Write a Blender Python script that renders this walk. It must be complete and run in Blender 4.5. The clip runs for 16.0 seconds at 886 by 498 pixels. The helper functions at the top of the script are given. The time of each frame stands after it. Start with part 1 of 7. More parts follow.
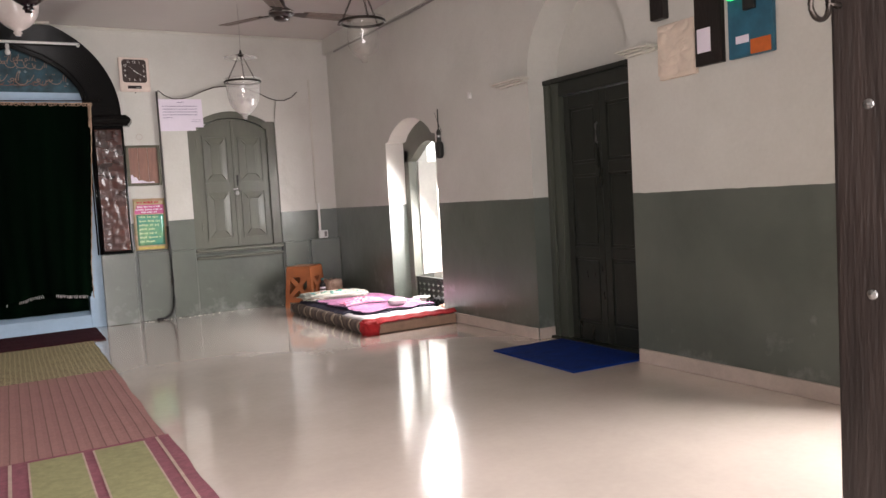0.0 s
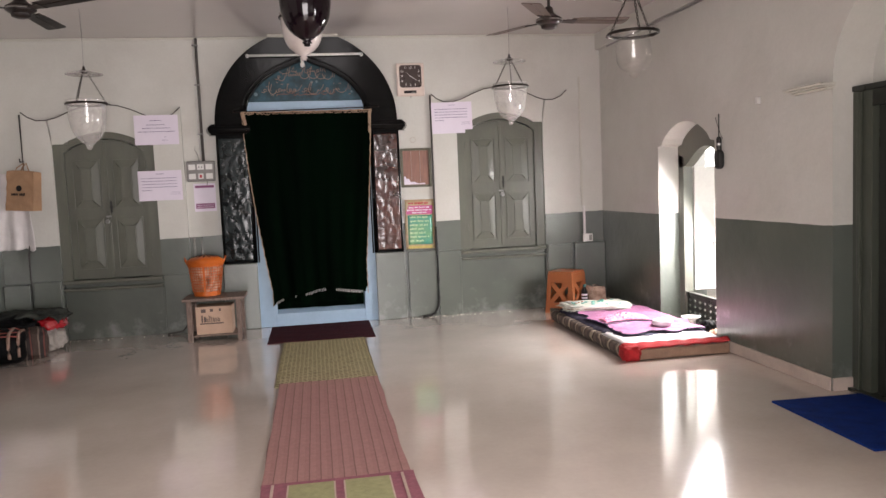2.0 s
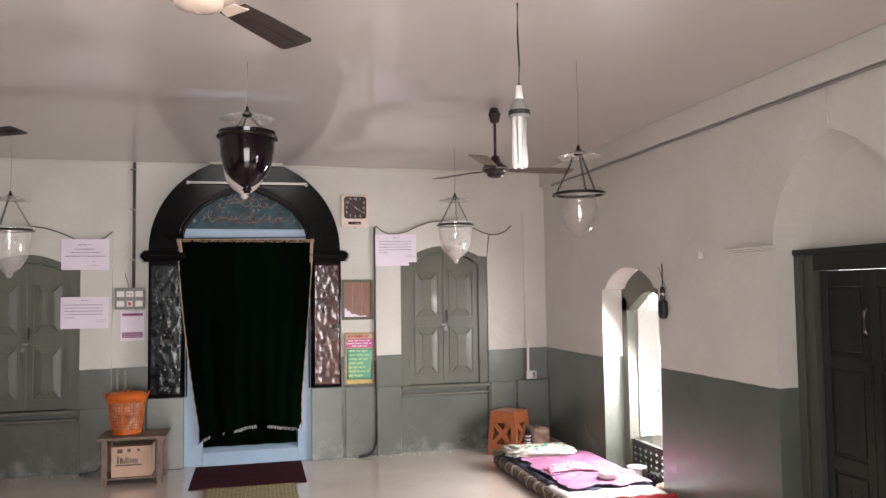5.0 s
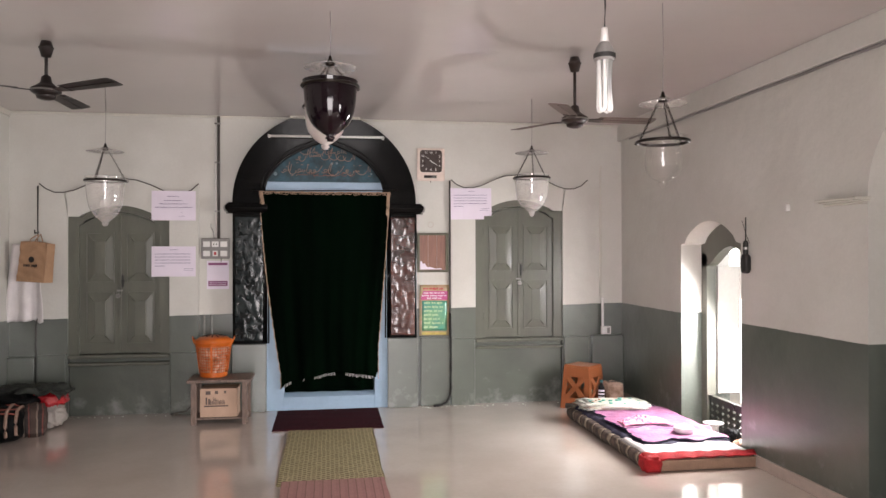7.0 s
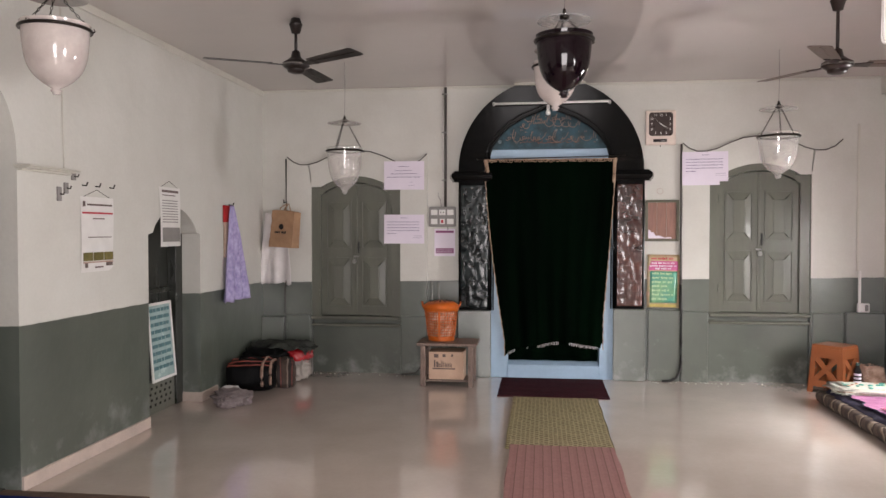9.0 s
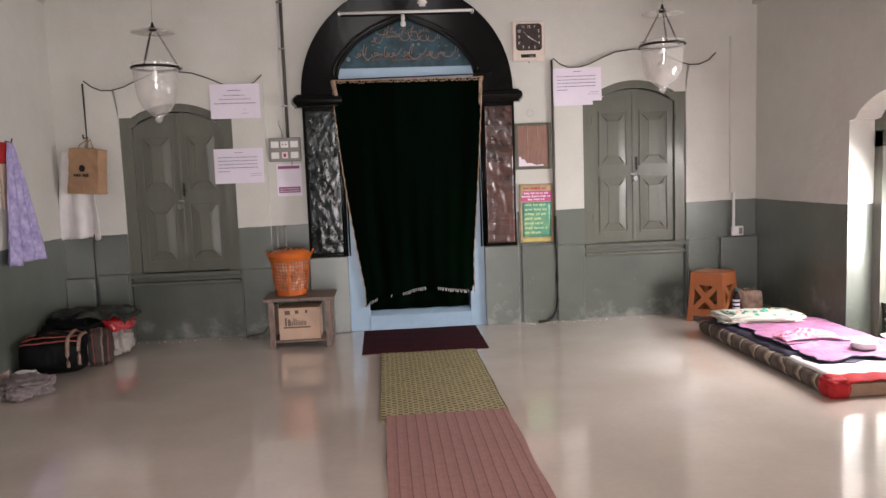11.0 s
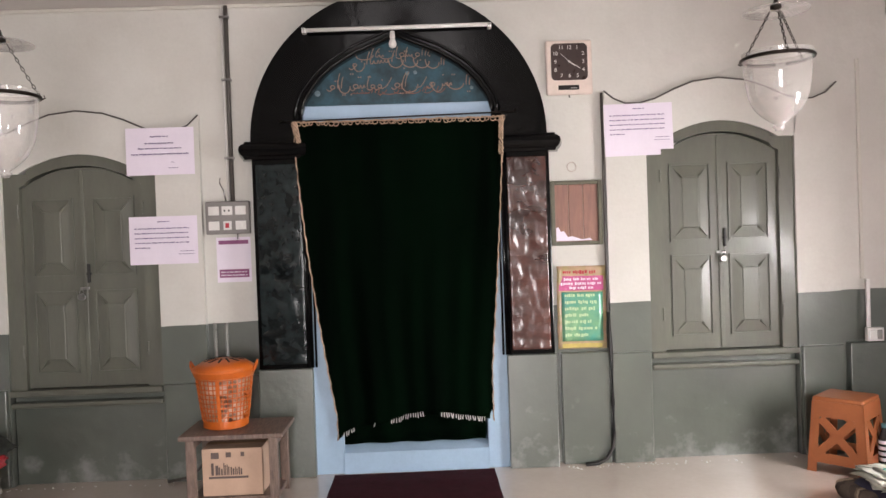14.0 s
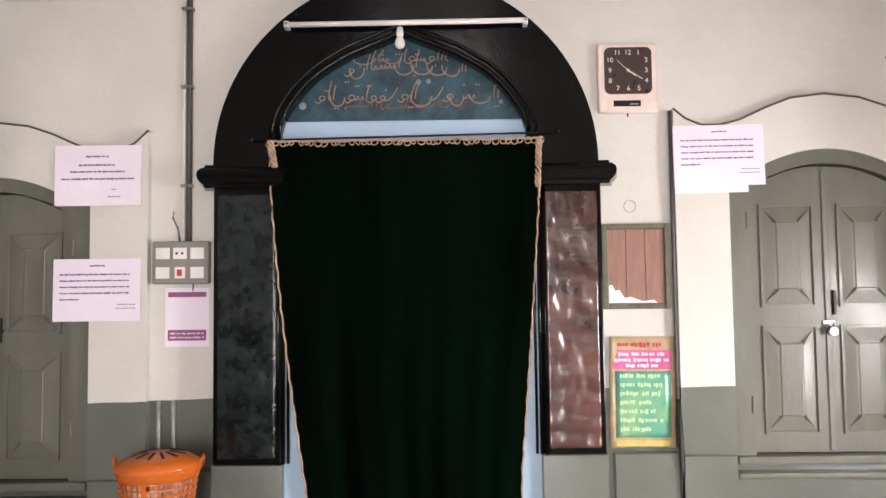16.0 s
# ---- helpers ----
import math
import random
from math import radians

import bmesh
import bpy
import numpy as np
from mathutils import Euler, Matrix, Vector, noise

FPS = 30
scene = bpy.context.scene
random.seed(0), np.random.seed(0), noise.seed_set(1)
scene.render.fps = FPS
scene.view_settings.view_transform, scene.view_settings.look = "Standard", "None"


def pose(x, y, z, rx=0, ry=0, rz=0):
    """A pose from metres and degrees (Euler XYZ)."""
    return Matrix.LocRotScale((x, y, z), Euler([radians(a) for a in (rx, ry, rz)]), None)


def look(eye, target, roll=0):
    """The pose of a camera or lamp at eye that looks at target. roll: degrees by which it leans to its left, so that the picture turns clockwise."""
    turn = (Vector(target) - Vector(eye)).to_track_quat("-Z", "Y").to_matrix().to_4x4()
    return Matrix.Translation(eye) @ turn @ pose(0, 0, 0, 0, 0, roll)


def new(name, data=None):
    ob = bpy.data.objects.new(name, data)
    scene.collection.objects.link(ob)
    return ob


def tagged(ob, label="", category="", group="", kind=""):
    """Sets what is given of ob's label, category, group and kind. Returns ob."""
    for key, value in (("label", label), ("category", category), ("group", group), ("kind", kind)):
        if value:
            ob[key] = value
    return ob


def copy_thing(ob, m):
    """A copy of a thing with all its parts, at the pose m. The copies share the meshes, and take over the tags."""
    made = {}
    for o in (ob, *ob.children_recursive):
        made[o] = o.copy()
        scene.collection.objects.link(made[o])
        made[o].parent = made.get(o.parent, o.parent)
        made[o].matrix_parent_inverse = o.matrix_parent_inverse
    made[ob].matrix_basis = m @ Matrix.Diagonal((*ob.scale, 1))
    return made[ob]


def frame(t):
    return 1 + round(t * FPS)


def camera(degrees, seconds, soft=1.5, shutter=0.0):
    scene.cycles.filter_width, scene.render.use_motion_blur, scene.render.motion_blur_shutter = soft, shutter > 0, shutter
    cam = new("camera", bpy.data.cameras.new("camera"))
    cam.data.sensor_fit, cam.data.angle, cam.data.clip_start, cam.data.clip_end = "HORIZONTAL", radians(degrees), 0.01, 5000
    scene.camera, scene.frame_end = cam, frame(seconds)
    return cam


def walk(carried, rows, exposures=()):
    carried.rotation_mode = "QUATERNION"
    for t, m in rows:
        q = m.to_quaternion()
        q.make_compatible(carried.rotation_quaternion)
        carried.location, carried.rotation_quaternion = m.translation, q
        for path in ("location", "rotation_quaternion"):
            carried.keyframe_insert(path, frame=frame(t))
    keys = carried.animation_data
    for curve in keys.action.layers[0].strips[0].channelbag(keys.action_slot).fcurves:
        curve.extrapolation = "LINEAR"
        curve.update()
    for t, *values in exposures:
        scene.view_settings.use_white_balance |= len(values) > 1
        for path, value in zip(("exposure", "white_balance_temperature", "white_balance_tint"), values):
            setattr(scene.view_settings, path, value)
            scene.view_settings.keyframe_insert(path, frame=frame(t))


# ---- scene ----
cam = camera(60.6, 16.0)
PATH = [
    (0, (0.128, 0.92, 1.101), (1.119, 2.652, 0.97), -3.3),
    (0.5, (0.131, 0.941, 1.197), (1.067, 2.7, 1.035), -2.2),
    (1, (0.212, 1.017, 1.208), (0.972, 2.858, 1.019), -2.7),
    (1.5, (0.328, 1.074, 1.362), (0.82, 3.005, 1.193), -2.5),
    (2, (0.333, 1.177, 1.426), (0.657, 3.144, 1.259), -2.4),
    (2.5, (0.291, 1.304, 1.493), (0.514, 3.286, 1.335), -1.5),
    (3, (0.244, 1.325, 1.599), (0.438, 3.313, 1.5), -0.3),
    (3.5, (0.232, 1.339, 1.682), (0.443, 3.328, 1.682), 0.4),
    (4, (0.287, 1.333, 1.699), (0.551, 3.314, 1.782), 0.5),
    (4.5, (0.366, 1.346, 1.711), (0.785, 3.298, 1.832), -0.4),
    (4.7, (0.386, 1.369, 1.71), (0.864, 3.307, 1.831), -0.8),
    (6.8, (0.345, 1.346, 1.634), (0.716, 3.311, 1.649), -0.2),
    (7, (0.326, 1.35, 1.632), (0.624, 3.328, 1.641), -0.1),
    (7.5, (0.289, 1.36, 1.626), (0.35, 3.359, 1.622), 0.4),
    (8, (0.251, 1.371, 1.627), (0.075, 3.364, 1.616), 0.2),
    (8.2, (0.235, 1.377, 1.612), (-0.025, 3.36, 1.597), 0.1),
    (10.3, (0.187, 2.01, 1.443), (-0.014, 3.994, 1.292), -0.6),
    (10.5, (0.106, 2.148, 1.439), (0.023, 4.139, 1.269), -1.2),
    (10.6, (0.085, 2.201, 1.439), (0.055, 4.193, 1.26), -1.3),
    (11, (0.038, 2.458, 1.446), (0.188, 4.442, 1.238), -2.1),
    (11.5, (0.179, 2.777, 1.45), (0.371, 4.759, 1.26), -2.0),
    (12, (0.187, 3.143, 1.45), (0.404, 5.123, 1.264), -3.2),
    (12.5, (0.289, 3.515, 1.449), (0.467, 5.499, 1.27), -3.9),
    (13, (0.354, 3.842, 1.48), (0.464, 5.829, 1.278), -3.0),
    (13.5, (0.337, 4.166, 1.483), (0.432, 6.159, 1.336), -2.7),
    (14, (0.432, 4.474, 1.512), (0.48, 6.474, 1.477), -2.0),
    (14.5, (0.443, 4.743, 1.566), (0.489, 6.742, 1.583), -1.6),
    (15, (0.42, 5.026, 1.57), (0.486, 7.024, 1.638), -1.7),
    (15.5, (0.551, 5.332, 1.518), (0.552, 7.329, 1.635), -1.1),
    (16, (0.495, 5.633, 1.519), (0.483, 7.63, 1.63), -0.7),
]
walk(cam, [(t, look(eye, target, roll)) for t, eye, target, roll in PATH], [(0.0, -0.05), (1.0, 0.05), (2.0, 0.15), (3.0, 0.28), (4.5, 0.22), (7.0, 0.25), (8.0, 0.18), (10.5, 0.12), (11.5, 0.12), (12.5, 0.12), (13.0, 0.3), (14.0, 0.53), (14.5, 0.64), (16.0, 0.84)])

# ---- world and light ----
world = bpy.data.worlds.new("sky")
scene.world = world
world.use_nodes = True
wn = world.node_tree.nodes
sky = wn.new("ShaderNodeTexSky")
sky.sky_type = "NISHITA"
sky.sun_disc = False
sky.sun_elevation, sky.sun_rotation = radians(55), radians(75)
world.node_tree.links.new(sky.outputs["Color"], wn["Background"].inputs["Color"])
wn["Background"].inputs["Strength"].default_value = 0.12

sun_data = bpy.data.lights.new("sun", "SUN")
sun_data.energy, sun_data.angle, sun_data.color = 2.5, radians(0.6), (1.0, 0.95, 0.88)
sun_lamp = new("sun", sun_data)
sun_lamp.matrix_world = look((20, 6, 30), (0, 0, 0))


def opening_light(name, eye, target, sx, sy, watts, color):
    """Sky light that falls through an opening of the place."""
    d = bpy.data.lights.new(name, "AREA")
    d.shape, d.size, d.size_y, d.energy, d.color = "RECTANGLE", sx, sy, watts, color
    o = new(name, d)
    o.matrix_world = look(eye, target)
    return o


opening_light("entrance_daylight", (0.28, 0.42, 1.25), (0.85, 3.0, 1.2), 2.3, 2.2, 262, (1.0, 0.925, 0.925))
opening_light("window_daylight", (3.9, 7.26, 1.1), (2.1, 7.27, -0.15), 0.5, 1.25, 112, (1.0, 0.95, 0.95))
opening_light("near_window_daylight", (4.16, 2.47, 1.05), (2.4, 2.6, 0.4), 1.0, 1.6, 230, (1.0, 0.95, 0.95))


# ---- materials ----
def mat(name, color, rough=0.6, vary=0.12, scale=6.0, bump=0.1, bscale=120.0, metal=0.0, coat=0.0, second=None, stain=0.0, spec=0.5, trans=0.0, ior=1.45, sheen=0.0, rvary=0.1, stretch=(1, 1, 1)):
    m = bpy.data.materials.new(name)
    m.use_nodes = True
    n, l = m.node_tree.nodes, m.node_tree.links
    b = n["Principled BSDF"]
    tc = n.new("ShaderNodeTexCoord")
    mp = n.new("ShaderNodeMapping")
    mp.inputs["Scale"].default_value = stretch
    l.new(tc.outputs["Object"], mp.inputs["Vector"])
    big = n.new("ShaderNodeTexNoise")
    big.inputs["Scale"].default_value, big.inputs["Detail"].default_value, big.inputs["Roughness"].default_value = scale, 5, 0.6
    l.new(mp.outputs["Vector"], big.inputs["Vector"])
    fine = n.new("ShaderNodeTexNoise")
    fine.inputs["Scale"].default_value, fine.inputs["Detail"].default_value = bscale, 4
    l.new(mp.outputs["Vector"], fine.inputs["Vector"])
    ramp = n.new("ShaderNodeValToRGB")
    e = ramp.color_ramp.elements
    dark = second or tuple(c * (1 - vary * 2) for c in color)
    e[0].position, e[1].position = 0.32, 0.66
    e[0].color, e[1].color = (*dark, 1), (*color, 1)
    l.new(big.outputs["Fac"], ramp.inputs["Fac"])
    mix = n.new("ShaderNodeMix")
    mix.data_type, mix.blend_type = "RGBA", "MULTIPLY"
    mix.inputs["Factor"].default_value = min(1.0, vary * 1.5)
    l.new(ramp.outputs["Color"], mix.inputs["A"])
    l.new(fine.outputs["Fac"], mix.inputs["B"])
    l.new(mix.outputs["Result"], b.inputs["Base Color"])
    rr = n.new("ShaderNodeMapRange")
    rr.inputs["To Min"].default_value, rr.inputs["To Max"].default_value = max(0.02, rough - rvary), min(1, rough + rvary)
    l.new(big.outputs["Fac"], rr.inputs["Value"])
    l.new(rr.outputs["Result"], b.inputs["Roughness"])
    bp = n.new("ShaderNodeBump")
    bp.inputs["Strength"].default_value, bp.inputs["Distance"].default_value = bump, 0.004
    l.new(fine.outputs["Fac"], bp.inputs["Height"])
    l.new(bp.outputs["Normal"], b.inputs["Normal"])
    b.inputs["Metallic"].default_value = metal
    b.inputs["Coat Weight"].default_value = coat
    b.inputs["Coat Roughness"].default_value = 0.08
    b.inputs["Specular IOR Level"].default_value = spec
    b.inputs["Transmission Weight"].default_value = trans
    b.inputs["IOR"].default_value = ior
    b.inputs["Sheen Weight"].default_value = sheen
    return m


def nodes_of(m):
    return m.node_tree.nodes, m.node_tree.links, m.node_tree.nodes["Principled BSDF"]


def dado_paint(name):
    """Off-white distemper above, glossy grey-green oil paint below the dado line, scuffed and stained."""
    m = mat(name, (0.61, 0.6, 0.56), 0.6, 0.06, 1.6, 0.3, 45, second=(0.55, 0.535, 0.495))
    n, l, b = nodes_of(m)
    upper = b.inputs["Base Color"].links[0].from_socket
    urough = b.inputs["Roughness"].links[0].from_socket
    geo = n.new("ShaderNodeNewGeometry")
    sep = n.new("ShaderNodeSeparateXYZ")
    l.new(geo.outputs["Position"], sep.inputs["Vector"])
    wob = n.new("ShaderNodeTexNoise")
    wob.inputs["Scale"].default_value = 9
    l.new(geo.outputs["Position"], wob.inputs["Vector"])
    line = n.new("ShaderNodeMath")
    line.operation = "MULTIPLY_ADD"
    line.inputs[1].default_value, line.inputs[2].default_value = 0.0155, 1.008
    l.new(sep.outputs["X"], line.inputs[0])
    w2 = n.new("ShaderNodeMath")
    w2.operation = "MULTIPLY_ADD"
    w2.inputs[1].default_value = 0.012
    l.new(wob.outputs["Fac"], w2.inputs[0])
    l.new(line.outputs[0], w2.inputs[2])
    gt = n.new("ShaderNodeMath")
    gt.operation = "LESS_THAN"
    l.new(sep.outputs["Z"], gt.inputs[0])
    l.new(w2.outputs[0], gt.inputs[1])
    big = n.new("ShaderNodeTexNoise")
    big.inputs["Scale"].default_value, big.inputs["Detail"].default_value = 2.6, 8
    l.new(geo.outputs["Position"], big.inputs["Vector"])
    ramp = n.new("ShaderNodeValToRGB")
    e = ramp.color_ramp.elements
    e[0].position, e[1].position = 0.3, 0.75
    e[0].color, e[1].color = (0.067, 0.078, 0.064, 1), (0.104, 0.117, 0.097, 1)
    l.new(big.outputs["Fac"], ramp.inputs["Fac"])
    # lime stains that bloom near the foot of the wall
    st = n.new("ShaderNodeTexNoise")
    st.inputs["Scale"].default_value, st.inputs["Detail"].default_value, st.inputs["Roughness"].default_value = 6, 6, 0.62
    l.new(geo.outputs["Position"], st.inputs["Vector"])
    patchy = n.new("ShaderNodeTexNoise")
    patchy.inputs["Scale"].default_value = 0.9
    l.new(geo.outputs["Position"], patchy.inputs["Vector"])
    both = n.new("ShaderNodeMath")
    both.operation = "MULTIPLY_ADD"
    both.inputs[1].default_value = 0.5
    l.new(patchy.outputs["Fac"], both.inputs[0])
    l.new(st.outputs["Fac"], both.inputs[2])
    shift = n.new("ShaderNodeMath")
    shift.operation = "SUBTRACT"
    shift.inputs[1].default_value = 0.25
    l.new(both.outputs[0], shift.inputs[0])
    low = n.new("ShaderNodeMapRange")
    low.inputs["From Min"].default_value, low.inputs["From Max"].default_value = 0.5, 0.0
    low.inputs["To Min"].default_value, low.inputs["To Max"].default_value = -0.2, 0.09
    l.new(sep.outputs["Z"], low.inputs["Value"])
    add = n.new("ShaderNodeMath")
    l.new(shift.outputs[0], add.inputs[0])
    l.new(low.outputs["Result"], add.inputs[1])
    sr = n.new("ShaderNodeValToRGB")
    sr.color_ramp.elements[0].position, sr.color_ramp.elements[1].position = 0.52, 1.0
    l.new(add.outputs[0], sr.inputs["Fac"])
    smix = n.new("ShaderNodeMix")
    smix.data_type = "RGBA"
    smix.inputs["B"].default_value = (0.36, 0.37, 0.36, 1)
    l.new(sr.outputs["Color"], smix.inputs["Factor"])
    l.new(ramp.outputs["Color"], smix.inputs["A"])
    cm = n.new("ShaderNodeMix")
    cm.data_type = "RGBA"
    l.new(gt.outputs[0], cm.inputs["Factor"])
    l.new(upper, cm.inputs["A"])
    l.new(smix.outputs["Result"], cm.inputs["B"])
    l.new(cm.outputs["Result"], b.inputs["Base Color"])
    rm = n.new("ShaderNodeMix")
    l.new(gt.outputs[0], rm.inputs["Factor"])
    l.new(urough, rm.inputs["A"])
    rm.inputs["B"].default_value = 0.36
    l.new(rm.outputs["Result"], b.inputs["Roughness"])
    # hand-trowelled waviness
    wave = n.new("ShaderNodeTexNoise")
    wave.inputs["Scale"].default_value, wave.inputs["Detail"].default_value = 6.5, 2
    l.new(geo.outputs["Position"], wave.inputs["Vector"])
    wb = n.new("ShaderNodeBump")
    wb.inputs["Strength"].default_value, wb.inputs["Distance"].default_value = 0.25, 0.03
    l.new(wave.outputs["Fac"], wb.inputs["Height"])
    l.new(b.inputs["Normal"].links[0].from_socket, wb.inputs["Normal"])
    l.new(wb.outputs["Normal"], b.inputs["Normal"])
    gloss = n.new("ShaderNodeMath")
    gloss.operation = "MULTIPLY"
    gloss.inputs[1].default_value = 1.0
    l.new(gt.outputs[0], gloss.inputs[0])
    l.new(gloss.outputs[0], b.inputs["Coat Weight"])
    b.inputs["Coat Roughness"].default_value = 0.3
    return m


def stripe_mat(name, axis, colors, width, rough=0.85, bump=0.5, dash=None, wobble=0.0):
    """Woven stripes along one axis: colours are (position, colour) of one repeat of the given width."""
    m = mat(name, colors[0][1], rough, 0.1, 8, 0.4, 260)
    n, l, b = nodes_of(m)
    tc = n.new("ShaderNodeTexCoord")
    sep = n.new("ShaderNodeSeparateXYZ")
    l.new(tc.outputs["Object"], sep.inputs["Vector"])
    src = sep.outputs["XYZ".index(axis)]
    div = n.new("ShaderNodeMath")
    div.operation = "DIVIDE"
    div.inputs[1].default_value = width
    if wobble:
        ns = n.new("ShaderNodeTexNoise")
        ns.inputs["Scale"].default_value = 7
        l.new(tc.outputs["Object"], ns.inputs["Vector"])
        ma = n.new("ShaderNodeMath")
        ma.operation = "MULTIPLY_ADD"
        ma.inputs[1].default_value = wobble
        l.new(ns.outputs["Fac"], ma.inputs[0])
        l.new(src, ma.inputs[2])
        src = ma.outputs[0]
    l.new(src, div.inputs[0])
    fr = n.new("ShaderNodeMath")
    fr.operation = "FRACT"
    l.new(div.outputs[0], fr.inputs[0])
    ramp = n.new("ShaderNodeValToRGB")
    ramp.color_ramp.interpolation = "CONSTANT"
    el = ramp.color_ramp.elements
    while len(el) < len(colors):
        el.new(0.5)
    for k, (p, c) in enumerate(colors):
        el[k].position, el[k].color = p, (*c, 1)
    l.new(fr.outputs[0], ramp.inputs["Fac"])
    grain = n.new("ShaderNodeTexNoise")
    grain.inputs["Scale"].default_value, grain.inputs["Detail"].default_value = 40, 6
    l.new(tc.outputs["Object"], grain.inputs["Vector"])
    mx = n.new("ShaderNodeMix")
    mx.data_type, mx.blend_type = "RGBA", "MULTIPLY"
    mx.inputs["Factor"].default_value = 0.35
    l.new(ramp.outputs["Color"], mx.inputs["A"])
    l.new(grain.outputs["Fac"], mx.inputs["B"])
    l.new(mx.outputs["Result"], b.inputs["Base Color"])
    return m


def weave_mat(name, light, dark, w, h):
    """Plaited mat: short dark dashes between light straw."""
    m = mat(name, light, 0.8, 0.1, 6, 0.3, 200)
    n, l, b = nodes_of(m)
    tc = n.new("ShaderNodeTexCoord")
    sep = n.new("ShaderNodeSeparateXYZ")
    jit = n.new("ShaderNodeTexNoise")
    jit.inputs["Scale"].default_value = 9
    l.new(tc.outputs["Object"], jit.inputs["Vector"])
    warp = n.new("ShaderNodeMix")
    warp.data_type, warp.blend_type = "RGBA", "LINEAR_LIGHT"
    warp.inputs["Factor"].default_value = 0.012
    l.new(tc.outputs["Object"], warp.inputs["A"])
    l.new(jit.outputs["Color"], warp.inputs["B"])
    l.new(warp.outputs["Result"], sep.inputs["Vector"])

    def calc(op, a, b=None):
        q = n.new("ShaderNodeMath")
        q.operation = op
        for k, v in enumerate((a, b)):
            if v is None:
                continue
            if isinstance(v, (int, float)):
                q.inputs[k].default_value = v
            else:
                l.new(v, q.inputs[k])
        return q.outputs[0]
    u = calc("DIVIDE", sep.outputs["X"], w)
    v = calc("ADD", calc("DIVIDE", sep.outputs["Y"], h), calc("MULTIPLY", calc("FLOOR", u), 0.5))
    # a strand shows dark where it dives under its neighbour
    dash = calc("MULTIPLY", calc("LESS_THAN", calc("FRACT", u), 0.72), calc("LESS_THAN", calc("FRACT", v), 0.44))
    br = n.new("ShaderNodeMix")
    br.data_type = "RGBA"
    br.inputs["A"].default_value = (*light, 1)
    br.inputs["B"].default_value = (*dark, 1)
    l.new(dash, br.inputs["Factor"])
    ns = n.new("ShaderNodeTexNoise")
    ns.inputs["Scale"].default_value, ns.inputs["Detail"].default_value = 14, 6
    l.new(tc.outputs["Object"], ns.inputs["Vector"])
    mx = n.new("ShaderNodeMix")
    mx.data_type, mx.blend_type = "RGBA", "MULTIPLY"
    mx.inputs["Factor"].default_value = 0.5
    l.new(br.outputs["Result"], mx.inputs["A"])
    l.new(ns.outputs["Fac"], mx.inputs["B"])
    l.new(mx.outputs["Result"], b.inputs["Base Color"])
    bp = n.new("ShaderNodeBump")
    bp.inputs["Strength"].default_value, bp.inputs["Distance"].default_value = 0.8, 0.004
    bp.invert = True
    l.new(dash, bp.inputs["Height"])
    l.new(bp.outputs["Normal"], b.inputs["Normal"])
    return m


def glass_mat(name, color, rough=0.02, alpha=0.16):
    """Thin blown glass: mostly clear, with a gloss that grows at the rim."""
    m = bpy.data.materials.new(name)
    m.use_nodes = True
    n, l = m.node_tree.nodes, m.node_tree.links
    out = n["Material Output"]
    n.remove(n["Principled BSDF"])
    tr = n.new("ShaderNodeBsdfTransparent")
    tr.inputs["Color"].default_value = (*color, 1)
    gl = n.new("ShaderNodeBsdfGlossy")
    gl.inputs["Roughness"].default_value = rough
    df = n.new("ShaderNodeBsdfDiffuse")
    df.inputs["Color"].default_value = (0.75, 0.72, 0.7, 1)
    lw = n.new("ShaderNodeLayerWeight")
    lw.inputs["Blend"].default_value = 0.25
    fr = n.new("ShaderNodeMapRange")
    fr.inputs["To Min"].default_value, fr.inputs["To Max"].default_value = 0.06, 0.42
    l.new(lw.outputs["Facing"], fr.inputs["Value"])
    ns = n.new("ShaderNodeTexNoise")
    ns.inputs["Scale"].default_value = 7
    mr = n.new("ShaderNodeMapRange")
    mr.inputs["To Min"].default_value, mr.inputs["To Max"].default_value = alpha * 0.93, alpha * 1.07
    l.new(ns.outputs["Fac"], mr.inputs["Value"])
    m1 = n.new("ShaderNodeMixShader")
    l.new(mr.outputs["Result"], m1.inputs["Fac"])
    l.new(tr.outputs[0], m1.inputs[1])
    l.new(df.outputs[0], m1.inputs[2])
    m2 = n.new("ShaderNodeMixShader")
    l.new(fr.outputs["Result"], m2.inputs["Fac"])
    l.new(m1.outputs[0], m2.inputs[1])
    l.new(gl.outputs[0], m2.inputs[2])
    l.new(m2.outputs[0], out.inputs["Surface"])
    return m


WALL = dado_paint("wall_paint")
FLOOR = mat("polished_floor", (0.62, 0.525, 0.465), 0.15, 0.07, 1.3, 0.02, 30, coat=1.0, rvary=0.05)
CEIL = mat("gloss_ceiling_paint", (0.515, 0.475, 0.455), 0.4, 0.03, 1.2, 0.0, 10, coat=0.55, rvary=0.02)
CEIL.node_tree.nodes["Principled BSDF"].inputs["Coat Roughness"].default_value = 0.012
WHITE = mat("white_distemper", (0.6, 0.58, 0.52), 0.6, 0.05, 3, 0.2, 60)
CREAMTRIM = mat("pinkish_skirting", (0.56, 0.46, 0.4), 0.4, 0.1, 5, 0.2, 60)
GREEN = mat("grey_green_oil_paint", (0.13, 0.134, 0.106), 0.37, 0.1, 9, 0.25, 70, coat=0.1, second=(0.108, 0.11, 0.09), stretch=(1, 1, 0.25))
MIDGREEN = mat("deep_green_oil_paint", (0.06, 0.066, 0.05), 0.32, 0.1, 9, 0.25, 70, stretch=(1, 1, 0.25))
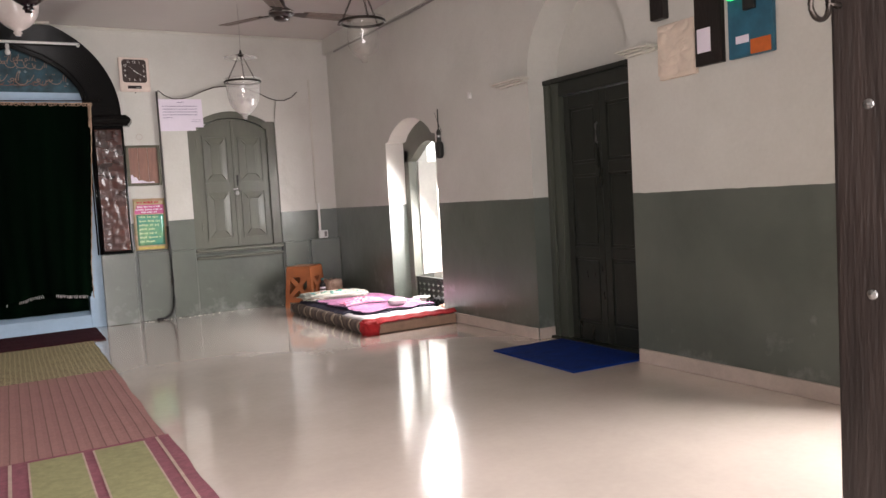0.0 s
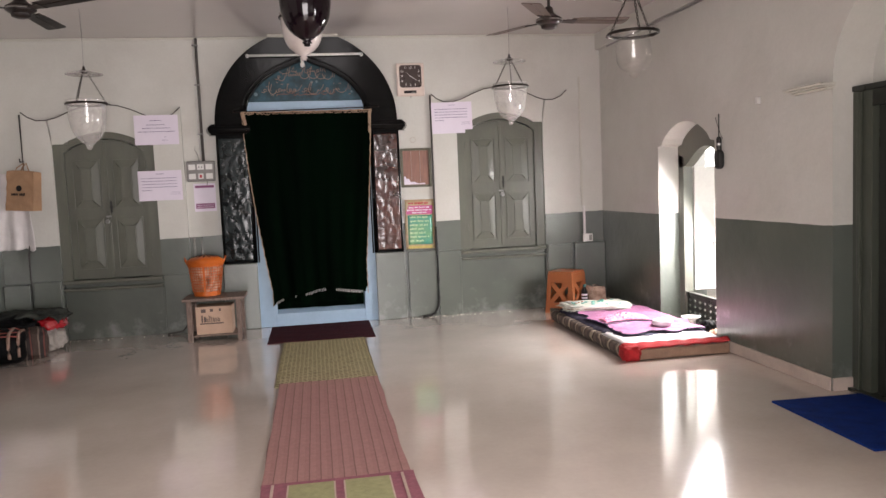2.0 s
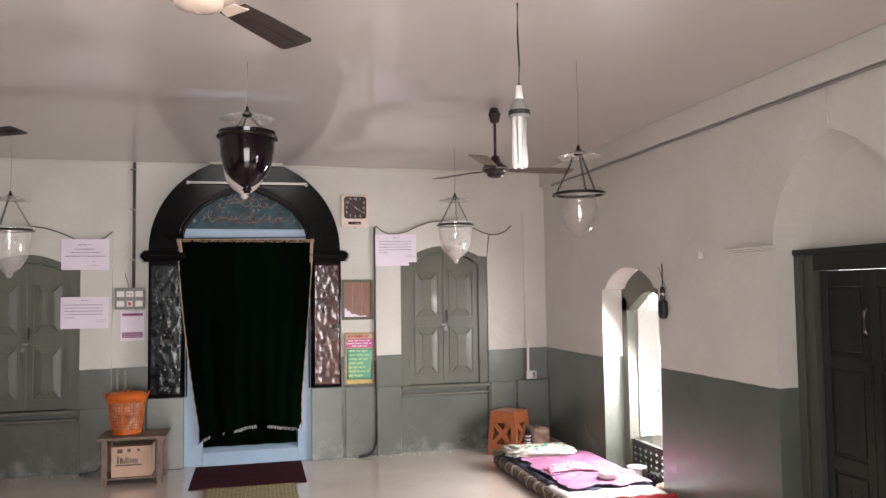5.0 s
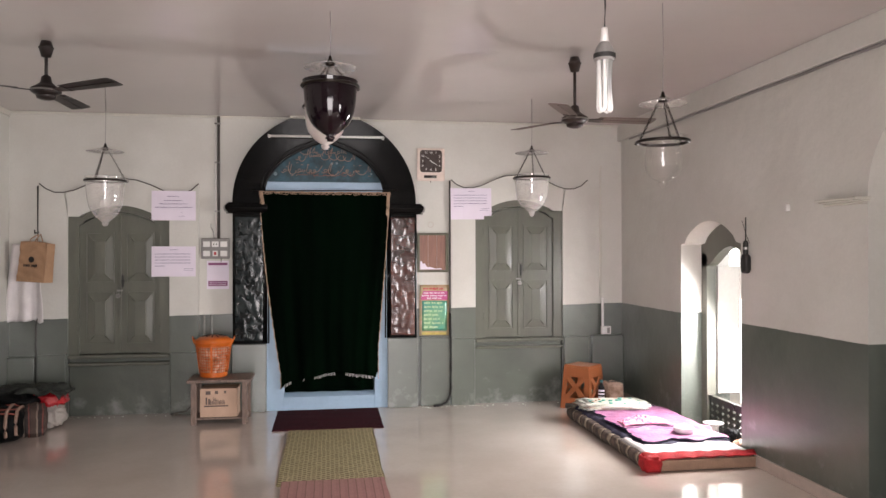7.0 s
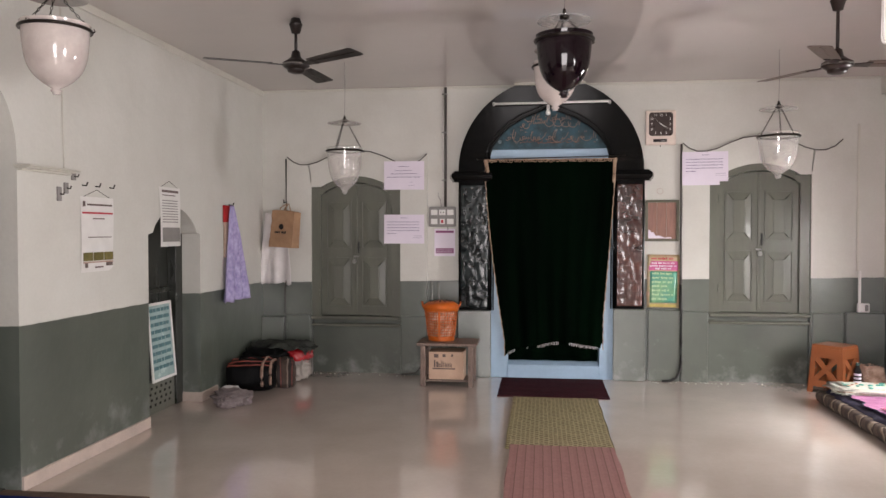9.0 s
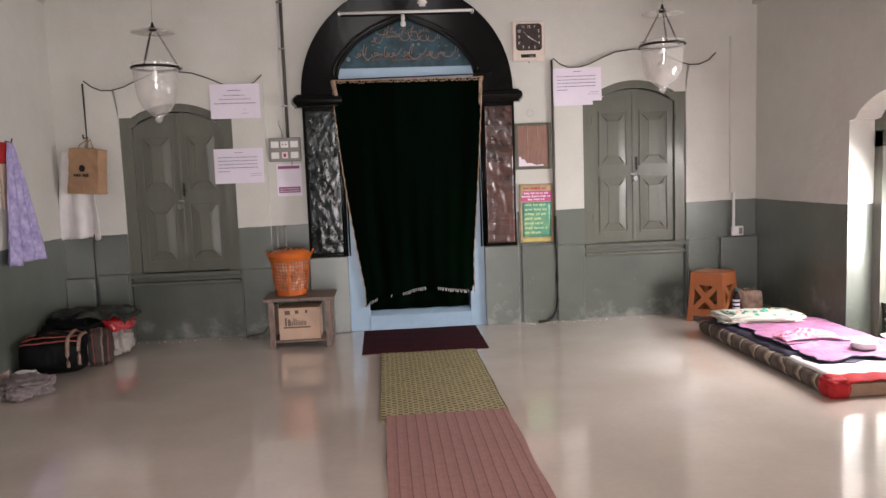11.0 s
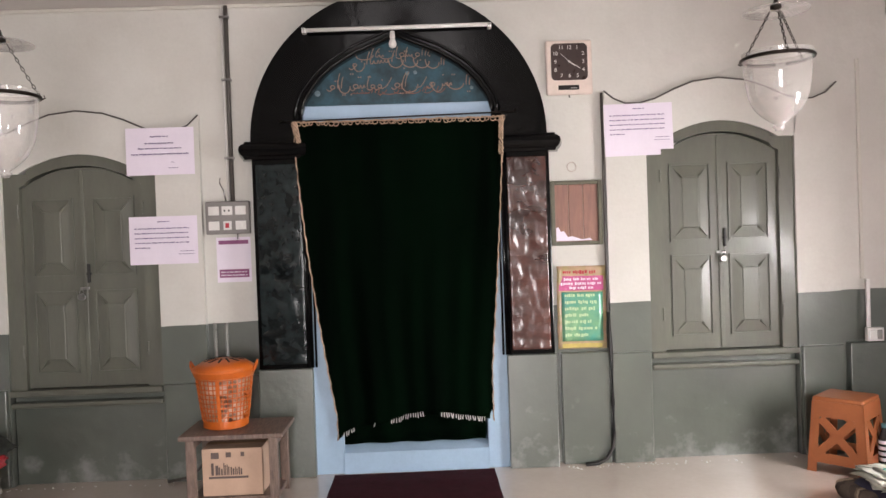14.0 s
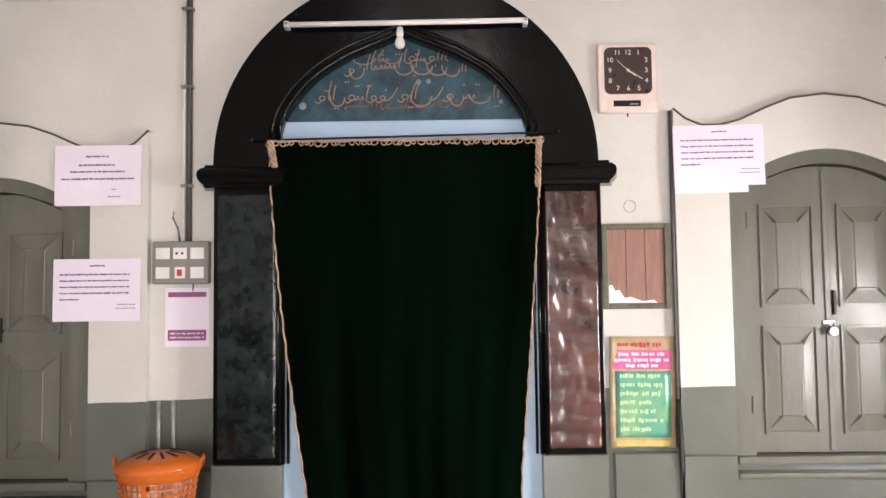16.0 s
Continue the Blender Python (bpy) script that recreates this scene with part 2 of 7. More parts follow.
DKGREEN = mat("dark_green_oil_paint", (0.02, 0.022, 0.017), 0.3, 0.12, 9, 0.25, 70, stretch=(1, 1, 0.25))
BLACK = mat("black_gloss_paint", (0.002, 0.002, 0.0023), 0.12, 0.2, 9, 0.3, 16, spec=0.2, second=(0.003, 0.0033, 0.0033), rvary=0.03)
BLACKPANEL = mat("black_painted_panel", (0.016, 0.024, 0.025), 0.14, 0.2, 15, 0.35, 30, spec=0.4, second=(0.0025, 0.0035, 0.004))
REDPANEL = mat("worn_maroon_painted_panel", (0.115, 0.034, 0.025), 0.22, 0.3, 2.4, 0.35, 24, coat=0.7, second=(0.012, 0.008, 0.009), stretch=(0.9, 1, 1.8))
LTBLUE = mat("light_blue_paint", (0.36, 0.5, 0.65), 0.4, 0.06, 5, 0.15, 60)
TYMP = mat("weathered_blue_panel", (0.045, 0.115, 0.15), 0.35, 0.25, 9, 0.5, 40, spec=0.2, second=(0.016, 0.03, 0.038))
RUST = mat("faded_rust_lettering", (0.4, 0.25, 0.185), 0.6, 0.2, 30)
REDDISH = mat("rubbed_brick_red_lettering", (0.3, 0.1, 0.06), 0.6, 0.2, 30)
PALEBLUE = mat("pale_blue_lettering", (0.22, 0.3, 0.34), 0.6, 0.2, 30)
CURTAIN = mat("dark_green_cloth", (0.001, 0.0054, 0.0021), 0.95, 0.25, 1.6, 0.5, 320, spec=0.02, second=(0.0004, 0.0014, 0.0007), stretch=(2, 1, 0.3))
FRINGE = mat("beige_fringe", (0.6, 0.42, 0.3), 0.9, 0.2, 40, 0.5, 300)
PAPER = mat("white_paper", (0.77, 0.7, 0.8), 0.7, 0.03, 4, 0.1, 60)
INK = mat("dark_ink", (0.19, 0.14, 0.29), 0.8, 0.1, 30)
PINKINK = mat("magenta_print", (0.3, 0.1, 0.22), 0.7, 0.1, 30)
REDINK = mat("red_print", (0.5, 0.04, 0.06), 0.7, 0.1, 30)
YELLOW = mat("yellow_print", (0.62, 0.5, 0.14), 0.55, 0.1, 20)
POSTGREEN = mat("green_printed_sheet", (0.24, 0.47, 0.24), 0.25, 0.2, 4, 0.5, 14, coat=0.5, second=(0.04, 0.33, 0.29))
POSTPINK = mat("pink_printed_band", (0.66, 0.14, 0.33), 0.25, 0.15, 10, 0.4, 14, coat=0.5)
PALEGREEN = mat("pale_green_lettering", (0.55, 0.72, 0.42), 0.5, 0.1, 30)
POSTEDGE = mat("peach_printed_border", (0.62, 0.4, 0.3), 0.3, 0.25, 22, 0.4, 20, coat=0.4, second=(0.45, 0.4, 0.16))
OLIVE = mat("olive_print", (0.2, 0.17, 0.05), 0.6, 0.2, 20)
TEALPRINT = mat("teal_printed_lines", (0.09, 0.22, 0.24), 0.6, 0.2, 30)
CYANSHEET = mat("pale_cyan_sheet", (0.42, 0.55, 0.54), 0.25, 0.1, 8, coat=0.3)
WOOD = mat("weathered_wood", (0.27, 0.19, 0.155), 0.55, 0.25, 12, 0.5, 80, stretch=(6, 1, 1))
DARKWOOD = mat("dark_stained_wood", (0.015, 0.009, 0.007), 0.4, 0.3, 10, 0.5, 60, stretch=(3, 3, 0.3))
PINKWOOD = mat("pinkish_brown_board", (0.3, 0.15, 0.11), 0.45, 0.15, 14, 0.3, 60, stretch=(4, 1, 0.4), second=(0.22, 0.11, 0.085))
CARTON = mat("brown_cardboard", (0.55, 0.38, 0.28), 0.8, 0.06, 8, 0.15, 120)
CARTONINK = mat("grey_brown_carton_print", (0.15, 0.11, 0.1), 0.8, 0.1, 30)
ORANGE = mat("orange_plastic", (0.58, 0.125, 0.012), 0.35, 0.08, 12, 0.05, 60, coat=0.2)
BAGPLASTIC = mat("crumpled_pale_wrapping", (0.78, 0.56, 0.46), 0.3, 0.15, 9, 1.0, 30, second=(0.3, 0.11, 0.05))
BROWNPLASTIC = mat("orange_brown_plastic", (0.34, 0.11, 0.042), 0.38, 0.08, 8, 0.05, 60)
# near-black: shade of slots and chamber put into the colour; also bottle, print
HOLE = mat("near_black_shade_and_print", (0.015, 0.012, 0.012), 0.9, 0.1, 10)
MAROON = mat("maroon_pile_mat", (0.055, 0.012, 0.018), 0.95, 0.2, 14, 0.9, 260, spec=0.15)
BLUEMAT = mat("bright_blue_pile_mat", (0.006, 0.03, 0.19), 0.95, 0.2, 12, 0.9, 260, spec=0.15)
STRAW = weave_mat("straw_plaited_mat", (0.43, 0.37, 0.2), (0.16, 0.12, 0.062), 0.034, 0.05)
PINKMAT = stripe_mat("dusty_pink_ribbed_mat", "X", [(0, (0.37, 0.19, 0.17)), (0.5, (0.34, 0.17, 0.155)), (0.9, (0.2, 0.1, 0.09))], 0.058, wobble=0.006)
MATROSE = mat("rose_mat_cloth", (0.3, 0.1, 0.13), 0.9, 0.15, 30, 0.6, 260)
MATGREEN = mat("pale_green_mat_patch", (0.33, 0.315, 0.155), 0.9, 0.12, 30, 0.6, 260)
MATPALE = mat("pale_mat_line", (0.5, 0.36, 0.3), 0.9, 0.1, 30)
MATTRESS = stripe_mat("striped_mattress_ticking", "Y", [(0, (0.15, 0.11, 0.09)), (0.36, (0.09, 0.065, 0.055)), (0.5, (0.42, 0.35, 0.27)), (0.62, (0.22, 0.17, 0.13)), (0.72, (0.1, 0.075, 0.065))], 0.19, wobble=0.2)
REDCLOTH = mat("red_cloth", (0.5, 0.015, 0.02), 0.85, 0.2, 12, 0.5, 200, second=(0.3, 0.008, 0.01))
PINKSHEET = mat("pink_bedsheet", (0.36, 0.15, 0.265), 0.85, 0.12, 7, 0.6, 90, second=(0.26, 0.1, 0.2))
NAVY = mat("dark_navy_cloth", (0.05, 0.045, 0.085), 0.9, 0.2, 8, 0.4, 160)
WHITECLOTH = mat("white_cotton", (0.72, 0.68, 0.68), 0.9, 0.05, 8, 0.4, 160)
PINKCLOTH = mat("red_and_white_checked_cloth", (0.62, 0.13, 0.25), 0.9, 0.15, 26, 0.5, 160, second=(0.62, 0.34, 0.42))
MINT = mat("mint_flower_print", (0.12, 0.36, 0.3), 0.9, 0.15, 20)
PEACH = mat("peach_flower_print", (0.6, 0.33, 0.25), 0.9, 0.15, 20)
PILLOW = mat("mint_floral_pillow", (0.56, 0.52, 0.46), 0.9, 0.08, 16, 0.5, 120, second=(0.4, 0.44, 0.38))
TANBOARD = mat("tan_bed_edge", (0.36, 0.22, 0.15), 0.7, 0.15, 10)
LAVENDER = mat("lavender_checked_towel", (0.5, 0.45, 0.68), 0.9, 0.12, 22, 0.5, 160, second=(0.27, 0.22, 0.45), stretch=(1, 1, 0.8))
KRAFT = mat("kraft_paper", (0.42, 0.25, 0.145), 0.75, 0.1, 8, 0.3, 60)
BAGBLACK = mat("black_bag_nylon", (0.003, 0.003, 0.0035), 0.6, 0.3, 14, 0.5, 90, spec=0.16)
BAGBROWN = stripe_mat("brown_striped_blanket", "X", [(0, (0.07, 0.045, 0.035)), (0.4, (0.22, 0.17, 0.14)), (0.52, (0.03, 0.022, 0.02)), (0.8, (0.16, 0.05, 0.04)), (0.9, (0.05, 0.03, 0.025))], 0.11, wobble=0.03)
RAG = mat("mauve_grey_rag", (0.27, 0.22, 0.22), 0.9, 0.15, 12, 0.6, 120)
BRASS = mat("blackened_metal", (0.035, 0.027, 0.022), 0.35, 0.2, 30, 0.2, 90, metal=0.8)
STEEL = mat("dull_steel", (0.42, 0.41, 0.4), 0.3, 0.15, 30, 0.2, 90, metal=1.0)
COPPER = mat("copper_trim", (0.45, 0.2, 0.13), 0.3, 0.1, 30, 0.1, 90, metal=1.0)
CREAM = mat("cream_enamel", (0.55, 0.45, 0.37), 0.25, 0.06, 12, 0.05, 60, coat=0.3)
FANBROWN = mat("dark_brown_fan_enamel", (0.03, 0.017, 0.014), 0.35, 0.2, 12, 0.1, 60, coat=0.2)
FANDARK = mat("blackish_brown_fan_enamel", (0.014, 0.008, 0.007), 0.4, 0.2, 12, 0.1, 60, coat=0.1)
FANBLADE = mat("dusty_brown_fan_blade", (0.16, 0.115, 0.095), 0.4, 0.2, 12, 0.1, 60)
GREYPLASTIC = mat("grey_switch_box", (0.24, 0.225, 0.215), 0.4, 0.08, 12)
WHITEPLASTIC = mat("white_plastic", (0.72, 0.7, 0.68), 0.35, 0.04, 12)
TUBEGLASS = mat("white_lamp_glass", (0.8, 0.79, 0.77), 0.15, 0.03, 12, coat=0.4)
MILK = mat("milky_glass", (0.62, 0.56, 0.53), 0.12, 0.06, 6, 0.02, 40, coat=0.5, second=(0.5, 0.43, 0.41))
WINE = mat("dark_wine_glass", (0.006, 0.002, 0.004), 0.06, 0.1, 6, 0.0, 40, coat=0.15, spec=0.35)
CLEAR = glass_mat("clear_lantern_glass", (0.985, 0.98, 0.97), 0.02, 0.03)
BELLGLASS = glass_mat("hazy_bell_glass", (0.97, 0.96, 0.95), 0.025, 0.32)
CABLE = mat("black_cable", (0.02, 0.019, 0.018), 0.5, 0.1, 30)
PIPEGREY = mat("grey_brown_conduit", (0.09, 0.08, 0.072), 0.45, 0.1, 30)
CLOCKFACE = mat("brown_clock_dial", (0.05, 0.03, 0.026), 0.3, 0.15, 20, coat=0.3)
CLOCKCASE = mat("ivory_clock_case", (0.76, 0.64, 0.57), 0.35, 0.06, 12, coat=0.2)
BLUEBOX = mat("blue_meter_board", (0.03, 0.14, 0.22), 0.5, 0.15, 12)
CREAMPAPER = mat("cream_paper_pad", (0.74, 0.62, 0.52), 0.7, 0.08, 9, 0.4, 20)
ORANGETAG = mat("orange_tag", (0.65, 0.15, 0.03), 0.5, 0.1, 20)
OUTWALL = mat("sunlit_outer_wall", (0.7, 0.68, 0.63), 0.8, 0.1, 1, 0.3, 30)
SOIL = mat("sandy_ground", (0.34, 0.29, 0.23), 0.9, 0.2, 2, 0.5, 40)
LED = bpy.data.materials.new("green_indicator_light")
LED.use_nodes = True
LED.node_tree.nodes["Principled BSDF"].inputs["Emission Color"].default_value = (0.05, 1.0, 0.3, 1)
LED.node_tree.nodes["Principled BSDF"].inputs["Emission Strength"].default_value = 1.2
LED.node_tree.nodes["Principled BSDF"].inputs["Base Color"].default_value = (0.02, 0.4, 0.1, 1)


# ---- mesh helpers ----
def link(name, bm, material, parent=None, label="", smooth=False):
    bmesh.ops.recalc_face_normals(bm, faces=bm.faces)
    me = bpy.data.meshes.new(name)
    bm.to_mesh(me)
    bm.free()
    if smooth:
        for p in me.polygons:
            p.use_smooth = True
    me.materials.append(material)
    ob = new(name, me)
    if parent is not None:
        ob.parent = parent
    if label:
        ob["label"] = label
    return ob


def part(name, bm, material, parent, label="", smooth=False):
    return link(name, bm, material, parent, label, smooth)


def thing(name, m, label, category, group="", kind=""):
    ob = new(name)
    ob.empty_display_size = 0.05
    ob.matrix_basis = m
    return tagged(ob, label, category, group, kind)


def fill(bm, x0, x1, y0, y1, z0, z1, bevel=0.0):
    vs = [bm.verts.new((x, y, z)) for x in (x0, x1) for y in (y0, y1) for z in (z0, z1)]
    faces = [bm.faces.new([vs[i] for i in q]) for q in ((0, 1, 3, 2), (4, 6, 7, 5), (0, 4, 5, 1), (2, 3, 7, 6), (0, 2, 6, 4), (1, 5, 7, 3))]
    if bevel:
        bmesh.ops.bevel(bm, geom=list({e for f in faces for e in f.edges}), offset=bevel, segments=2, affect="EDGES", profile=0.5)
    return bm


def box(*a, bevel=0.0):
    return fill(bmesh.new(), *a, bevel=bevel)


def prism(bm, pts, a, b, axis="y", bevel=0.0):
    """A polygon of (u, v) drawn out from a to b along an axis: (x, z) for y, (y, z) for x, (x, y) for z."""
    put = {"y": lambda u, v, w: (u, w, v), "x": lambda u, v, w: (w, u, v), "z": lambda u, v, w: (u, v, w)}[axis]
    lo = [bm.verts.new(put(u, v, a)) for u, v in pts]
    hi = [bm.verts.new(put(u, v, b)) for u, v in pts]
    k = len(pts)
    faces = [bm.faces.new(lo), bm.faces.new(hi[::-1])]
    faces += [bm.faces.new((lo[i], hi[i], hi[(i + 1) % k], lo[(i + 1) % k])) for i in range(k)]
    if bevel:
        bmesh.ops.bevel(bm, geom=list({e for f in faces[:2] for e in f.edges}), offset=bevel, segments=2, affect="EDGES", profile=0.5)
    return bm


def lathe(bm, profile, n=32, c=(0, 0, 0)):
    rings = []
    for r, z in profile:
        if r < 1e-5:
            rings.append([bm.verts.new((c[0], c[1], c[2] + z))])
        else:
            rings.append([bm.verts.new((c[0] + r * math.cos(2 * math.pi * k / n), c[1] + r * math.sin(2 * math.pi * k / n), c[2] + z)) for k in range(n)])
    for a, b in zip(rings, rings[1:]):
        for k in range(n):
            j = (k + 1) % n
            if len(a) == 1 and len(b) == 1:
                continue
            if len(a) == 1:
                bm.faces.new((a[0], b[k], b[j]))
            elif len(b) == 1:
                bm.faces.new((a[k], b[0], a[j]))
            else:
                bm.faces.new((a[k], b[k], b[j], a[j]))
    return bm


def tube(bm, pts, r, n=8, closed=False):
    pts = [Vector(p) for p in pts]
    rings = []
    for i, p in enumerate(pts):
        if closed:
            d = pts[(i + 1) % len(pts)] - pts[i - 1]
        else:
            d = pts[min(i + 1, len(pts) - 1)] - pts[max(i - 1, 0)]
        q = d.to_track_quat("Z", "Y")
        rings.append([bm.verts.new(p + q @ Vector((r * math.cos(2 * math.pi * k / n), r * math.sin(2 * math.pi * k / n), 0))) for k in range(n)])
    pairs = list(zip(rings, rings[1:])) + ([(rings[-1], rings[0])] if closed else [])
    for a, b in pairs:
        for k in range(n):
            bm.faces.new((a[k], a[(k + 1) % n], b[(k + 1) % n], b[k]))
    if not closed:
        bm.faces.new(rings[0][::-1])
        bm.faces.new(rings[-1])
    return bm


def sheet(bm, nu, nv, f, thick=0.0):
    """A cloth: f(u, v) gives a point for u, v in 0..1; thick draws it out along the normal."""
    vs = [[bm.verts.new(f(i / nu, j / nv)) for j in range(nv + 1)] for i in range(nu + 1)]
    for i in range(nu):
        for j in range(nv):
            bm.faces.new((vs[i][j], vs[i + 1][j], vs[i + 1][j + 1], vs[i][j + 1]))
    if thick:
        bm.normal_update()
        bmesh.ops.solidify(bm, geom=list(bm.faces), thickness=thick)
    return bm


def lump(bm, c, size, rough=0.12, freq=3.0, square=0.5, seed=0, n=24, flat=True):
    """A soft, uneven bundle with a flattened base."""
    rows = []
    for i in range(n + 1):
        th = math.pi * i / n
        row = []
        for k in range(2 * n):
            ph = math.pi * k / n
            d = Vector((math.sin(th) * math.cos(ph), math.sin(th) * math.sin(ph), math.cos(th)))
            p = Vector([math.copysign(abs(v) ** square, v) for v in d])
            w = 1 + rough * noise.noise(d * freq + Vector((seed * 7.3, seed, 0))) + rough * 0.5 * noise.noise(d * freq * 2.7 + Vector((0, seed * 3.1, 5)))
            q = Vector((p.x * size[0], p.y * size[1], p.z * size[2])) * w
            if flat:
                q.z = max(q.z, -size[2] * 0.98)
            row.append(q + Vector(c))
            if i in (0, n):
                break
        rows.append([bm.verts.new(q) for q in row])
    m = 2 * n
    for a, b in zip(rows, rows[1:]):
        for k in range(m):
            j = (k + 1) % m
            if len(a) == 1:
                bm.faces.new((a[0], b[k], b[j]))
            elif len(b) == 1:
                bm.faces.new((a[k], b[0], a[j]))
            else:
                bm.faces.new((a[k], b[k], b[j], a[j]))
    return bm


def arc(cx, cz, r, a0, a1, n, sq=1.0):
    return [(cx + r * math.cos(radians(a0 + (a1 - a0) * i / n)), cz + sq * r * math.sin(radians(a0 + (a1 - a0) * i / n))) for i in range(n + 1)]


YF = 9.4      # face of the far wall
XE, XW = 3.55, -2.8   # faces of the side walls
ZC = 3.04     # ceiling
YS = 1.6      # inner face of the entrance wall


def structure(ob, label, category):
    return tagged(ob, label, category, kind="structure")


# ---- floor, ceiling, ground ----
structure(link("ground", box(-150, 150, -150, 150, -0.5, -0.16), SOIL), "bare sandy ground round the building", "ground")
structure(link("floor", box(XW - 0.5, XE + 0.5, -0.2, YF + 2.3, -0.15, 0.0), FLOOR), "polished pinkish grey cement floor with a wet shine", "floor")
structure(link("ceiling", box(XW - 0.5, XE + 0.5, -0.2, YF + 2.3, ZC, ZC + 0.2), CEIL), "glossy off-white painted ceiling", "ceiling")

# ---- far wall, with a doorway and two shutter recesses ----
bm = bmesh.new()
SHR = (1.885, 2.855)
DXL = -4.125  # from the shutter window on one side to that on the other
SHL = (SHR[0] + DXL, SHR[1] + DXL)
DOOR = (-0.13, 0.8)
for x0, x1 in ((XW - 0.5, SHL[0]), (SHL[1], DOOR[0]), (DOOR[1], SHR[0]), (SHR[1], XE + 0.5)):
    fill(bm, x0, x1, YF, YF + 0.5, 0, ZC)
fill(bm, DOOR[0], DOOR[1], YF, YF + 0.5, 2.3, ZC)
for (x0, x1), dz in ((SHL, -0.09), (SHR, 0.0)):
    fill(bm, x0, x1, YF + 0.02, YF + 0.5, 0, 0.66 + dz)
    fill(bm, x0, x1, YF, YF + 0.5, 2.2 + dz, ZC)
    fill(bm, x0, x1, YF + 0.2, YF + 0.5, 0.66 + dz, 2.2 + dz)
structure(link("wall_north", bm, WALL), "plaster wall, off-white above a glossy grey-green dado", "wall")

# unseen room behind the curtain, its darkness put into the wall colour
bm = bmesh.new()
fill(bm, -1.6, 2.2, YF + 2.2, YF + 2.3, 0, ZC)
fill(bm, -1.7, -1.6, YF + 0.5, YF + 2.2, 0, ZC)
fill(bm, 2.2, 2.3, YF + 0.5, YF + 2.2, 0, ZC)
structure(link("wall_inner_chamber", bm, HOLE), "walls of the unseen chamber, coloured near-black for its shade", "wall")


def side_wall(name, x, s, wy, wtop, dy, glazed, label):
    """A side wall with its face at x and its thickness on the s side: a round-headed door recess and an arched window opening."""
    bm = bmesh.new()
    a, b = sorted((x, x + s * 0.48))
    (w0, w1), (d0, d1) = wy, dy
    ws, wa = wtop
    n0, n1 = 1.95, 2.98
    for y0, y1 in ((YS - 0.2, n0), (n1, d0), (d1, w0), (w1, YF)):
        fill(bm, a, b, y0, y1, 0, ZC)
    # the stretch next to the entrance: a window on the light side, plain wall on the other
    if glazed:
        fill(bm, a, b, n0, n1, 1.8, ZC)
        fill(bm, a, b, n0, n1, 0, 0.3)
    else:
        fill(bm, a, b, n0, n1, 0, ZC)
    # over the window: ogee-shouldered head
    c, hw = (w0 + w1) / 2, (w1 - w0) / 2
    sh = 0.07
    head = [(w0, ws), (w0 + sh, ws + 0.012)] + [(w0 + sh + (hw - sh) * 2 * t, ws + 0.02 + (wa - ws - 0.02) * math.sin(math.pi * t) ** 0.75) for t in [k / 18 for k in range(1, 18)]] + [(w1 - sh, ws + 0.012), (w1, ws)]
    prism(bm, head + [(w1, ZC), (w0, ZC)], a, b, "x")
    # over the door: a round arch recess, closed behind
    c, r = (d0 + d1) / 2, (d1 - d0) / 2
    half = [(c + r * math.cos(a) ** 0.85, 1.97 + 0.51 * math.sin(a) + 0.12 * (a / (math.pi / 2)) ** 4) for a in [math.pi / 2 * k / 14 for k in range(14)]] + [(c, 2.6)]
    ar = [(2 * c - y, z) for y, z in half] + half[-2::-1]
    prism(bm, ar + [(d1, ZC), (d0, ZC)], a, b, "x")
    p, q = sorted((x + s * 0.28, x + s * 0.48))
    fill(bm, p, q, d0, d1, 1.9, ZC)
    if not glazed:
        p, q = sorted((x + s * 0.4, x + s * 0.48))
        fill(bm, p, q, w0, w1, 0, wa)
    return structure(link(name, bm, WALL), label, "wall")


side_wall("wall_east", XE, 1, (6.93, 7.96), (1.7, 1.9), (4.46, 5.5), True, "plaster wall with dado, arched window and arched door recess")
side_wall("wall_west", XW, -1, (6.97, 7.87), (1.5, 1.72), (4.4, 5.5), False, "plaster wall with dado, arched window and arched door recess")

# entrance wall and porch behind the walker
EN = (-0.62, 1.19)
bm = bmesh.new()
fill(bm, XW - 0.5, EN[0] - 0.14, YS - 0.2, YS, 0, ZC)
fill(bm, EN[1] + 0.14, XE + 0.5, YS - 0.2, YS, 0, ZC)
fill(bm, EN[0] - 0.14, EN[1] + 0.14, YS - 0.2, YS, 2.5, ZC)
structure(link("wall_south", bm, WALL), "plaster entrance wall with a wide doorway", "wall")
bm = bmesh.new()
fill(bm, XW - 0.5, -0.95, 0.2, 0.4, 0, ZC)
fill(bm, 1.5, XE + 0.5, 0.2, 0.4, 0, ZC)
fill(bm, -0.95, 1.5, 0.2, 0.4, 2.45, ZC)
structure(link("wall_porch", bm, WALL), "plaster outer wall of the entrance porch", "wall")
for nm, x0, x1 in (("wall_porch_west", XW - 0.5, XW - 0.3), ("wall_porch_east", XE + 0.3, XE + 0.5)):
    structure(link(nm, box(x0, x1, 0.4, YS - 0.2, 0, ZC), WALL), "plaster side wall of the entrance porch", "wall")

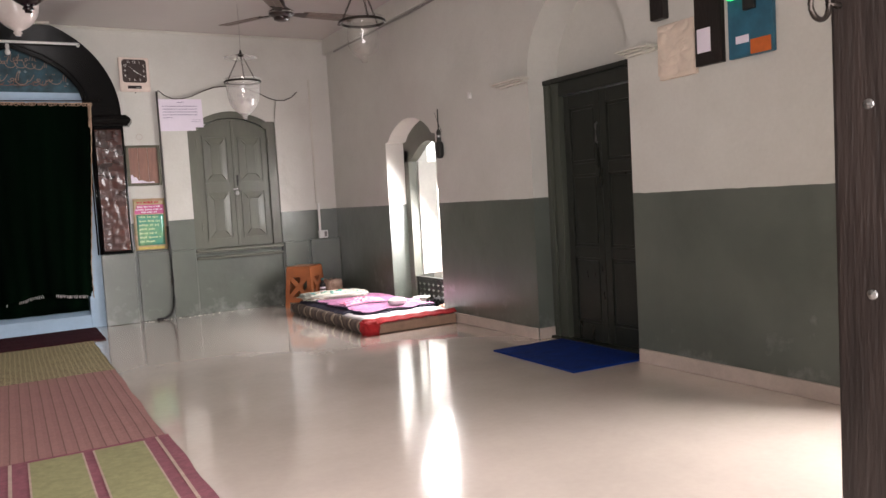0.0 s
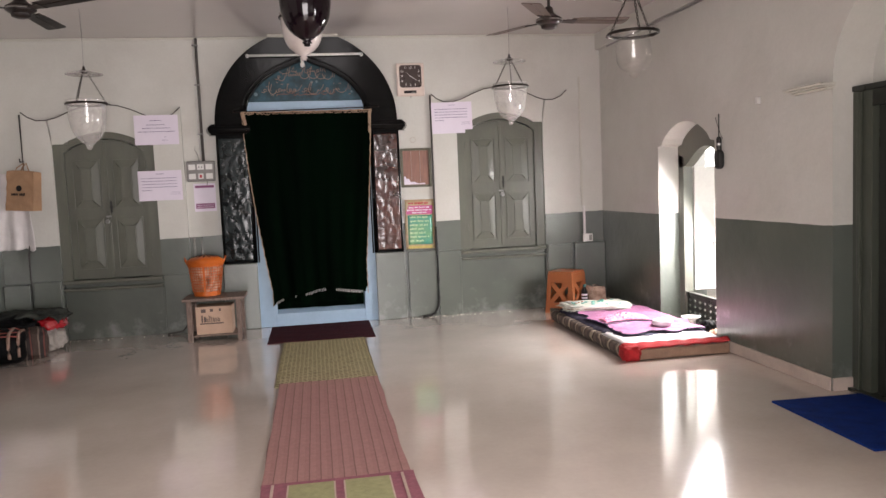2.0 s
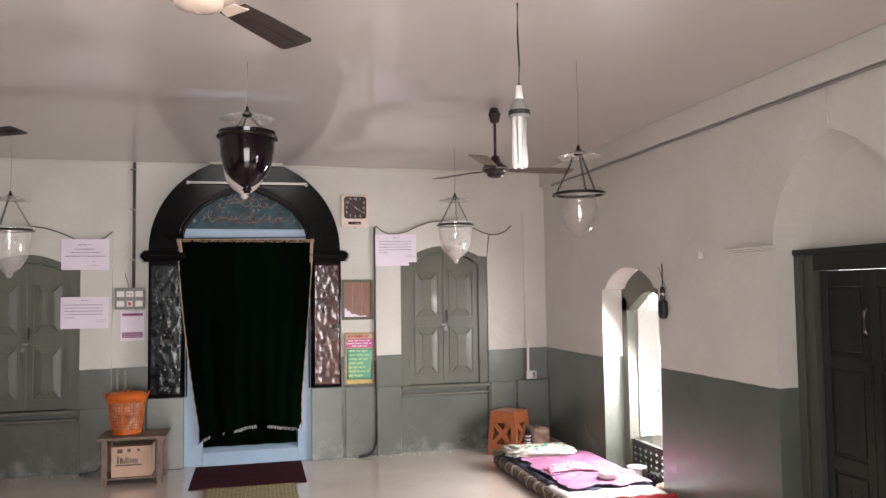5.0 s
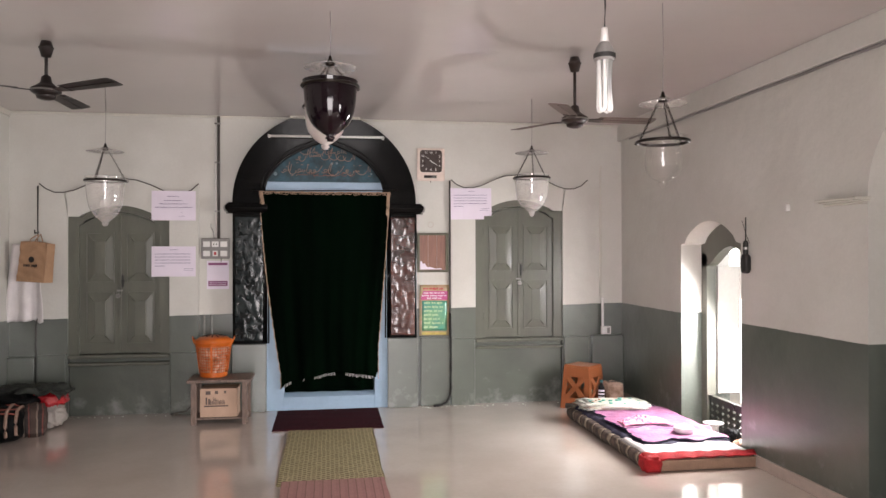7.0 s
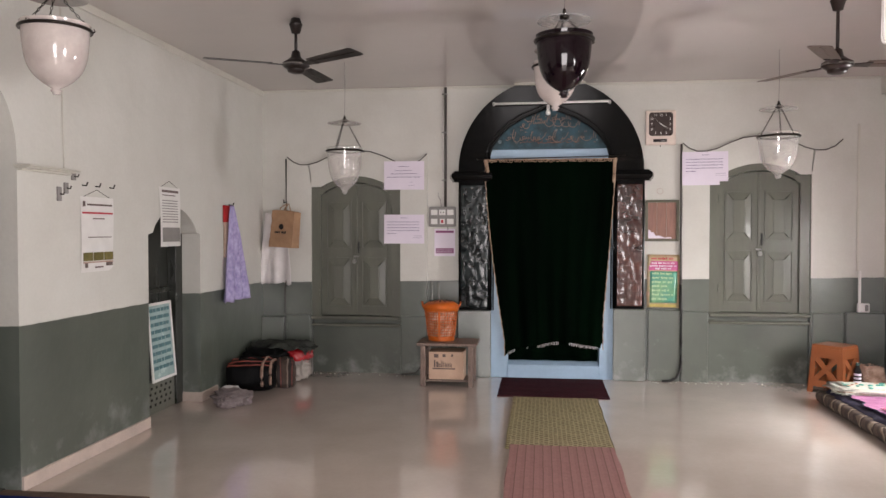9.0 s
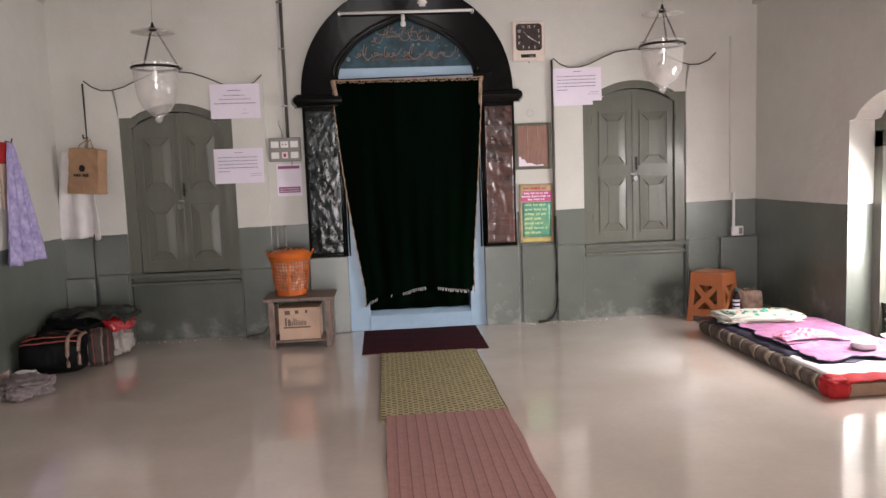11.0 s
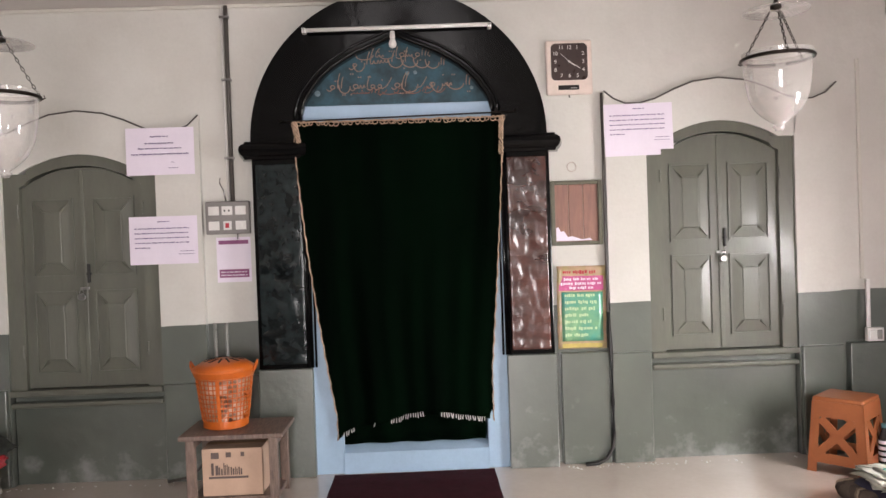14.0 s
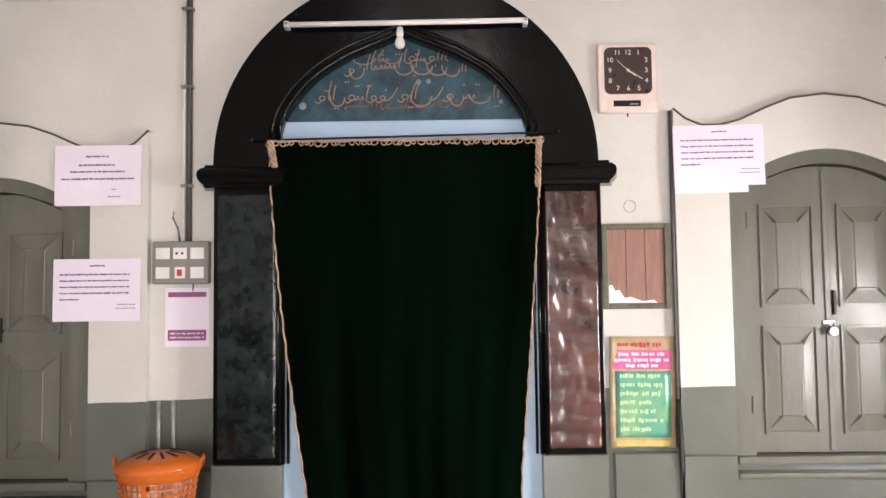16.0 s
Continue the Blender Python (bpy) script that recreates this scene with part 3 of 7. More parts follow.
frame_ob = thing("door_1", pose(0, 0, 0), "dark wooden entrance door frame with an iron ring", "door frame", kind="structure")
part("jamb", box(EN[1], EN[1] + 0.14, YS - 0.2, YS + 0.006, 0, 2.5, bevel=0.008), DARKWOOD, frame_ob)
part("jamb", box(EN[0] - 0.14, EN[0], YS - 0.2, YS + 0.006, 0, 2.5, bevel=0.008), DARKWOOD, frame_ob)
part("lintel", box(EN[0], EN[1], YS - 0.2, YS + 0.006, 2.36, 2.5, bevel=0.008), DARKWOOD, frame_ob)
bm = bmesh.new()
tube(bm, [(1.142 + 0.021 * math.cos(a), 1.588, 1.343 + 0.021 * math.sin(a)) for a in [2 * math.pi * k / 20 for k in range(20)]], 0.0042, 8, True)
tube(bm, [(1.195, 1.588, 1.345), (1.16, 1.588, 1.345)], 0.004, 6)
part("ring", bm, BRASS, frame_ob, "blackened iron pull ring", True)
for z in (0.93, 1.2):
    part("nail", lathe(bmesh.new(), [(0, 0.004), (0.007, 0.002), (0.008, 0)], 10, (0, 0, 0)), STEEL, frame_ob).matrix_basis = pose(EN[1], YS - 0.05, z, 0, -90, 0)

# ---- skirtings, cornice bands ----
sk = lambda nm, *a: structure(link(nm, box(*a, bevel=0.004), CREAMTRIM), "chipped pinkish white painted skirting", "skirting")
for k, (y0, y1) in enumerate(((YS, 4.45), (5.51, 6.93), (7.96, YF - 0.065))):
    sk("baseboard_east_%d" % (k + 1), XE - 0.014, XE + 0.01, y0, y1, 0, 0.085)
for k, (y0, y1) in enumerate(((YS, 4.39), (5.51, 6.965), (7.875, 8.2))):
    sk("baseboard_west_%d" % (k + 1), XW - 0.01, XW + 0.014, y0, y1, 0, 0.085)
sk("baseboard_reveal", XW - 0.3, XW + 0.014, 7.857, 7.871, 0, 0.085)
sk("baseboard_door_reveal", XE, XE + 0.2, 5.487, 5.501, 0, 0.085)
structure(link("trim_east_band", box(XE - 0.05, XE + 0.01, YS, YF - 0.002, 2.86, ZC, bevel=0.006), WALL), "raised plaster band below the ceiling", "cornice")
structure(link("trim_west_band", box(XW - 0.01, XW + 0.018, YS, YF - 0.002, 2.985, ZC, bevel=0.006), WHITE), "thin plaster cornice below the ceiling", "cornice")
structure(link("trim_north_bead", box(XW + 0.02, XE - 0.03, YF - 0.02, YF + 0.01, 3.018, ZC, bevel=0.005), WHITE), "thin plaster bead below the ceiling", "cornice")
structure(link("trim_portal_strip", box(-0.07, 0.65, YF - 0.135, YF - 0.021, 3.014, ZC, bevel=0.004), WHITE), "white plaster strip over the flat top of the portal", "cornice")
wire = thing("ceiling_cable", pose(0, 0, 0), "white cable clipped along the plaster band", "cable")
part("cable", tube(bmesh.new(), [(XE - 0.026, YS + 0.1 + k * 0.5, 2.85 - 0.006 * (k % 2)) for k in range(15)] + [(XE - 0.026, YF - 0.3, 2.85)], 0.011, 8), GREYPLASTIC, wire, smooth=True)


# ---- plinths and pilaster casings of the far wall ----
def plinth(x0, x1, z1, nm):
    return structure(link(nm, box(x0, x1, YF - 0.055, YF + 0.01, 0, z1, bevel=0.006), WALL), "grey-green painted plinth block", "plinth")


plinth(1.29, 1.6, 0.725, "plinth_1")
plinth(-0.97, -0.66, 0.66, "plinth_2")
plinth(3.19, 3.548, 0.72, "plinth_3")
plinth(-2.798, -2.55, 0.6, "plinth_4")


def shutter_window(dx, dz, nm, label):
    """A shuttered window in a raised plaster surround with an ogee head."""
    w = thing(nm, pose(dx, 0, dz), label, "window", kind="structure")
    x0, x1, s0, s1 = 1.62, 3.14, SHR[0], SHR[1]
    og = [(1.62, 2.41), (1.68, 2.36), (1.76, 2.325), (1.85, 2.325), (1.95, 2.35), (2.08, 2.41), (2.2, 2.455), (2.37, 2.475), (2.54, 2.455), (2.67, 2.41), (2.8, 2.35), (2.89, 2.325), (2.98, 2.325), (3.07, 2.36), (3.14, 2.425)]
    hd = [(s0, 2.085), (1.99, 2.085)] + [(1.99 + 0.76 * t, 2.085 + 0.115 * math.sin(math.pi * t) ** 0.85) for t in [k / 14 for k in range(1, 14)]] + [(2.75, 2.085), (s1, 2.085)]
    bm = bmesh.new()
    prism(bm, [(x0, 0.0 - dz), (s0, 0.0 - dz), (s0, 2.085), *[p for p in og if p[0] < s0][::-1]], YF - 0.045, YF + 0.05, "y")
    prism(bm, [(s1, 0.0 - dz), (x1, 0.0 - dz), *[p for p in og if p[0] > s1][::-1], (s1, 2.085)], YF - 0.045, YF + 0.05, "y")
    prism(bm, hd + [(s1, 2.34)] + [p for p in og if s0 < p[0] < s1][::-1] + [(s0, 2.335)], YF - 0.045, YF + 0.05, "y")
    part("surround", bm, WALL, w, "raised plaster surround with a wavy ogee head")
    bm = bmesh.new()
    tube(bm, [(x, YF - 0.046, z) for x, z in og], 0.0055, 8)
    part("bead", bm, PIPEGREY, w, "dark beading along the wavy head", True)
    for a, b in ((x0 - 0.003, s0 - 0.012), (s1 + 0.012, x1 + 0.003)):
        part("plinth", box(a, b, YF - 0.072, YF - 0.04, 0 - dz, 0.715, bevel=0.007), WALL, w)
    # timber frame set back in the opening
    bm = bmesh.new()
    prism(bm, [(s0, 0.70), (s0 + 0.1, 0.70), (s0 + 0.1, 2.0), (s0 + 0.14, 2.02), (s0 + 0.14, 2.085), (s0, 2.085)], YF - 0.025, YF + 0.06, "y")
    prism(bm, [(s1 - 0.1, 0.70), (s1, 0.70), (s1, 2.085), (s1 - 0.14, 2.085), (s1 - 0.14, 2.02), (s1 - 0.1, 2.0)], YF - 0.025, YF + 0.06, "y")
    top = [p for p in hd if s0 + 0.13 < p[0] < s1 - 0.13]
    prism(bm, [(s0 + 0.14, 2.02)] + [(p[0], p[1] - 0.07) for p in top] + [(s1 - 0.14, 2.02), (s1 - 0.14, 2.085)] + top[::-1] + [(s0 + 0.14, 2.085)], YF - 0.025, YF + 0.06, "y")
    part("window_frame", bm, GREEN, w, "grey-green painted timber frame")
    bm = bmesh.new()
    fill(bm, s0 + 0.002, s1 - 0.002, YF - 0.06, YF + 0.06, 0.665, 0.705, bevel=0.008)
    fill(bm, s0 + 0.002, s1 - 0.002, YF - 0.052, YF + 0.03, 0.59, 0.625, bevel=0.012)
    part("window_sill", bm, GREEN, w)
    part("apron", box(s0 + 0.002, s1 - 0.002, YF + 0.005, YF + 0.025, 0 - dz, 0.59, bevel=0.003), WALL, w)
    c = (s0 + s1) / 2
    for k, (a, b) in enumerate(((s0 + 0.102, c - 0.002), (c + 0.002, s1 - 0.102))):
        leaf = bmesh.new()
        tp = lambda x: min(2.0 + 0.13 * math.sin(math.pi * min(1, max(0, (x - 1.99) / 0.76))) ** 0.85, 2.12)
        xs = [a + (b - a) * i / 6 for i in range(7)]
        prism(leaf, [(a, 0.712), (b, 0.712)] + [(x, tp(x) - 0.004) for x in xs[::-1]], YF + 0.004, YF + 0.04, "y")
        shutter = part("shutter_leaf", leaf, GREEN, w, "closed grey-green panelled shutter")
        for z0, z1 in ((0.80, 1.33), (1.42, 1.93)):
            pa, pb = a + 0.055, b - 0.055
            pm = bmesh.new()
            # recessed moulding, then a raised field with mitred slopes
            fill(pm, pa, pa + 0.012, YF - 0.008, YF + 0.006, z0, z1)
            fill(pm, pb - 0.012, pb, YF - 0.008, YF + 0.006, z0, z1)
            fill(pm, pa + 0.012, pb - 0.012, YF - 0.008, YF + 0.006, z0, z0 + 0.012)
            fill(pm, pa + 0.012, pb - 0.012, YF - 0.008, YF + 0.006, z1 - 0.012, z1)
            part("moulding", pm, GREEN, shutter)
            pm = bmesh.new()
            oa, ob_, oz0, oz1 = pa + 0.016, pb - 0.016, z0 + 0.016, z1 - 0.016
            ia, ib, iz0, iz1 = oa + 0.062, ob_ - 0.062, oz0 + 0.07, oz1 - 0.07
            lo = [pm.verts.new((x, YF + 0.003, z)) for x, z in ((oa, oz0), (ob_, oz0), (ob_, oz1), (oa, oz1))]
            hi = [pm.verts.new((x, YF - 0.006, z)) for x, z in ((ia, iz0), (ib, iz0), (ib, iz1), (ia, iz1))]
            pm.faces.new(hi)
            for i in range(4):
                pm.faces.new((lo[i], lo[(i + 1) % 4], hi[(i + 1) % 4], hi[i]))
            bmesh.ops.bevel(pm, geom=[e for e in pm.edges if not e.is_boundary], offset=0.006, segments=2, affect="EDGES")
            part("panel", pm, GREEN, shutter)
            for (ox, oz), (ix, iz) in zip(((oa, oz0), (ob_, oz0), (ob_, oz1), (oa, oz1)), ((ia, iz0), (ib, iz0), (ib, iz1), (ia, iz1))):
                rm_ = bmesh.new()
                e1 = Vector((ix - ox, -0.012, iz - oz))
                sd = Vector((-(iz - oz), 0, ix - ox)).normalized() * 0.011
                p0_, p1_ = Vector((ox, YF + 0.002, oz)) + e1 * 0.1, Vector((ox, YF + 0.002, oz)) + e1 * 1.02
                vv = [rm_.verts.new(q_) for q_ in (p0_, p1_ + sd, p1_ + Vector((0, -0.011, 0)), p1_ - sd)]
                for tri in ((0, 1, 2), (0, 2, 3), (1, 3, 2), (0, 3, 1)):
                    rm_.faces.new([vv[i] for i in tri])
                bmesh.ops.recalc_face_normals(rm_, faces=rm_.faces)
                part("corner_ridge", rm_, GREEN, shutter)
            part("field", box(ia + 0.004, ib - 0.004, YF - 0.0095, YF - 0.002, iz0 + 0.004, iz1 - 0.004, bevel=0.004), GREEN, shutter)
    part("cover_strip", box(c - 0.014, c + 0.014, YF - 0.006, YF + 0.004, 0.72, 2.1, bevel=0.004), GREEN, w)
    bm = bmesh.new()
    fill(bm, c + 0.02, c + 0.034, YF - 0.02, YF + 0.004, 1.38, 1.5, bevel=0.003)
    fill(bm, c + 0.012, c + 0.042, YF - 0.012, YF + 0.004, 1.43, 1.445, bevel=0.002)
    part("bolt", bm, CABLE, w, "black iron tower bolt")
    bm = bmesh.new()
    fill(bm, c - 0.03, c + 0.03, YF - 0.013, YF - 0.005, 1.335, 1.352, bevel=0.002)
    part("hasp", bm, STEEL, w, "steel hasp")
    for x, z in ((s0 + 0.09, 0.95), (s0 + 0.09, 1.85), (s1 - 0.09, 0.95), (s1 - 0.09, 1.85)):
        part("hinge", tube(bmesh.new(), [(x, YF - 0.03, z - 0.04), (x, YF - 0.03, z + 0.04)], 0.006, 8), GREEN, w)
    return w


win_r = shutter_window(0, 0, "window_1", "closed grey-green shuttered window in a raised plaster surround")
win_l = shutter_window(DXL, -0.09, "window_2", "closed grey-green shuttered window beside the bench")

pad = thing("padlock", pose(2.375, YF - 0.03, 1.3), "small steel padlock hanging on the shutter hasp", "padlock")
part("body", lathe(bmesh.new(), [(0, -0.012), (0.02, -0.012), (0.024, -0.008), (0.024, 0.008), (0.02, 0.012), (0, 0.012)], 20), STEEL, pad, smooth=False).matrix_basis = pose(0, 0, 0, 90, 0, 0)
part("shackle", tube(bmesh.new(), [(-0.012, 0, 0.018), (-0.012, 0, 0.035), (-0.006, 0, 0.045), (0.006, 0, 0.045), (0.012, 0, 0.035), (0.012, 0, 0.018)], 0.0035, 8), STEEL, pad, smooth=True)
tagged(copy_thing(pad, pose(2.375 + DXL - 0.02, YF - 0.03, 1.2)), "small dull latch on the shutter leaf", "padlock")

# ---- black arched portal ----
CX, ZS = 0.295, 2.145
portal = thing("door_2", pose(0, 0, 0), "black glossy painted arched portal round the curtained doorway", "portal", kind="structure")
R0 = 0.94
outer = [(CX + R0 * math.cos(radians(a)), min(ZS + R0 * math.sin(radians(a)), ZC - 0.004)) for a in [180 * k / 48 for k in range(49)]]
inr = [(0.88, ZS), (0.885, 2.3), (0.86, 2.39), (0.79, 2.49), (0.735, 2.55), (0.675, 2.6), (0.54, 2.68), (0.415, 2.73), (0.335, 2.762), (0.285, 2.79)]
inner = inr + [(2 * 0.285 - x, z) for x, z in inr[-2::-1]]
bm = bmesh.new()
k = len(outer)
prof = outer, inner
# ring of quads between the outer and the inner line
inn = []
lens_ = [0.0]
for p, q in zip(inner, inner[1:]):
    lens_.append(lens_[-1] + math.dist(p, q))
for i in range(k):
    s = lens_[-1] * i / (k - 1)
    j = max(m for m in range(len(lens_)) if lens_[m] <= s + 1e-9)
    j = min(j, len(inner) - 2)
    f = (s - lens_[j]) / (lens_[j + 1] - lens_[j])
    inn.append((inner[j][0] + f * (inner[j + 1][0] - inner[j][0]), inner[j][1] + f * (inner[j + 1][1] - inner[j][1])))
fo = [bm.verts.new((x, YF - 0.1, z)) for x, z in outer]
fi = [bm.verts.new((x, YF - 0.1, z)) for x, z in inn]
bo = [bm.verts.new((x, YF + 0.01, z)) for x, z in outer]
bi = [bm.verts.new((x, YF + 0.01, z)) for x, z in inn]
for i in range(k - 1):
    bm.faces.new((fo[i], fo[i + 1], fi[i + 1], fi[i]))
    bm.faces.new((fo[i], bo[i], bo[i + 1], fo[i + 1]))
    bm.faces.new((fi[i], fi[i + 1], bi[i + 1], bi[i]))
part("arch", bm, BLACK, portal, "black glossy painted plaster arch")
for off, rr in ((0.012, 0.016), (0.05, 0.011)):
    bm = bmesh.new()
    run = []
    for i in range(1, len(inn) - 1):
        (xa, za), (xb, zb_) = inn[i - 1], inn[i + 1]
        ln = math.hypot(xb - xa, zb_ - za)
        run.append((inn[i][0] + off * (zb_ - za) / ln, YF - 0.1, inn[i][1] - off * (xb - xa) / ln))
    tube(bm, run, rr, 10)
    part("moulding", bm, BLACK, portal, smooth=True)
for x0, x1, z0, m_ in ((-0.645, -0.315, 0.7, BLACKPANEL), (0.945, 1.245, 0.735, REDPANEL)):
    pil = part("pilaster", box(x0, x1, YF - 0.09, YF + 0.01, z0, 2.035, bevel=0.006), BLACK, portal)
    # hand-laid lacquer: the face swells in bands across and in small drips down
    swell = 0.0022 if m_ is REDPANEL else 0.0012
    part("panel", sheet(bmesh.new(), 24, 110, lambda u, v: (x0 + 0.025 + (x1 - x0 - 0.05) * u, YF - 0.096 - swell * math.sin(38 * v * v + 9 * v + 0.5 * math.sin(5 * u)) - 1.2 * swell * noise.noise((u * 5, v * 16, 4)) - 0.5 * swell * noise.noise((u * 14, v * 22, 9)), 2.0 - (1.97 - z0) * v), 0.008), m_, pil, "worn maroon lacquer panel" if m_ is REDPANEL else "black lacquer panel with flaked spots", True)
    inx = x1 if x0 < 0 else x0
    sg = 1 if x0 < 0 else -1
    for d, rr in ((0.012, 0.011), (0.038, 0.009), (0.06, 0.007)):
        part("bead", tube(bmesh.new(), [(inx + sg * (d - 0.03), YF - 0.094 + d * 0.3, z0), (inx + sg * (d - 0.03), YF - 0.094 + d * 0.3, 2.03)], rr, 8), BLACK, pil, smooth=True)
    part("plinth", box(x0 - 0.008, x1 + 0.008, YF - 0.095, YF + 0.01, 0, z0 - 0.003, bevel=0.006), WALL, portal, "grey-green painted plinth under the pilaster")
    # moulded capital
    y = YF - 0.09
    prf = [(0, 2.033), (0.02, 2.033), (0.024, 2.05), (0.034, 2.058), (0.046, 2.075), (0.05, 2.095), (0.046, 2.115), (0.032, 2.13), (0.02, 2.135), (0.018, 2.146), (0, 2.146)]
    bm = bmesh.new()
    rings = [[bm.verts.new(p) for p in ((x0 - 0.055 - d if x0 < 0 else x0 - d * 0.5, YF + 0.01, z), (x0 - 0.02 - d if x0 < 0 else x0 - d * 0.5, y - d, z), (x1 + d * 0.5 if x0 < 0 else x1 + 0.02 + d, y - d, z), (x1 + d * 0.5 if x0 < 0 else x1 + 0.055 + d, YF + 0.01, z))] for d, z in prf]
    for a, b in zip(rings, rings[1:]):
        for i in range(3):
            bm.faces.new((a[i], a[i + 1], b[i + 1], b[i]))
    bm.faces.new(rings[0])
    bm.faces.new(rings[-1])
    part("capital", bm, BLACK, portal, "black moulded capital")
# blue panel in the arch head with faded lettering
bm = bmesh.new()
tin = [p for p in inner if p[1] > 2.37]
prism(bm, [(-0.31, 2.37), (0.88, 2.37)] + tin, YF - 0.03, YF + 0.005, "y")
tym = part("tympanum", bm, TYMP, portal, "weathered blue painted panel with faded rust lettering")


def script_line(u0, u1, z, h, seed, r, m_, y=YF - 0.031, sag=0.0):
    """One line of unreadable brush script: tall raking stems, deep bowls, small teeth and loops on one running baseline."""
    rnd = random.Random(seed)
    bm = bmesh.new()
    ts = [i / 12 for i in range(13)]
    base = lambda x: z + sag * (1 - ((x - (u0 + u1) / 2) / ((u1 - u0) / 2)) ** 2)
    stroke = lambda pts, k=1.0: tube(bm, [(px, y, base(px) + pz) for px, pz in pts], r * k, 5)
    x = u1
    while x > u0 + 0.03:
        pick = rnd.random()
        if pick < 0.3:
            for k in range(rnd.randint(1, 2)):
                lean, tall = rnd.uniform(0.01, 0.03), h * rnd.uniform(0.85, 1.15)
                stroke([(x + lean * (1 - t) ** 2 - 0.004, tall * (1 - t) + 0.004) for t in ts])
                x -= rnd.uniform(0.016, 0.024)
        elif pick < 0.55:
            w, d = rnd.uniform(0.07, 0.11), h * rnd.uniform(0.35, 0.55)
            stroke([(x - w * (1 - math.cos(math.pi * t)) / 2, 0.016 * (1 - t) - d * math.sin(math.pi * t) ** 0.9 + 0.3 * h * t ** 3) for t in ts], 1.15)
            x -= w * 0.72
        elif pick < 0.72:
            q = rnd.uniform(0.011, 0.016)
            stroke([(x - q + q * math.cos(2 * math.pi * t), q * 0.9 + q * 0.8 * math.sin(2 * math.pi * t)) for t in ts])
            stroke([(x - 1.2 * q - 0.035 * t, -0.012 * math.sin(math.pi * t)) for t in ts])
            x -= 2 * q + 0.02
        elif pick < 0.88:
            w, n = rnd.uniform(0.045, 0.07), rnd.randint(2, 3)
            stroke([(x - w * t, 0.003 + 0.2 * h * max(0.0, math.sin(2 * math.pi * n * t))) for t in [i / 24 for i in range(25)]])
            x -= w * 0.95
        else:
            w = rnd.uniform(0.06, 0.09)
            stroke([(x - w * t, h * (0.75 * (1 - t) ** 2) - 0.01 * math.sin(math.pi * t)) for t in ts])
            x -= w * 0.8
        if rnd.random() < 0.45:
            zd = base(x) + h * rnd.choice((-0.5, 0.55, 0.8))
            for k in range(rnd.randint(1, 2)):
                fill(bm, x + 0.014 * k, x + 0.014 * k + 0.008, y - 0.003, y + 0.002, zd, zd + 0.008)
    return part("lettering", bm, m_, tym)


script_line(-0.15, 0.76, 2.475, 0.085, 3, 0.0034, RUST)
script_line(-0.02, 0.6, 2.605, 0.085, 8, 0.0034, RUST, sag=0.03)
script_line(0.1, 0.5, 2.67, 0.055, 21, 0.003, RUST)
script_line(0.02, 0.6, 2.44, 0.03, 15, 0.0026, REDDISH)
for x, z, q in ((-0.13, 2.6, 0.016), (0.36, 2.565, 0.014), (0.41, 2.568, 0.013), (-0.22, 2.45, 0.02), (0.77, 2.46, 0.012)):
    part("blotch", lathe(bmesh.new(), [(0, 0.002), (q * 0.8, 0.002), (q, 0)], 9), PALEBLUE, tym).matrix_basis = pose(x, YF - 0.03, z, 90, 0, 0)
# light blue door lining
bm = bmesh.new()
fill(bm, -0.335, DOOR[0], YF - 0.05, YF + 0.2, 0, 2.26, bevel=0.006)
fill(bm, DOOR[1], 0.985, YF - 0.05, YF + 0.2, 0, 2.26, bevel=0.006)
fill(bm, -0.335, 0.985, YF - 0.05, YF + 0.2, 2.262, 2.368, bevel=0.006)
part("door_frame", bm, LTBLUE, portal, "light blue painted door lining")
bm = bmesh.new()
prism(bm, [(YF - 0.06, 0), (YF - 0.06, 0.135), (YF + 0.06, 0.185), (YF + 0.3, 0.185), (YF + 0.3, 0)], DOOR[0], DOOR[1], "x")
part("threshold", bm, LTBLUE, portal, "light blue painted raised threshold")


# ---- curtain, rod, tube lamp ----
def curtain_point(u, v):
    """u across, v from the rod down."""
    wl = -0.37 + 0.205 * min(1, v * 1.08) ** 1.5
    wr = 0.955 - 0.115 * min(1, v * 1.2) ** 1.2
    x = wl + (wr - wl) * u
    sway = 0.5 + 0.5 * v
    y = YF - 0.105 - 0.015 * sway * math.sin(u * 21 + 1.5 * v) - 0.007 * math.sin(u * 47 + 3 * v) * (0.4 + v) + 0.05 * v
    z = 2.255 - v * (2.03 - 0.07 * u - 0.1 * math.sin(math.pi * u) ** 0.7) + 0.01 * math.sin(u * 14) * v
    return (x, y, z)


curt = thing("curtain", pose(0, 0, 0), "dark green cloth curtain with beige fringe hanging in the doorway", "curtain")
part("cloth", sheet(bmesh.new(), 90, 50, curtain_point, 0.004), CURTAIN, curt, smooth=True)
bm = bmesh.new()
rnd = random.Random(5)
for k in range(44):
    u = (k + 0.35 * rnd.uniform(-1, 1)) / 43
    x, y, z = curtain_point(min(1, max(0, u)), 0.0)
    r, q, tip = rnd.uniform(0.009, 0.017), rnd.uniform(0.7, 1.2), rnd.uniform(-0.6, 0.6)
    tube(bm, [(x + r * math.cos(a) + tip * 0.006 * math.sin(a), y - 0.012 - 0.004 * math.cos(a), z - 0.01 + r * q * math.sin(a)) for a in [2 * math.pi * i / 9 for i in range(9)]], 0.0034, 5, True)
tube(bm, [(curtain_point(k / 40, 0)[0], curtain_point(k / 40, 0)[1] - 0.01, curtain_point(k / 40, 0)[2] + 0.004 * math.sin(k * 2.1)) for k in range(41)], 0.005, 5)
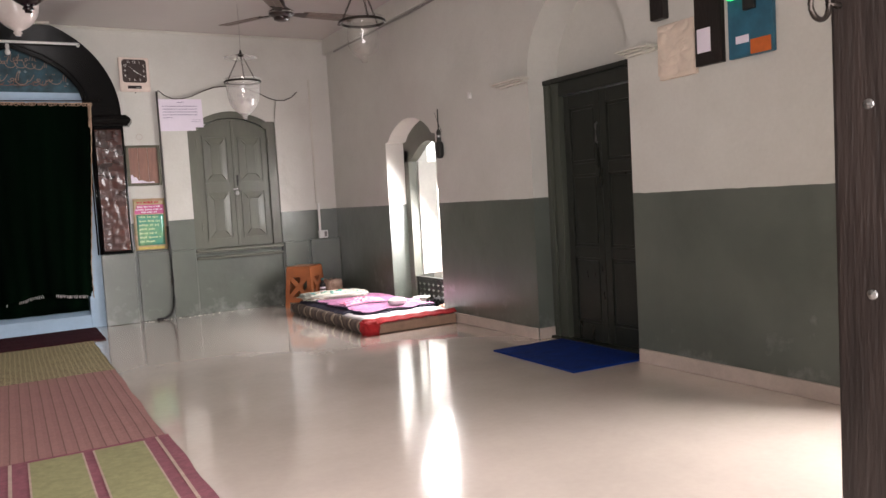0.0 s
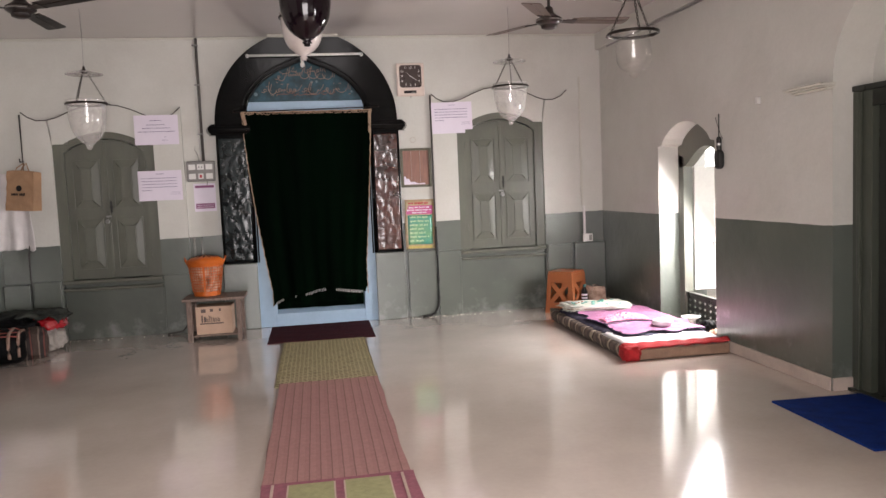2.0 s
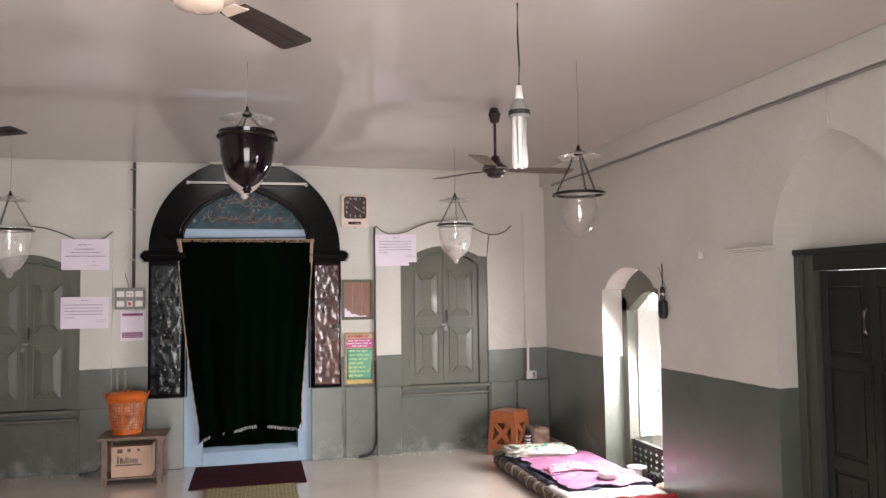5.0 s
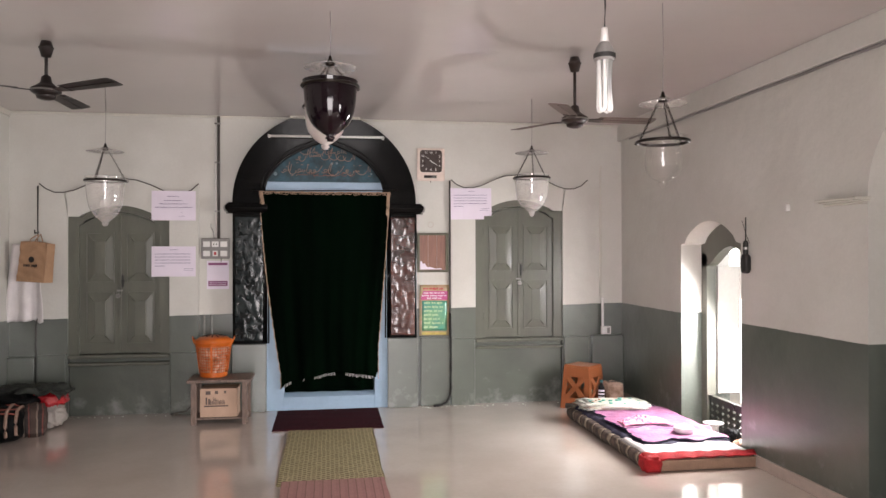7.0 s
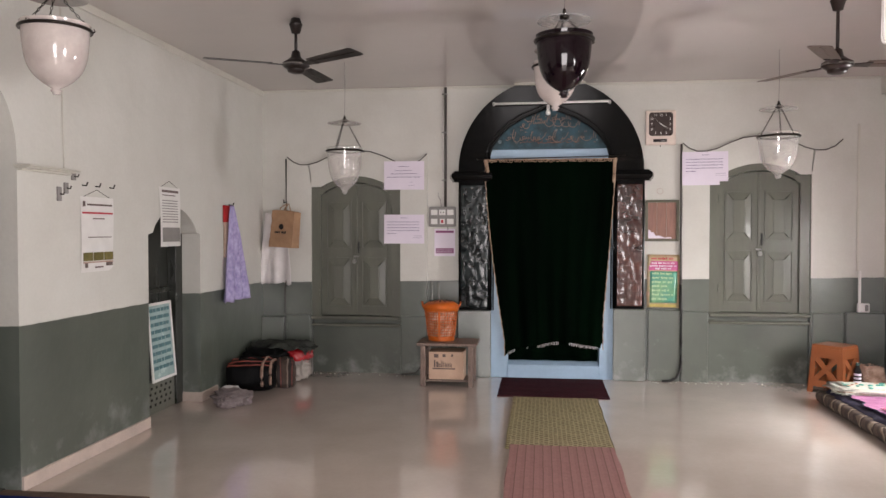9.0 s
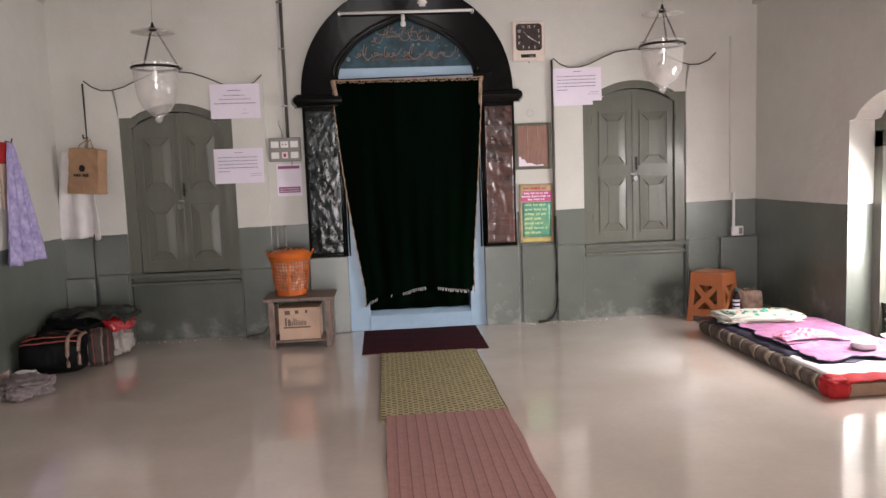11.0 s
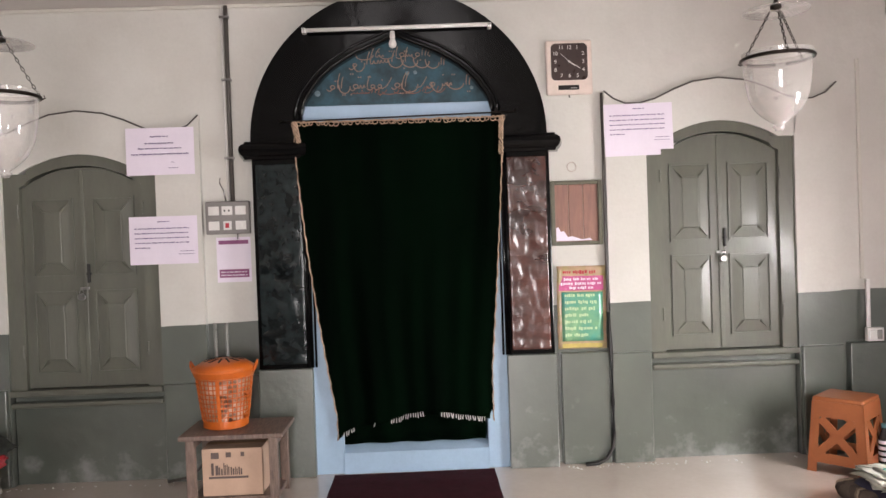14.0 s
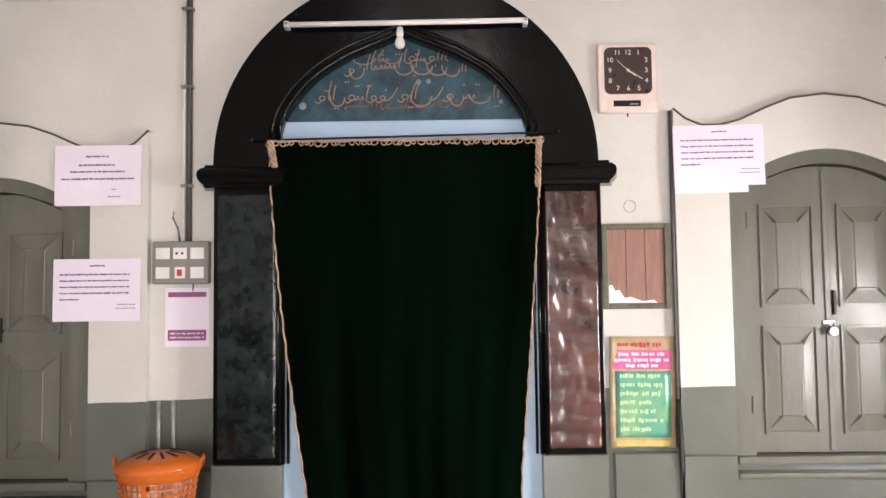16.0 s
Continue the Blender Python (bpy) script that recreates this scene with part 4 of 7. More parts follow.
part("top_fringe", bm, FRINGE, curt, "looped beige fringe along the rod")
for side, u in (("side_fringe", 0.0), ("side_fringe", 1.0)):
    bm = bmesh.new()
    pts = []
    for k in range(61):
        v = k / 60
        x, y, z = curtain_point(u, v)
        pts.append((x + (0.003 if u else -0.003) * math.sin(k * 1.9), y - 0.006, z))
    tube(bm, pts, 0.0048, 6)
    drop = 0.13 if u == 0 else 0.24
    for j in range(3):
        tube(bm, [(curtain_point(u, 0)[0] + (0.012 if u == 0 else -0.012) + (0.16 if u == 0 else -0.04) * (drop * t) + 0.011 * math.sin(9 * t * drop / 0.13 + 2.1 * j), curtain_point(u, 0)[1] - 0.022 - 0.006 * math.cos(9 * t * drop / 0.13 + 2.1 * j), 2.258 - drop * t) for t in [k / 24 for k in range(25)]], 0.0065, 6)
    for j in range(5):
        x, y, z = curtain_point(u, 0)
        tube(bm, [(x + (0.03 if u == 0 else -0.02), y - 0.02, 2.258 - drop), (x + (0.03 if u == 0 else -0.02) + rnd.uniform(-0.016, 0.016), y - 0.022, 2.22 - drop - 0.025 * rnd.random())], 0.0035, 5)
    part(side, bm, FRINGE, curt, "beige tasselled edging", True)
bm = bmesh.new()
for k in range(60):
    u = 0.04 + 0.9 * k / 59
    if noise.noise((u * 9, 3.1, 0)) < 0.02:
        continue
    x, y, z = curtain_point(u, 1.0)
    tube(bm, [(x, y - 0.004, z + 0.012), (x + 0.008 * rnd.uniform(-1, 1), y - 0.012, z - 0.01 - 0.012 * rnd.random())], 0.003, 5)
tagged(part("bottom_fringe", bm, WHITECLOTH, curt, "ragged pale fringe along the hem"), kind="stuff")
# added sheet: darkness of the gap between hem and threshold, put in as cloth
bm = bmesh.new()
sheet(bm, 60, 4, lambda u, v: (-0.16 + 0.95 * u, YF + 0.0 - 0.012 * math.sin(u * 25), 0.5 - v * 0.32), 0.004)
part("lining", bm, CURTAIN, curt, "added dark sheet for the shade of the gap below the hem", True)
rod = thing("curtain_rod", pose(0, 0, 0), "thin iron curtain rod across the portal", "rod")
part("rod", tube(bmesh.new(), [(-0.46, YF - 0.115, 2.262), (1.05, YF - 0.115, 2.285)], 0.005, 8), BRASS, rod, smooth=True)
for x, z in ((-0.45, 2.262), (1.04, 2.285)):
    part("bracket", tube(bmesh.new(), [(x, YF - 0.09, z + 0.01), (x, YF - 0.118, z + 0.012), (x, YF - 0.122, z - 0.004)], 0.006, 6), BRASS, rod, smooth=True)

tl = thing("tube_lamp", pose(0, 0, 0), "unlit white fluorescent tube fixed across the arch", "tube lamp")
part("tube", tube(bmesh.new(), [(-0.27, YF - 0.14, 2.825), (0.88, YF - 0.14, 2.832)], 0.0135, 12), TUBEGLASS, tl, smooth=True)
for x in (-0.285, 0.88):
    part("cap", tube(bmesh.new(), [(x, YF - 0.14, 2.825), (x + 0.015, YF - 0.14, 2.825)], 0.016, 12), STEEL, tl)
    part("holder", box(x - 0.004, x + 0.02, YF - 0.15, YF - 0.098, 2.81, 2.842, bevel=0.003), WHITEPLASTIC, tl)
bl = thing("small_bulb", pose(0.275, YF - 0.125, 2.78), "small white bulb in a holder at the arch tip", "bulb")
part("holder", lathe(bmesh.new(), [(0, 0.03), (0.014, 0.03), (0.018, 0.0), (0.016, -0.015), (0, -0.015)], 16), WHITEPLASTIC, bl, smooth=True)
part("bulb", lathe(bmesh.new(), [(0.012, -0.015), (0.022, -0.035), (0.026, -0.052), (0.02, -0.07), (0, -0.08)], 16), TUBEGLASS, bl, smooth=True)
part("bracket", box(-0.008, 0.008, 0.0, 0.03, 0.0, 0.02), WHITEPLASTIC, bl)


# ---- things on the far wall ----
def text_mesh(body, size, m):
    cu = bpy.data.curves.new("text", "FONT")
    cu.body, cu.size, cu.align_x, cu.align_y, cu.extrude = body, size, "CENTER", "CENTER", 0.0006
    o = bpy.data.objects.new("text", cu)
    scene.collection.objects.link(o)
    me = bpy.data.meshes.new_from_object(o.evaluated_get(bpy.context.evaluated_depsgraph_get()))
    bpy.data.objects.remove(o)
    me.materials.clear()
    me.materials.append(m)
    return me


def wall_text(name, body, size, m, x, y, z, parent):
    o = new(name, text_mesh(body, size, m))
    o.parent = parent
    o.matrix_basis = pose(x, y, z, 90, 0, 0)
    return o


clock = thing("wall_clock", pose(1.405, YF - 0.002, 2.57), "square brown dial wall clock in an ivory case", "clock")
part("case", box(-0.15, 0.15, -0.035, 0, -0.175, 0.175, bevel=0.012), CLOCKCASE, clock)
bm = bmesh.new()
d = 0.118
prism(bm, [(d - 0.03 + 0.03 * math.cos(a), d - 0.03 + 0.03 * math.sin(a)) for a in [math.pi / 2 * i / 6 for i in range(7)]] + [(-d + 0.03 - 0.03 * math.sin(a), d - 0.03 + 0.03 * math.cos(a)) for a in [math.pi / 2 * i / 6 for i in range(7)]] + [(-d + 0.03 - 0.03 * math.cos(a), -d + 0.03 - 0.03 * math.sin(a)) for a in [math.pi / 2 * i / 6 for i in range(7)]] + [(d - 0.03 + 0.03 * math.sin(a), -d + 0.03 - 0.03 * math.cos(a)) for a in [math.pi / 2 * i / 6 for i in range(7)]], -0.039, -0.034, "y")
bmesh.ops.translate(bm, vec=(0, 0, 0.035), verts=bm.verts)
part("dial", bm, CLOCKFACE, clock, "dark brown dial")
for h in range(1, 13):
    a = radians(90 - 30 * h)
    q = 0.092 / max(abs(math.cos(a)), abs(math.sin(a)), 0.82)
    wall_text("numeral", str(h), 0.034, WHITEPLASTIC, q * math.cos(a) * 0.98, -0.0405, 0.035 + q * math.sin(a) * 0.98, clock)
for ang, ln, w in ((-32, 0.082, 0.005), (137, 0.075, 0.0022), (-36, 0.045, 0.007)):
    bm = bmesh.new()
    prism(bm, [(-0.012, -w / 2), (ln, -w / 3), (ln, w / 3), (-0.012, w / 2)], -0.043, -0.0415, "y")
    part("pointer", bm, WHITEPLASTIC, clock, "thin white pointer").matrix_basis = pose(0, 0, 0.035, 0, -ang, 0)
part("hub", lathe(bmesh.new(), [(0, 0.012), (0.006, 0.012), (0.006, 0)], 12), WHITEPLASTIC, clock).matrix_basis = pose(0, -0.034, 0.035, 90, 0, 0)
part("name_plate", box(-0.075, 0.06, -0.038, -0.033, -0.145, -0.115, bevel=0.002), HOLE, clock, "dark slot below the dial")
part("name_bar", box(0.005, 0.05, -0.0395, -0.037, -0.137, -0.131), STEEL, clock)
part("hook", tube(bmesh.new(), [(0, -0.005, -0.175), (0, -0.012, -0.19)], 0.004, 6), BRASS, clock)

fr = thing("notice_frame", pose(1.425, YF - 0.002, 1.63), "shallow olive framed board with torn paper at its foot", "notice frame")
bm = bmesh.new()
fill(bm, -0.168, -0.14, -0.03, 0, -0.21, 0.21, bevel=0.004)
fill(bm, 0.14, 0.168, -0.03, 0, -0.21, 0.21, bevel=0.004)
fill(bm, -0.14, 0.14, -0.03, 0, 0.185, 0.21, bevel=0.004)
fill(bm, -0.14, 0.14, -0.03, 0, -0.21, -0.185, bevel=0.004)
part("frame", bm, mat("olive_frame_paint", (0.13, 0.125, 0.085), 0.4, 0.15, 20), fr)
for x0, x1 in ((-0.14, -0.05), (-0.048, 0.045), (0.047, 0.14)):
    part("plank", box(x0, x1, -0.012, -0.004, -0.185, 0.185, bevel=0.002), PINKWOOD, fr)
bm = bmesh.new()
prism(bm, [(-0.135, -0.18), (0.1, -0.18), (0.085, -0.165), (0.03, -0.172), (-0.03, -0.15), (-0.06, -0.155), (-0.085, -0.115), (-0.105, -0.12), (-0.12, -0.09), (-0.135, -0.095)], -0.0145, -0.012, "y")
part("torn_paper", bm, PAPER, fr, "torn scrap of white paper")
part("hook", tube(bmesh.new(), [(-0.02 + 0.03 * math.cos(a), -0.004, 0.3 + 0.03 * math.sin(a)) for a in [2 * math.pi * i / 16 for i in range(16)]], 0.0025, 6, True), CREAMTRIM, fr, smooth=True)


def lines(bm, x0, x1, z, h, seed, y=-0.004, gap=True):
    """A line of unreadable print: words of small uneven bars."""
    rnd = random.Random(seed)
    x = x0
    while x < x1 - 0.004:
        for k in range(rnd.randint(3, 8)):
            w = h * rnd.uniform(0.35, 0.85)
            if x + w > x1:
                break
            up, dn = rnd.choice((0, 0, 0.25)), rnd.choice((0, 0, 0, 0.3))
            fill(bm, x, x + w, y, y + 0.002, z - h * dn, z + h * (1 + up))
            if rnd.random() < 0.5:
                x += w * 0.25
            x += w + h * 0.16
        x += h * rnd.uniform(0.6, 1.0)
    return bm


def notice(nm, x, z, w, h, rows, label, bend=0.004, tail=True, roll=0.0, y=YF - 0.05):
    n = thing(nm, pose(x, y, z, 0, roll, 0), label, "paper notice", "printed paper notices")
    part("paper", sheet(bmesh.new(), 8, 6, lambda u, v: (w * (u - 0.5), -0.001 - bend * (0.5 + 0.5 * math.sin(5 * u + 3 * v)) * v, h * (0.5 - v)), 0.0008), PAPER, n)
    for k, (a, b, zz, th) in enumerate(rows):
        tagged(part("print_line", lines(bmesh.new(), w * (a - 0.5), w * (b - 0.5), h * (0.5 - zz), th * 0.7, 17 + k, -0.0085), INK, n), kind="stuff")
    return n


body_rows = [(0.42, 0.6, 0.12, 0.007)] + [(0.08, 0.88 if k < 4 else 0.3, 0.26 + 0.1 * k, 0.008) for k in range(5)] + [(0.74, 0.95, 0.74, 0.005), (0.72, 0.95, 0.8, 0.004)]
notice("paper_notice", 1.835, 2.17, 0.445, 0.3, body_rows, "pale sheet of print taped over the shutter surround", roll=-0.6, y=YF - 0.058)
notice("paper_notice", 1.795, 2.135, 0.36, 0.3, [], "blank lower sheet under a taped printed notice", roll=-0.6, y=YF - 0.052)
notice("paper_notice", -1.225, 2.11, 0.43, 0.3, [(0.36, 0.62, 0.2, 0.009), (0.28, 0.7, 0.34, 0.008), (0.18, 0.82, 0.45, 0.008), (0.08, 0.92, 0.57, 0.009), (0.66, 0.72, 0.74, 0.004), (0.62, 0.76, 0.86, 0.004)], "pale sheet of large print taped above the bench", y=YF - 0.058)
notice("paper_notice", -1.225, 1.545, 0.43, 0.305, body_rows, "pale sheet of print taped beside the switch box", y=YF - 0.058)
nn = thing("small_notice", pose(-0.8, YF - 0.002, 1.405), "small pale notice with magenta bands", "paper notice")
part("paper", box(-0.11, 0.11, -0.002, 0, -0.145, 0.145), PAPER, nn)
part("band", box(-0.095, 0.095, -0.0035, -0.002, 0.1, 0.125), PINKINK, nn, "magenta printed band")
part("band", box(-0.095, 0.095, -0.0035, -0.002, -0.115, -0.062), PINKINK, nn, "magenta printed band")
bm = bmesh.new()
for k in range(2):
    lines(bm, -0.085, 0.085, -0.083 - 0.02 * k, 0.006, 40 + k, -0.0048)
tagged(part("reversed_print", bm, PAPER, nn), kind="stuff")

po = thing("poster", pose(1.44, YF - 0.006, 1.015, 0, 0.6, 0), "glossy green and pink poster with curled plastic edges", "poster")
part("sheet", sheet(bmesh.new(), 10, 14, lambda u, v: (0.32 * (u - 0.5) + 0.006 * noise.noise((v * 6, u * 2, 3)) * abs(2 * u - 1), -0.004 - 0.012 * abs(2 * u - 1) ** 3 * (0.6 + 0.5 * math.sin(13 * v)) - 0.004 * math.sin(9 * v + 4 * u), 0.54 * (0.5 - v)), 0.0012), POSTEDGE, po, "peach and yellow printed margin", True)
part("field", sheet(bmesh.new(), 8, 10, lambda u, v: (0.27 * (u - 0.5) + 0.004, -0.0135 - 0.002 * math.sin(9 * v + 4 * u), 0.1 - 0.32 * v), 0.001), POSTGREEN, po, "green to teal printed field", True)
part("band", sheet(bmesh.new(), 8, 2, lambda u, v: (0.29 * (u - 0.5), -0.0135 - 0.002 * math.sin(4 * u), 0.205 - 0.095 * v), 0.001), POSTPINK, po, "pink printed heading")
part("foot", box(-0.13, 0.13, -0.015, -0.012, -0.262, -0.235), YELLOW, po, "yellow printed foot")
for k, b in enumerate((0.1, 0.1, 0.09, 0.05, 0.06, 0.1, 0.04)):
    tagged(part("print_line", lines(bmesh.new(), -0.11, b, 0.07 - 0.043 * k, 0.016, 60 + k, -0.019), PALEGREEN, po), kind="stuff")
for k, (a, b) in enumerate(((-0.115, 0.115), (-0.135, 0.135), (-0.08, 0.08))):
    tagged(part("heading_line", lines(bmesh.new(), a, b, 0.177 - 0.028 * k, 0.013, 80 + k, -0.019), PAPER, po), kind="stuff")
bm = bmesh.new()
lines(bm, -0.12, 0.1, 0.222, 0.016, 90, -0.016)
tagged(part("top_print", bm, REDINK, po), kind="stuff")

sw = thing("switch_box", pose(-0.82, YF - 0.002, 1.675), "grey six-gang switch box on the wall", "switch box")
part("body", box(-0.14, 0.14, -0.05, 0, -0.105, 0.105, bevel=0.008), GREYPLASTIC, sw)
for i in range(3):
    for j in range(2):
        w = 0.026 if (i, j) == (1, 0) else 0.034
        x, z = -0.085 + 0.085 * i, -0.05 + 0.095 * j
        plate = part("switch", box(x - w, x + w, -0.057, -0.05, z - 0.028, z + 0.028, bevel=0.003), WHITEPLASTIC, sw, "white switch plate")
        if (i, j) == (1, 0):
            part("rocker", box(x - 0.012, x + 0.012, -0.062, -0.057, z - 0.016, z + 0.016, bevel=0.002), REDINK, plate, "red rocker")
        elif (i, j) == (1, 1):
            part("rocker", box(x - 0.02, x - 0.01, -0.059, -0.057, z - 0.006, z + 0.006), CABLE, plate)
            part("rocker", box(x + 0.008, x + 0.018, -0.059, -0.057, z - 0.006, z + 0.006), CABLE, plate)
        else:
            part("rocker", box(x - 0.01, x + 0.01, -0.061, -0.057, z - 0.016, z + 0.016, bevel=0.002), WHITEPLASTIC, plate)
part("screw_wire", tube(bmesh.new(), [(0.055, -0.02, -0.105), (0.055, -0.025, -0.14)], 0.003, 6), CABLE, sw)
cd = thing("conduit", pose(0, 0, 0), "pair of grey-brown wiring pipes up the wall", "conduit")
part("pipe", tube(bmesh.new(), [(-0.79, YF - 0.018, 1.78), (-0.79, YF - 0.018, 3.03)], 0.014, 10), PIPEGREY, cd, smooth=True)
part("pipe", tube(bmesh.new(), [(-0.817, YF - 0.012, 1.78), (-0.817, YF - 0.012, 3.03)], 0.009, 8), WHITEPLASTIC, cd, smooth=True)
for x in (-0.935, -0.862):
    part("low_pipe", tube(bmesh.new(), [(x, YF - 0.016, 0.668), (x, YF - 0.016, 1.0)], 0.012, 8), mat("pale_grey_painted_pipe", (0.27, 0.27, 0.25), 0.3, 0.1, 20, coat=0.4), cd, "pale grey painted pipe", True)
for z in (2.05, 2.55, 2.95):
    part("clip", box(-0.83, -0.77, YF - 0.034, YF, z, z + 0.015, bevel=0.002), STEEL, cd)
part("loose_end", tube(bmesh.new(), [(-0.835, YF - 0.02, 1.78), (-0.845, YF - 0.02, 1.85), (-0.87, YF - 0.02, 1.9), (-0.865, YF - 0.02, 1.93)], 0.004, 6), STEEL, cd, smooth=True)

so = thing("wall_socket", pose(3.335, YF - 0.058, 0.775), "white socket box at the end of a white conduit", "socket")
part("box", box(-0.055, 0.055, -0.035, 0.002, -0.045, 0.045, bevel=0.006), WHITEPLASTIC, so)
part("plate", box(-0.04, -0.002, -0.04, -0.034, -0.03, 0.03, bevel=0.003), WHITEPLASTIC, so)
part("switch", box(0.008, 0.04, -0.042, -0.034, -0.03, 0.03, bevel=0.003), GREYPLASTIC, so)
part("conduit", box(-0.045, -0.02, -0.018, 0.0, 0.045, 0.36, bevel=0.004), WHITEPLASTIC, so)
part("conduit", box(-0.045, -0.022, 0.042, 0.058, 0.36, 1.8, bevel=0.004), WHITE, so)
wb = thing("floor_cable", pose(0, 0, 0), "black cable running down the wall to the floor", "cable")
part("cable", tube(bmesh.new(), [(1.607, YF - 0.035, z) for z in (2.4, 1.8, 1.2, 0.75)], 0.009, 8), PIPEGREY, wb, smooth=True)
part("lower_cable", tube(bmesh.new(), [(1.607, YF - 0.04, 0.98), (1.61, YF - 0.06, 0.8), (1.61, YF - 0.078, 0.72), (1.612, YF - 0.075, 0.4), (1.612, YF - 0.075, 0.2), (1.6, YF - 0.08, 0.1), (1.56, YF - 0.09, 0.04), (1.5, YF - 0.095, 0.012), (1.42, YF - 0.1, 0.01)], 0.013, 8), CABLE, wb, "thick black lower cable", True)
wb2 = thing("floor_cable", pose(0, 0, 0), "dark cable down the shutter surround by the bench", "cable")
part("cable", tube(bmesh.new(), [(-1.0, YF - 0.062, 0.62), (-1.0, YF - 0.066, 0.3), (-1.02, YF - 0.07, 0.12), (-1.1, YF - 0.08, 0.03), (-1.25, YF - 0.09, 0.01)], 0.009, 8), PIPEGREY, wb2, smooth=True)
wb3 = thing("wall_cable", pose(0, 0, 0), "dark cable down the wall by the hanging bag", "cable")
part("cable", tube(bmesh.new(), [(-2.53, YF - 0.012, 2.3), (-2.53, YF - 0.012, 1.0), (-2.53, YF - 0.065, 0.9), (-2.53, YF - 0.065, 0.02)], 0.008, 8), PIPEGREY, wb3, smooth=True)

# ---- bench with carton and basket ----
be = thing("low_bench", pose(-0.705, 8.965, 0), "small weathered wooden bench by the portal", "bench")
part("top", box(-0.295, 0.295, -0.2, 0.2, 0.4, 0.428, bevel=0.006), WOOD, be)
for x in (-0.235, 0.235):
    for y in (-0.16, 0.16):
        part("leg", box(x - 0.024, x + 0.024, y - 0.024, y + 0.024, 0, 0.4, bevel=0.004), WOOD, be)
    part("side_rail", box(x - 0.012, x + 0.012, -0.136, 0.136, 0.34, 0.398, bevel=0.003), WOOD, be)
    part("foot_rail", box(x - 0.012, x + 0.012, -0.136, 0.136, 0.03, 0.06, bevel=0.003), WOOD, be)
part("shelf", box(-0.223, 0.223, -0.15, 0.15, 0.045, 0.062, bevel=0.003), WOOD, be)
ca = thing("cardboard_carton", pose(-0.715, 8.96, 0.064), "printed brown cardboard carton on the bench shelf", "carton")
part("body", box(-0.172, 0.172, -0.13, 0.13, 0, 0.272, bevel=0.004), CARTON, ca)
bm = bmesh.new()
fill(bm, -0.135, 0.09, -0.1325, -0.13, 0.1, 0.112)
for k, (x, w, h) in enumerate(((-0.12, 0.04, 0.07), (-0.078, 0.022, 0.045), (-0.05, 0.012, 0.07), (-0.032, 0.014, 0.06), (-0.01, 0.02, 0.045), (0.015, 0.014, 0.045), (0.035, 0.02, 0.045))):
    fill(bm, x, x + w * 0.35, -0.1325, -0.13, 0.12, 0.12 + h)
    fill(bm, x + w * 0.6, x + w, -0.1325, -0.13, 0.12, 0.12 + h * 0.8)
part("print", bm, CARTONINK, ca, "large printed word drawn as bars")
for a, b, z in ((-0.12, -0.075, 0.215), (-0.035, -0.005, 0.222), (0.05, 0.07, 0.225)):
    part("printed_mark", box(a, b, -0.1325, -0.13, z, 0.25), CARTONINK, ca)
part("tape", box(-0.173, 0.173, -0.025, 0.025, 0.2715, 0.2735), KRAFT, ca)

ba = thing("plastic_basket", pose(-0.785, 9.0, 0.429), "orange lattice plastic basket with a lid, full of wrapping", "basket")
rad = lambda z: 0.128 + 0.042 * z / 0.33
bm = bmesh.new()
lathe(bm, [(0, 0), (0.12, 0), (0.13, 0.006), (0.131, 0.05), (0.126, 0.05), (0.122, 0.012), (0, 0.012)], 40)
part("base", bm, ORANGE, ba, smooth=False)
bm = bmesh.new()
lathe(bm, [(rad(0.3), 0.3), (rad(0.3) + 0.006, 0.302), (rad(0.33) + 0.012, 0.335), (rad(0.33) + 0.008, 0.345), (rad(0.33) - 0.004, 0.34), (rad(0.3) - 0.004, 0.3), (rad(0.3), 0.3)], 40)
part("rim", bm, ORANGE, ba)
for k in range(36):
    a = 2 * math.pi * k / 36
    wide = 0.011 if k % 9 == 0 else 0.0026
    bm = bmesh.new()
    fill(bm, -0.002, 0.002, -wide, wide, 0, 0.254)
    o = part("rib", bm, ORANGE, ba)
    o.matrix_basis = pose(rad(0.05) * math.cos(a), rad(0.05) * math.sin(a), 0.048, 0, 0, math.degrees(a)) @ pose(0, 0, 0, 0, 7.2, 0)
for z in [0.075 + 0.0275 * j for j in range(9)]:
    part("hoop", lathe(bmesh.new(), [(rad(z) - 0.0015, z - 0.003), (rad(z) + 0.0025, z - 0.003), (rad(z) + 0.0025, z + 0.003), (rad(z) - 0.0015, z + 0.003), (rad(z) - 0.0015, z - 0.003)], 40), ORANGE, ba)
bm = bmesh.new()
lathe(bm, [(rad(0.33) + 0.01, 0.345), (rad(0.33) + 0.012, 0.352), (0.13, 0.385), (0.06, 0.4), (0, 0.403)], 40)
lid = part("lid", bm, ORANGE, ba, "slightly domed orange lid", True)
# slots are not cut: their shade is laid on as dark strips
for a in range(0, 360, 30):
    part("slot", box(0.05, 0.12, -0.006, 0.006, 0, 0.002), HOLE, lid, "lid slot laid on as a strip of shade colour").matrix_basis = pose(0, 0, 0.4135, 0, 0, a) @ pose(0, 0, 0, 0, 10.5, 0)
for s in (-1, 1):
    bm = bmesh.new()
    tube(bm, [(s * 0.172, -0.03, 0.32), (s * 0.19, -0.025, 0.36), (s * 0.197, 0, 0.385), (s * 0.19, 0.025, 0.36), (s * 0.172, 0.03, 0.32)], 0.007, 8)
    part("handle", bm, ORANGE, ba, smooth=True)
co = thing("basket_contents", pose(-0.785, 9.0, 0.443), "crumpled pale wrapping seen through the basket", "wrapping")
bm = bmesh.new()
rings = []
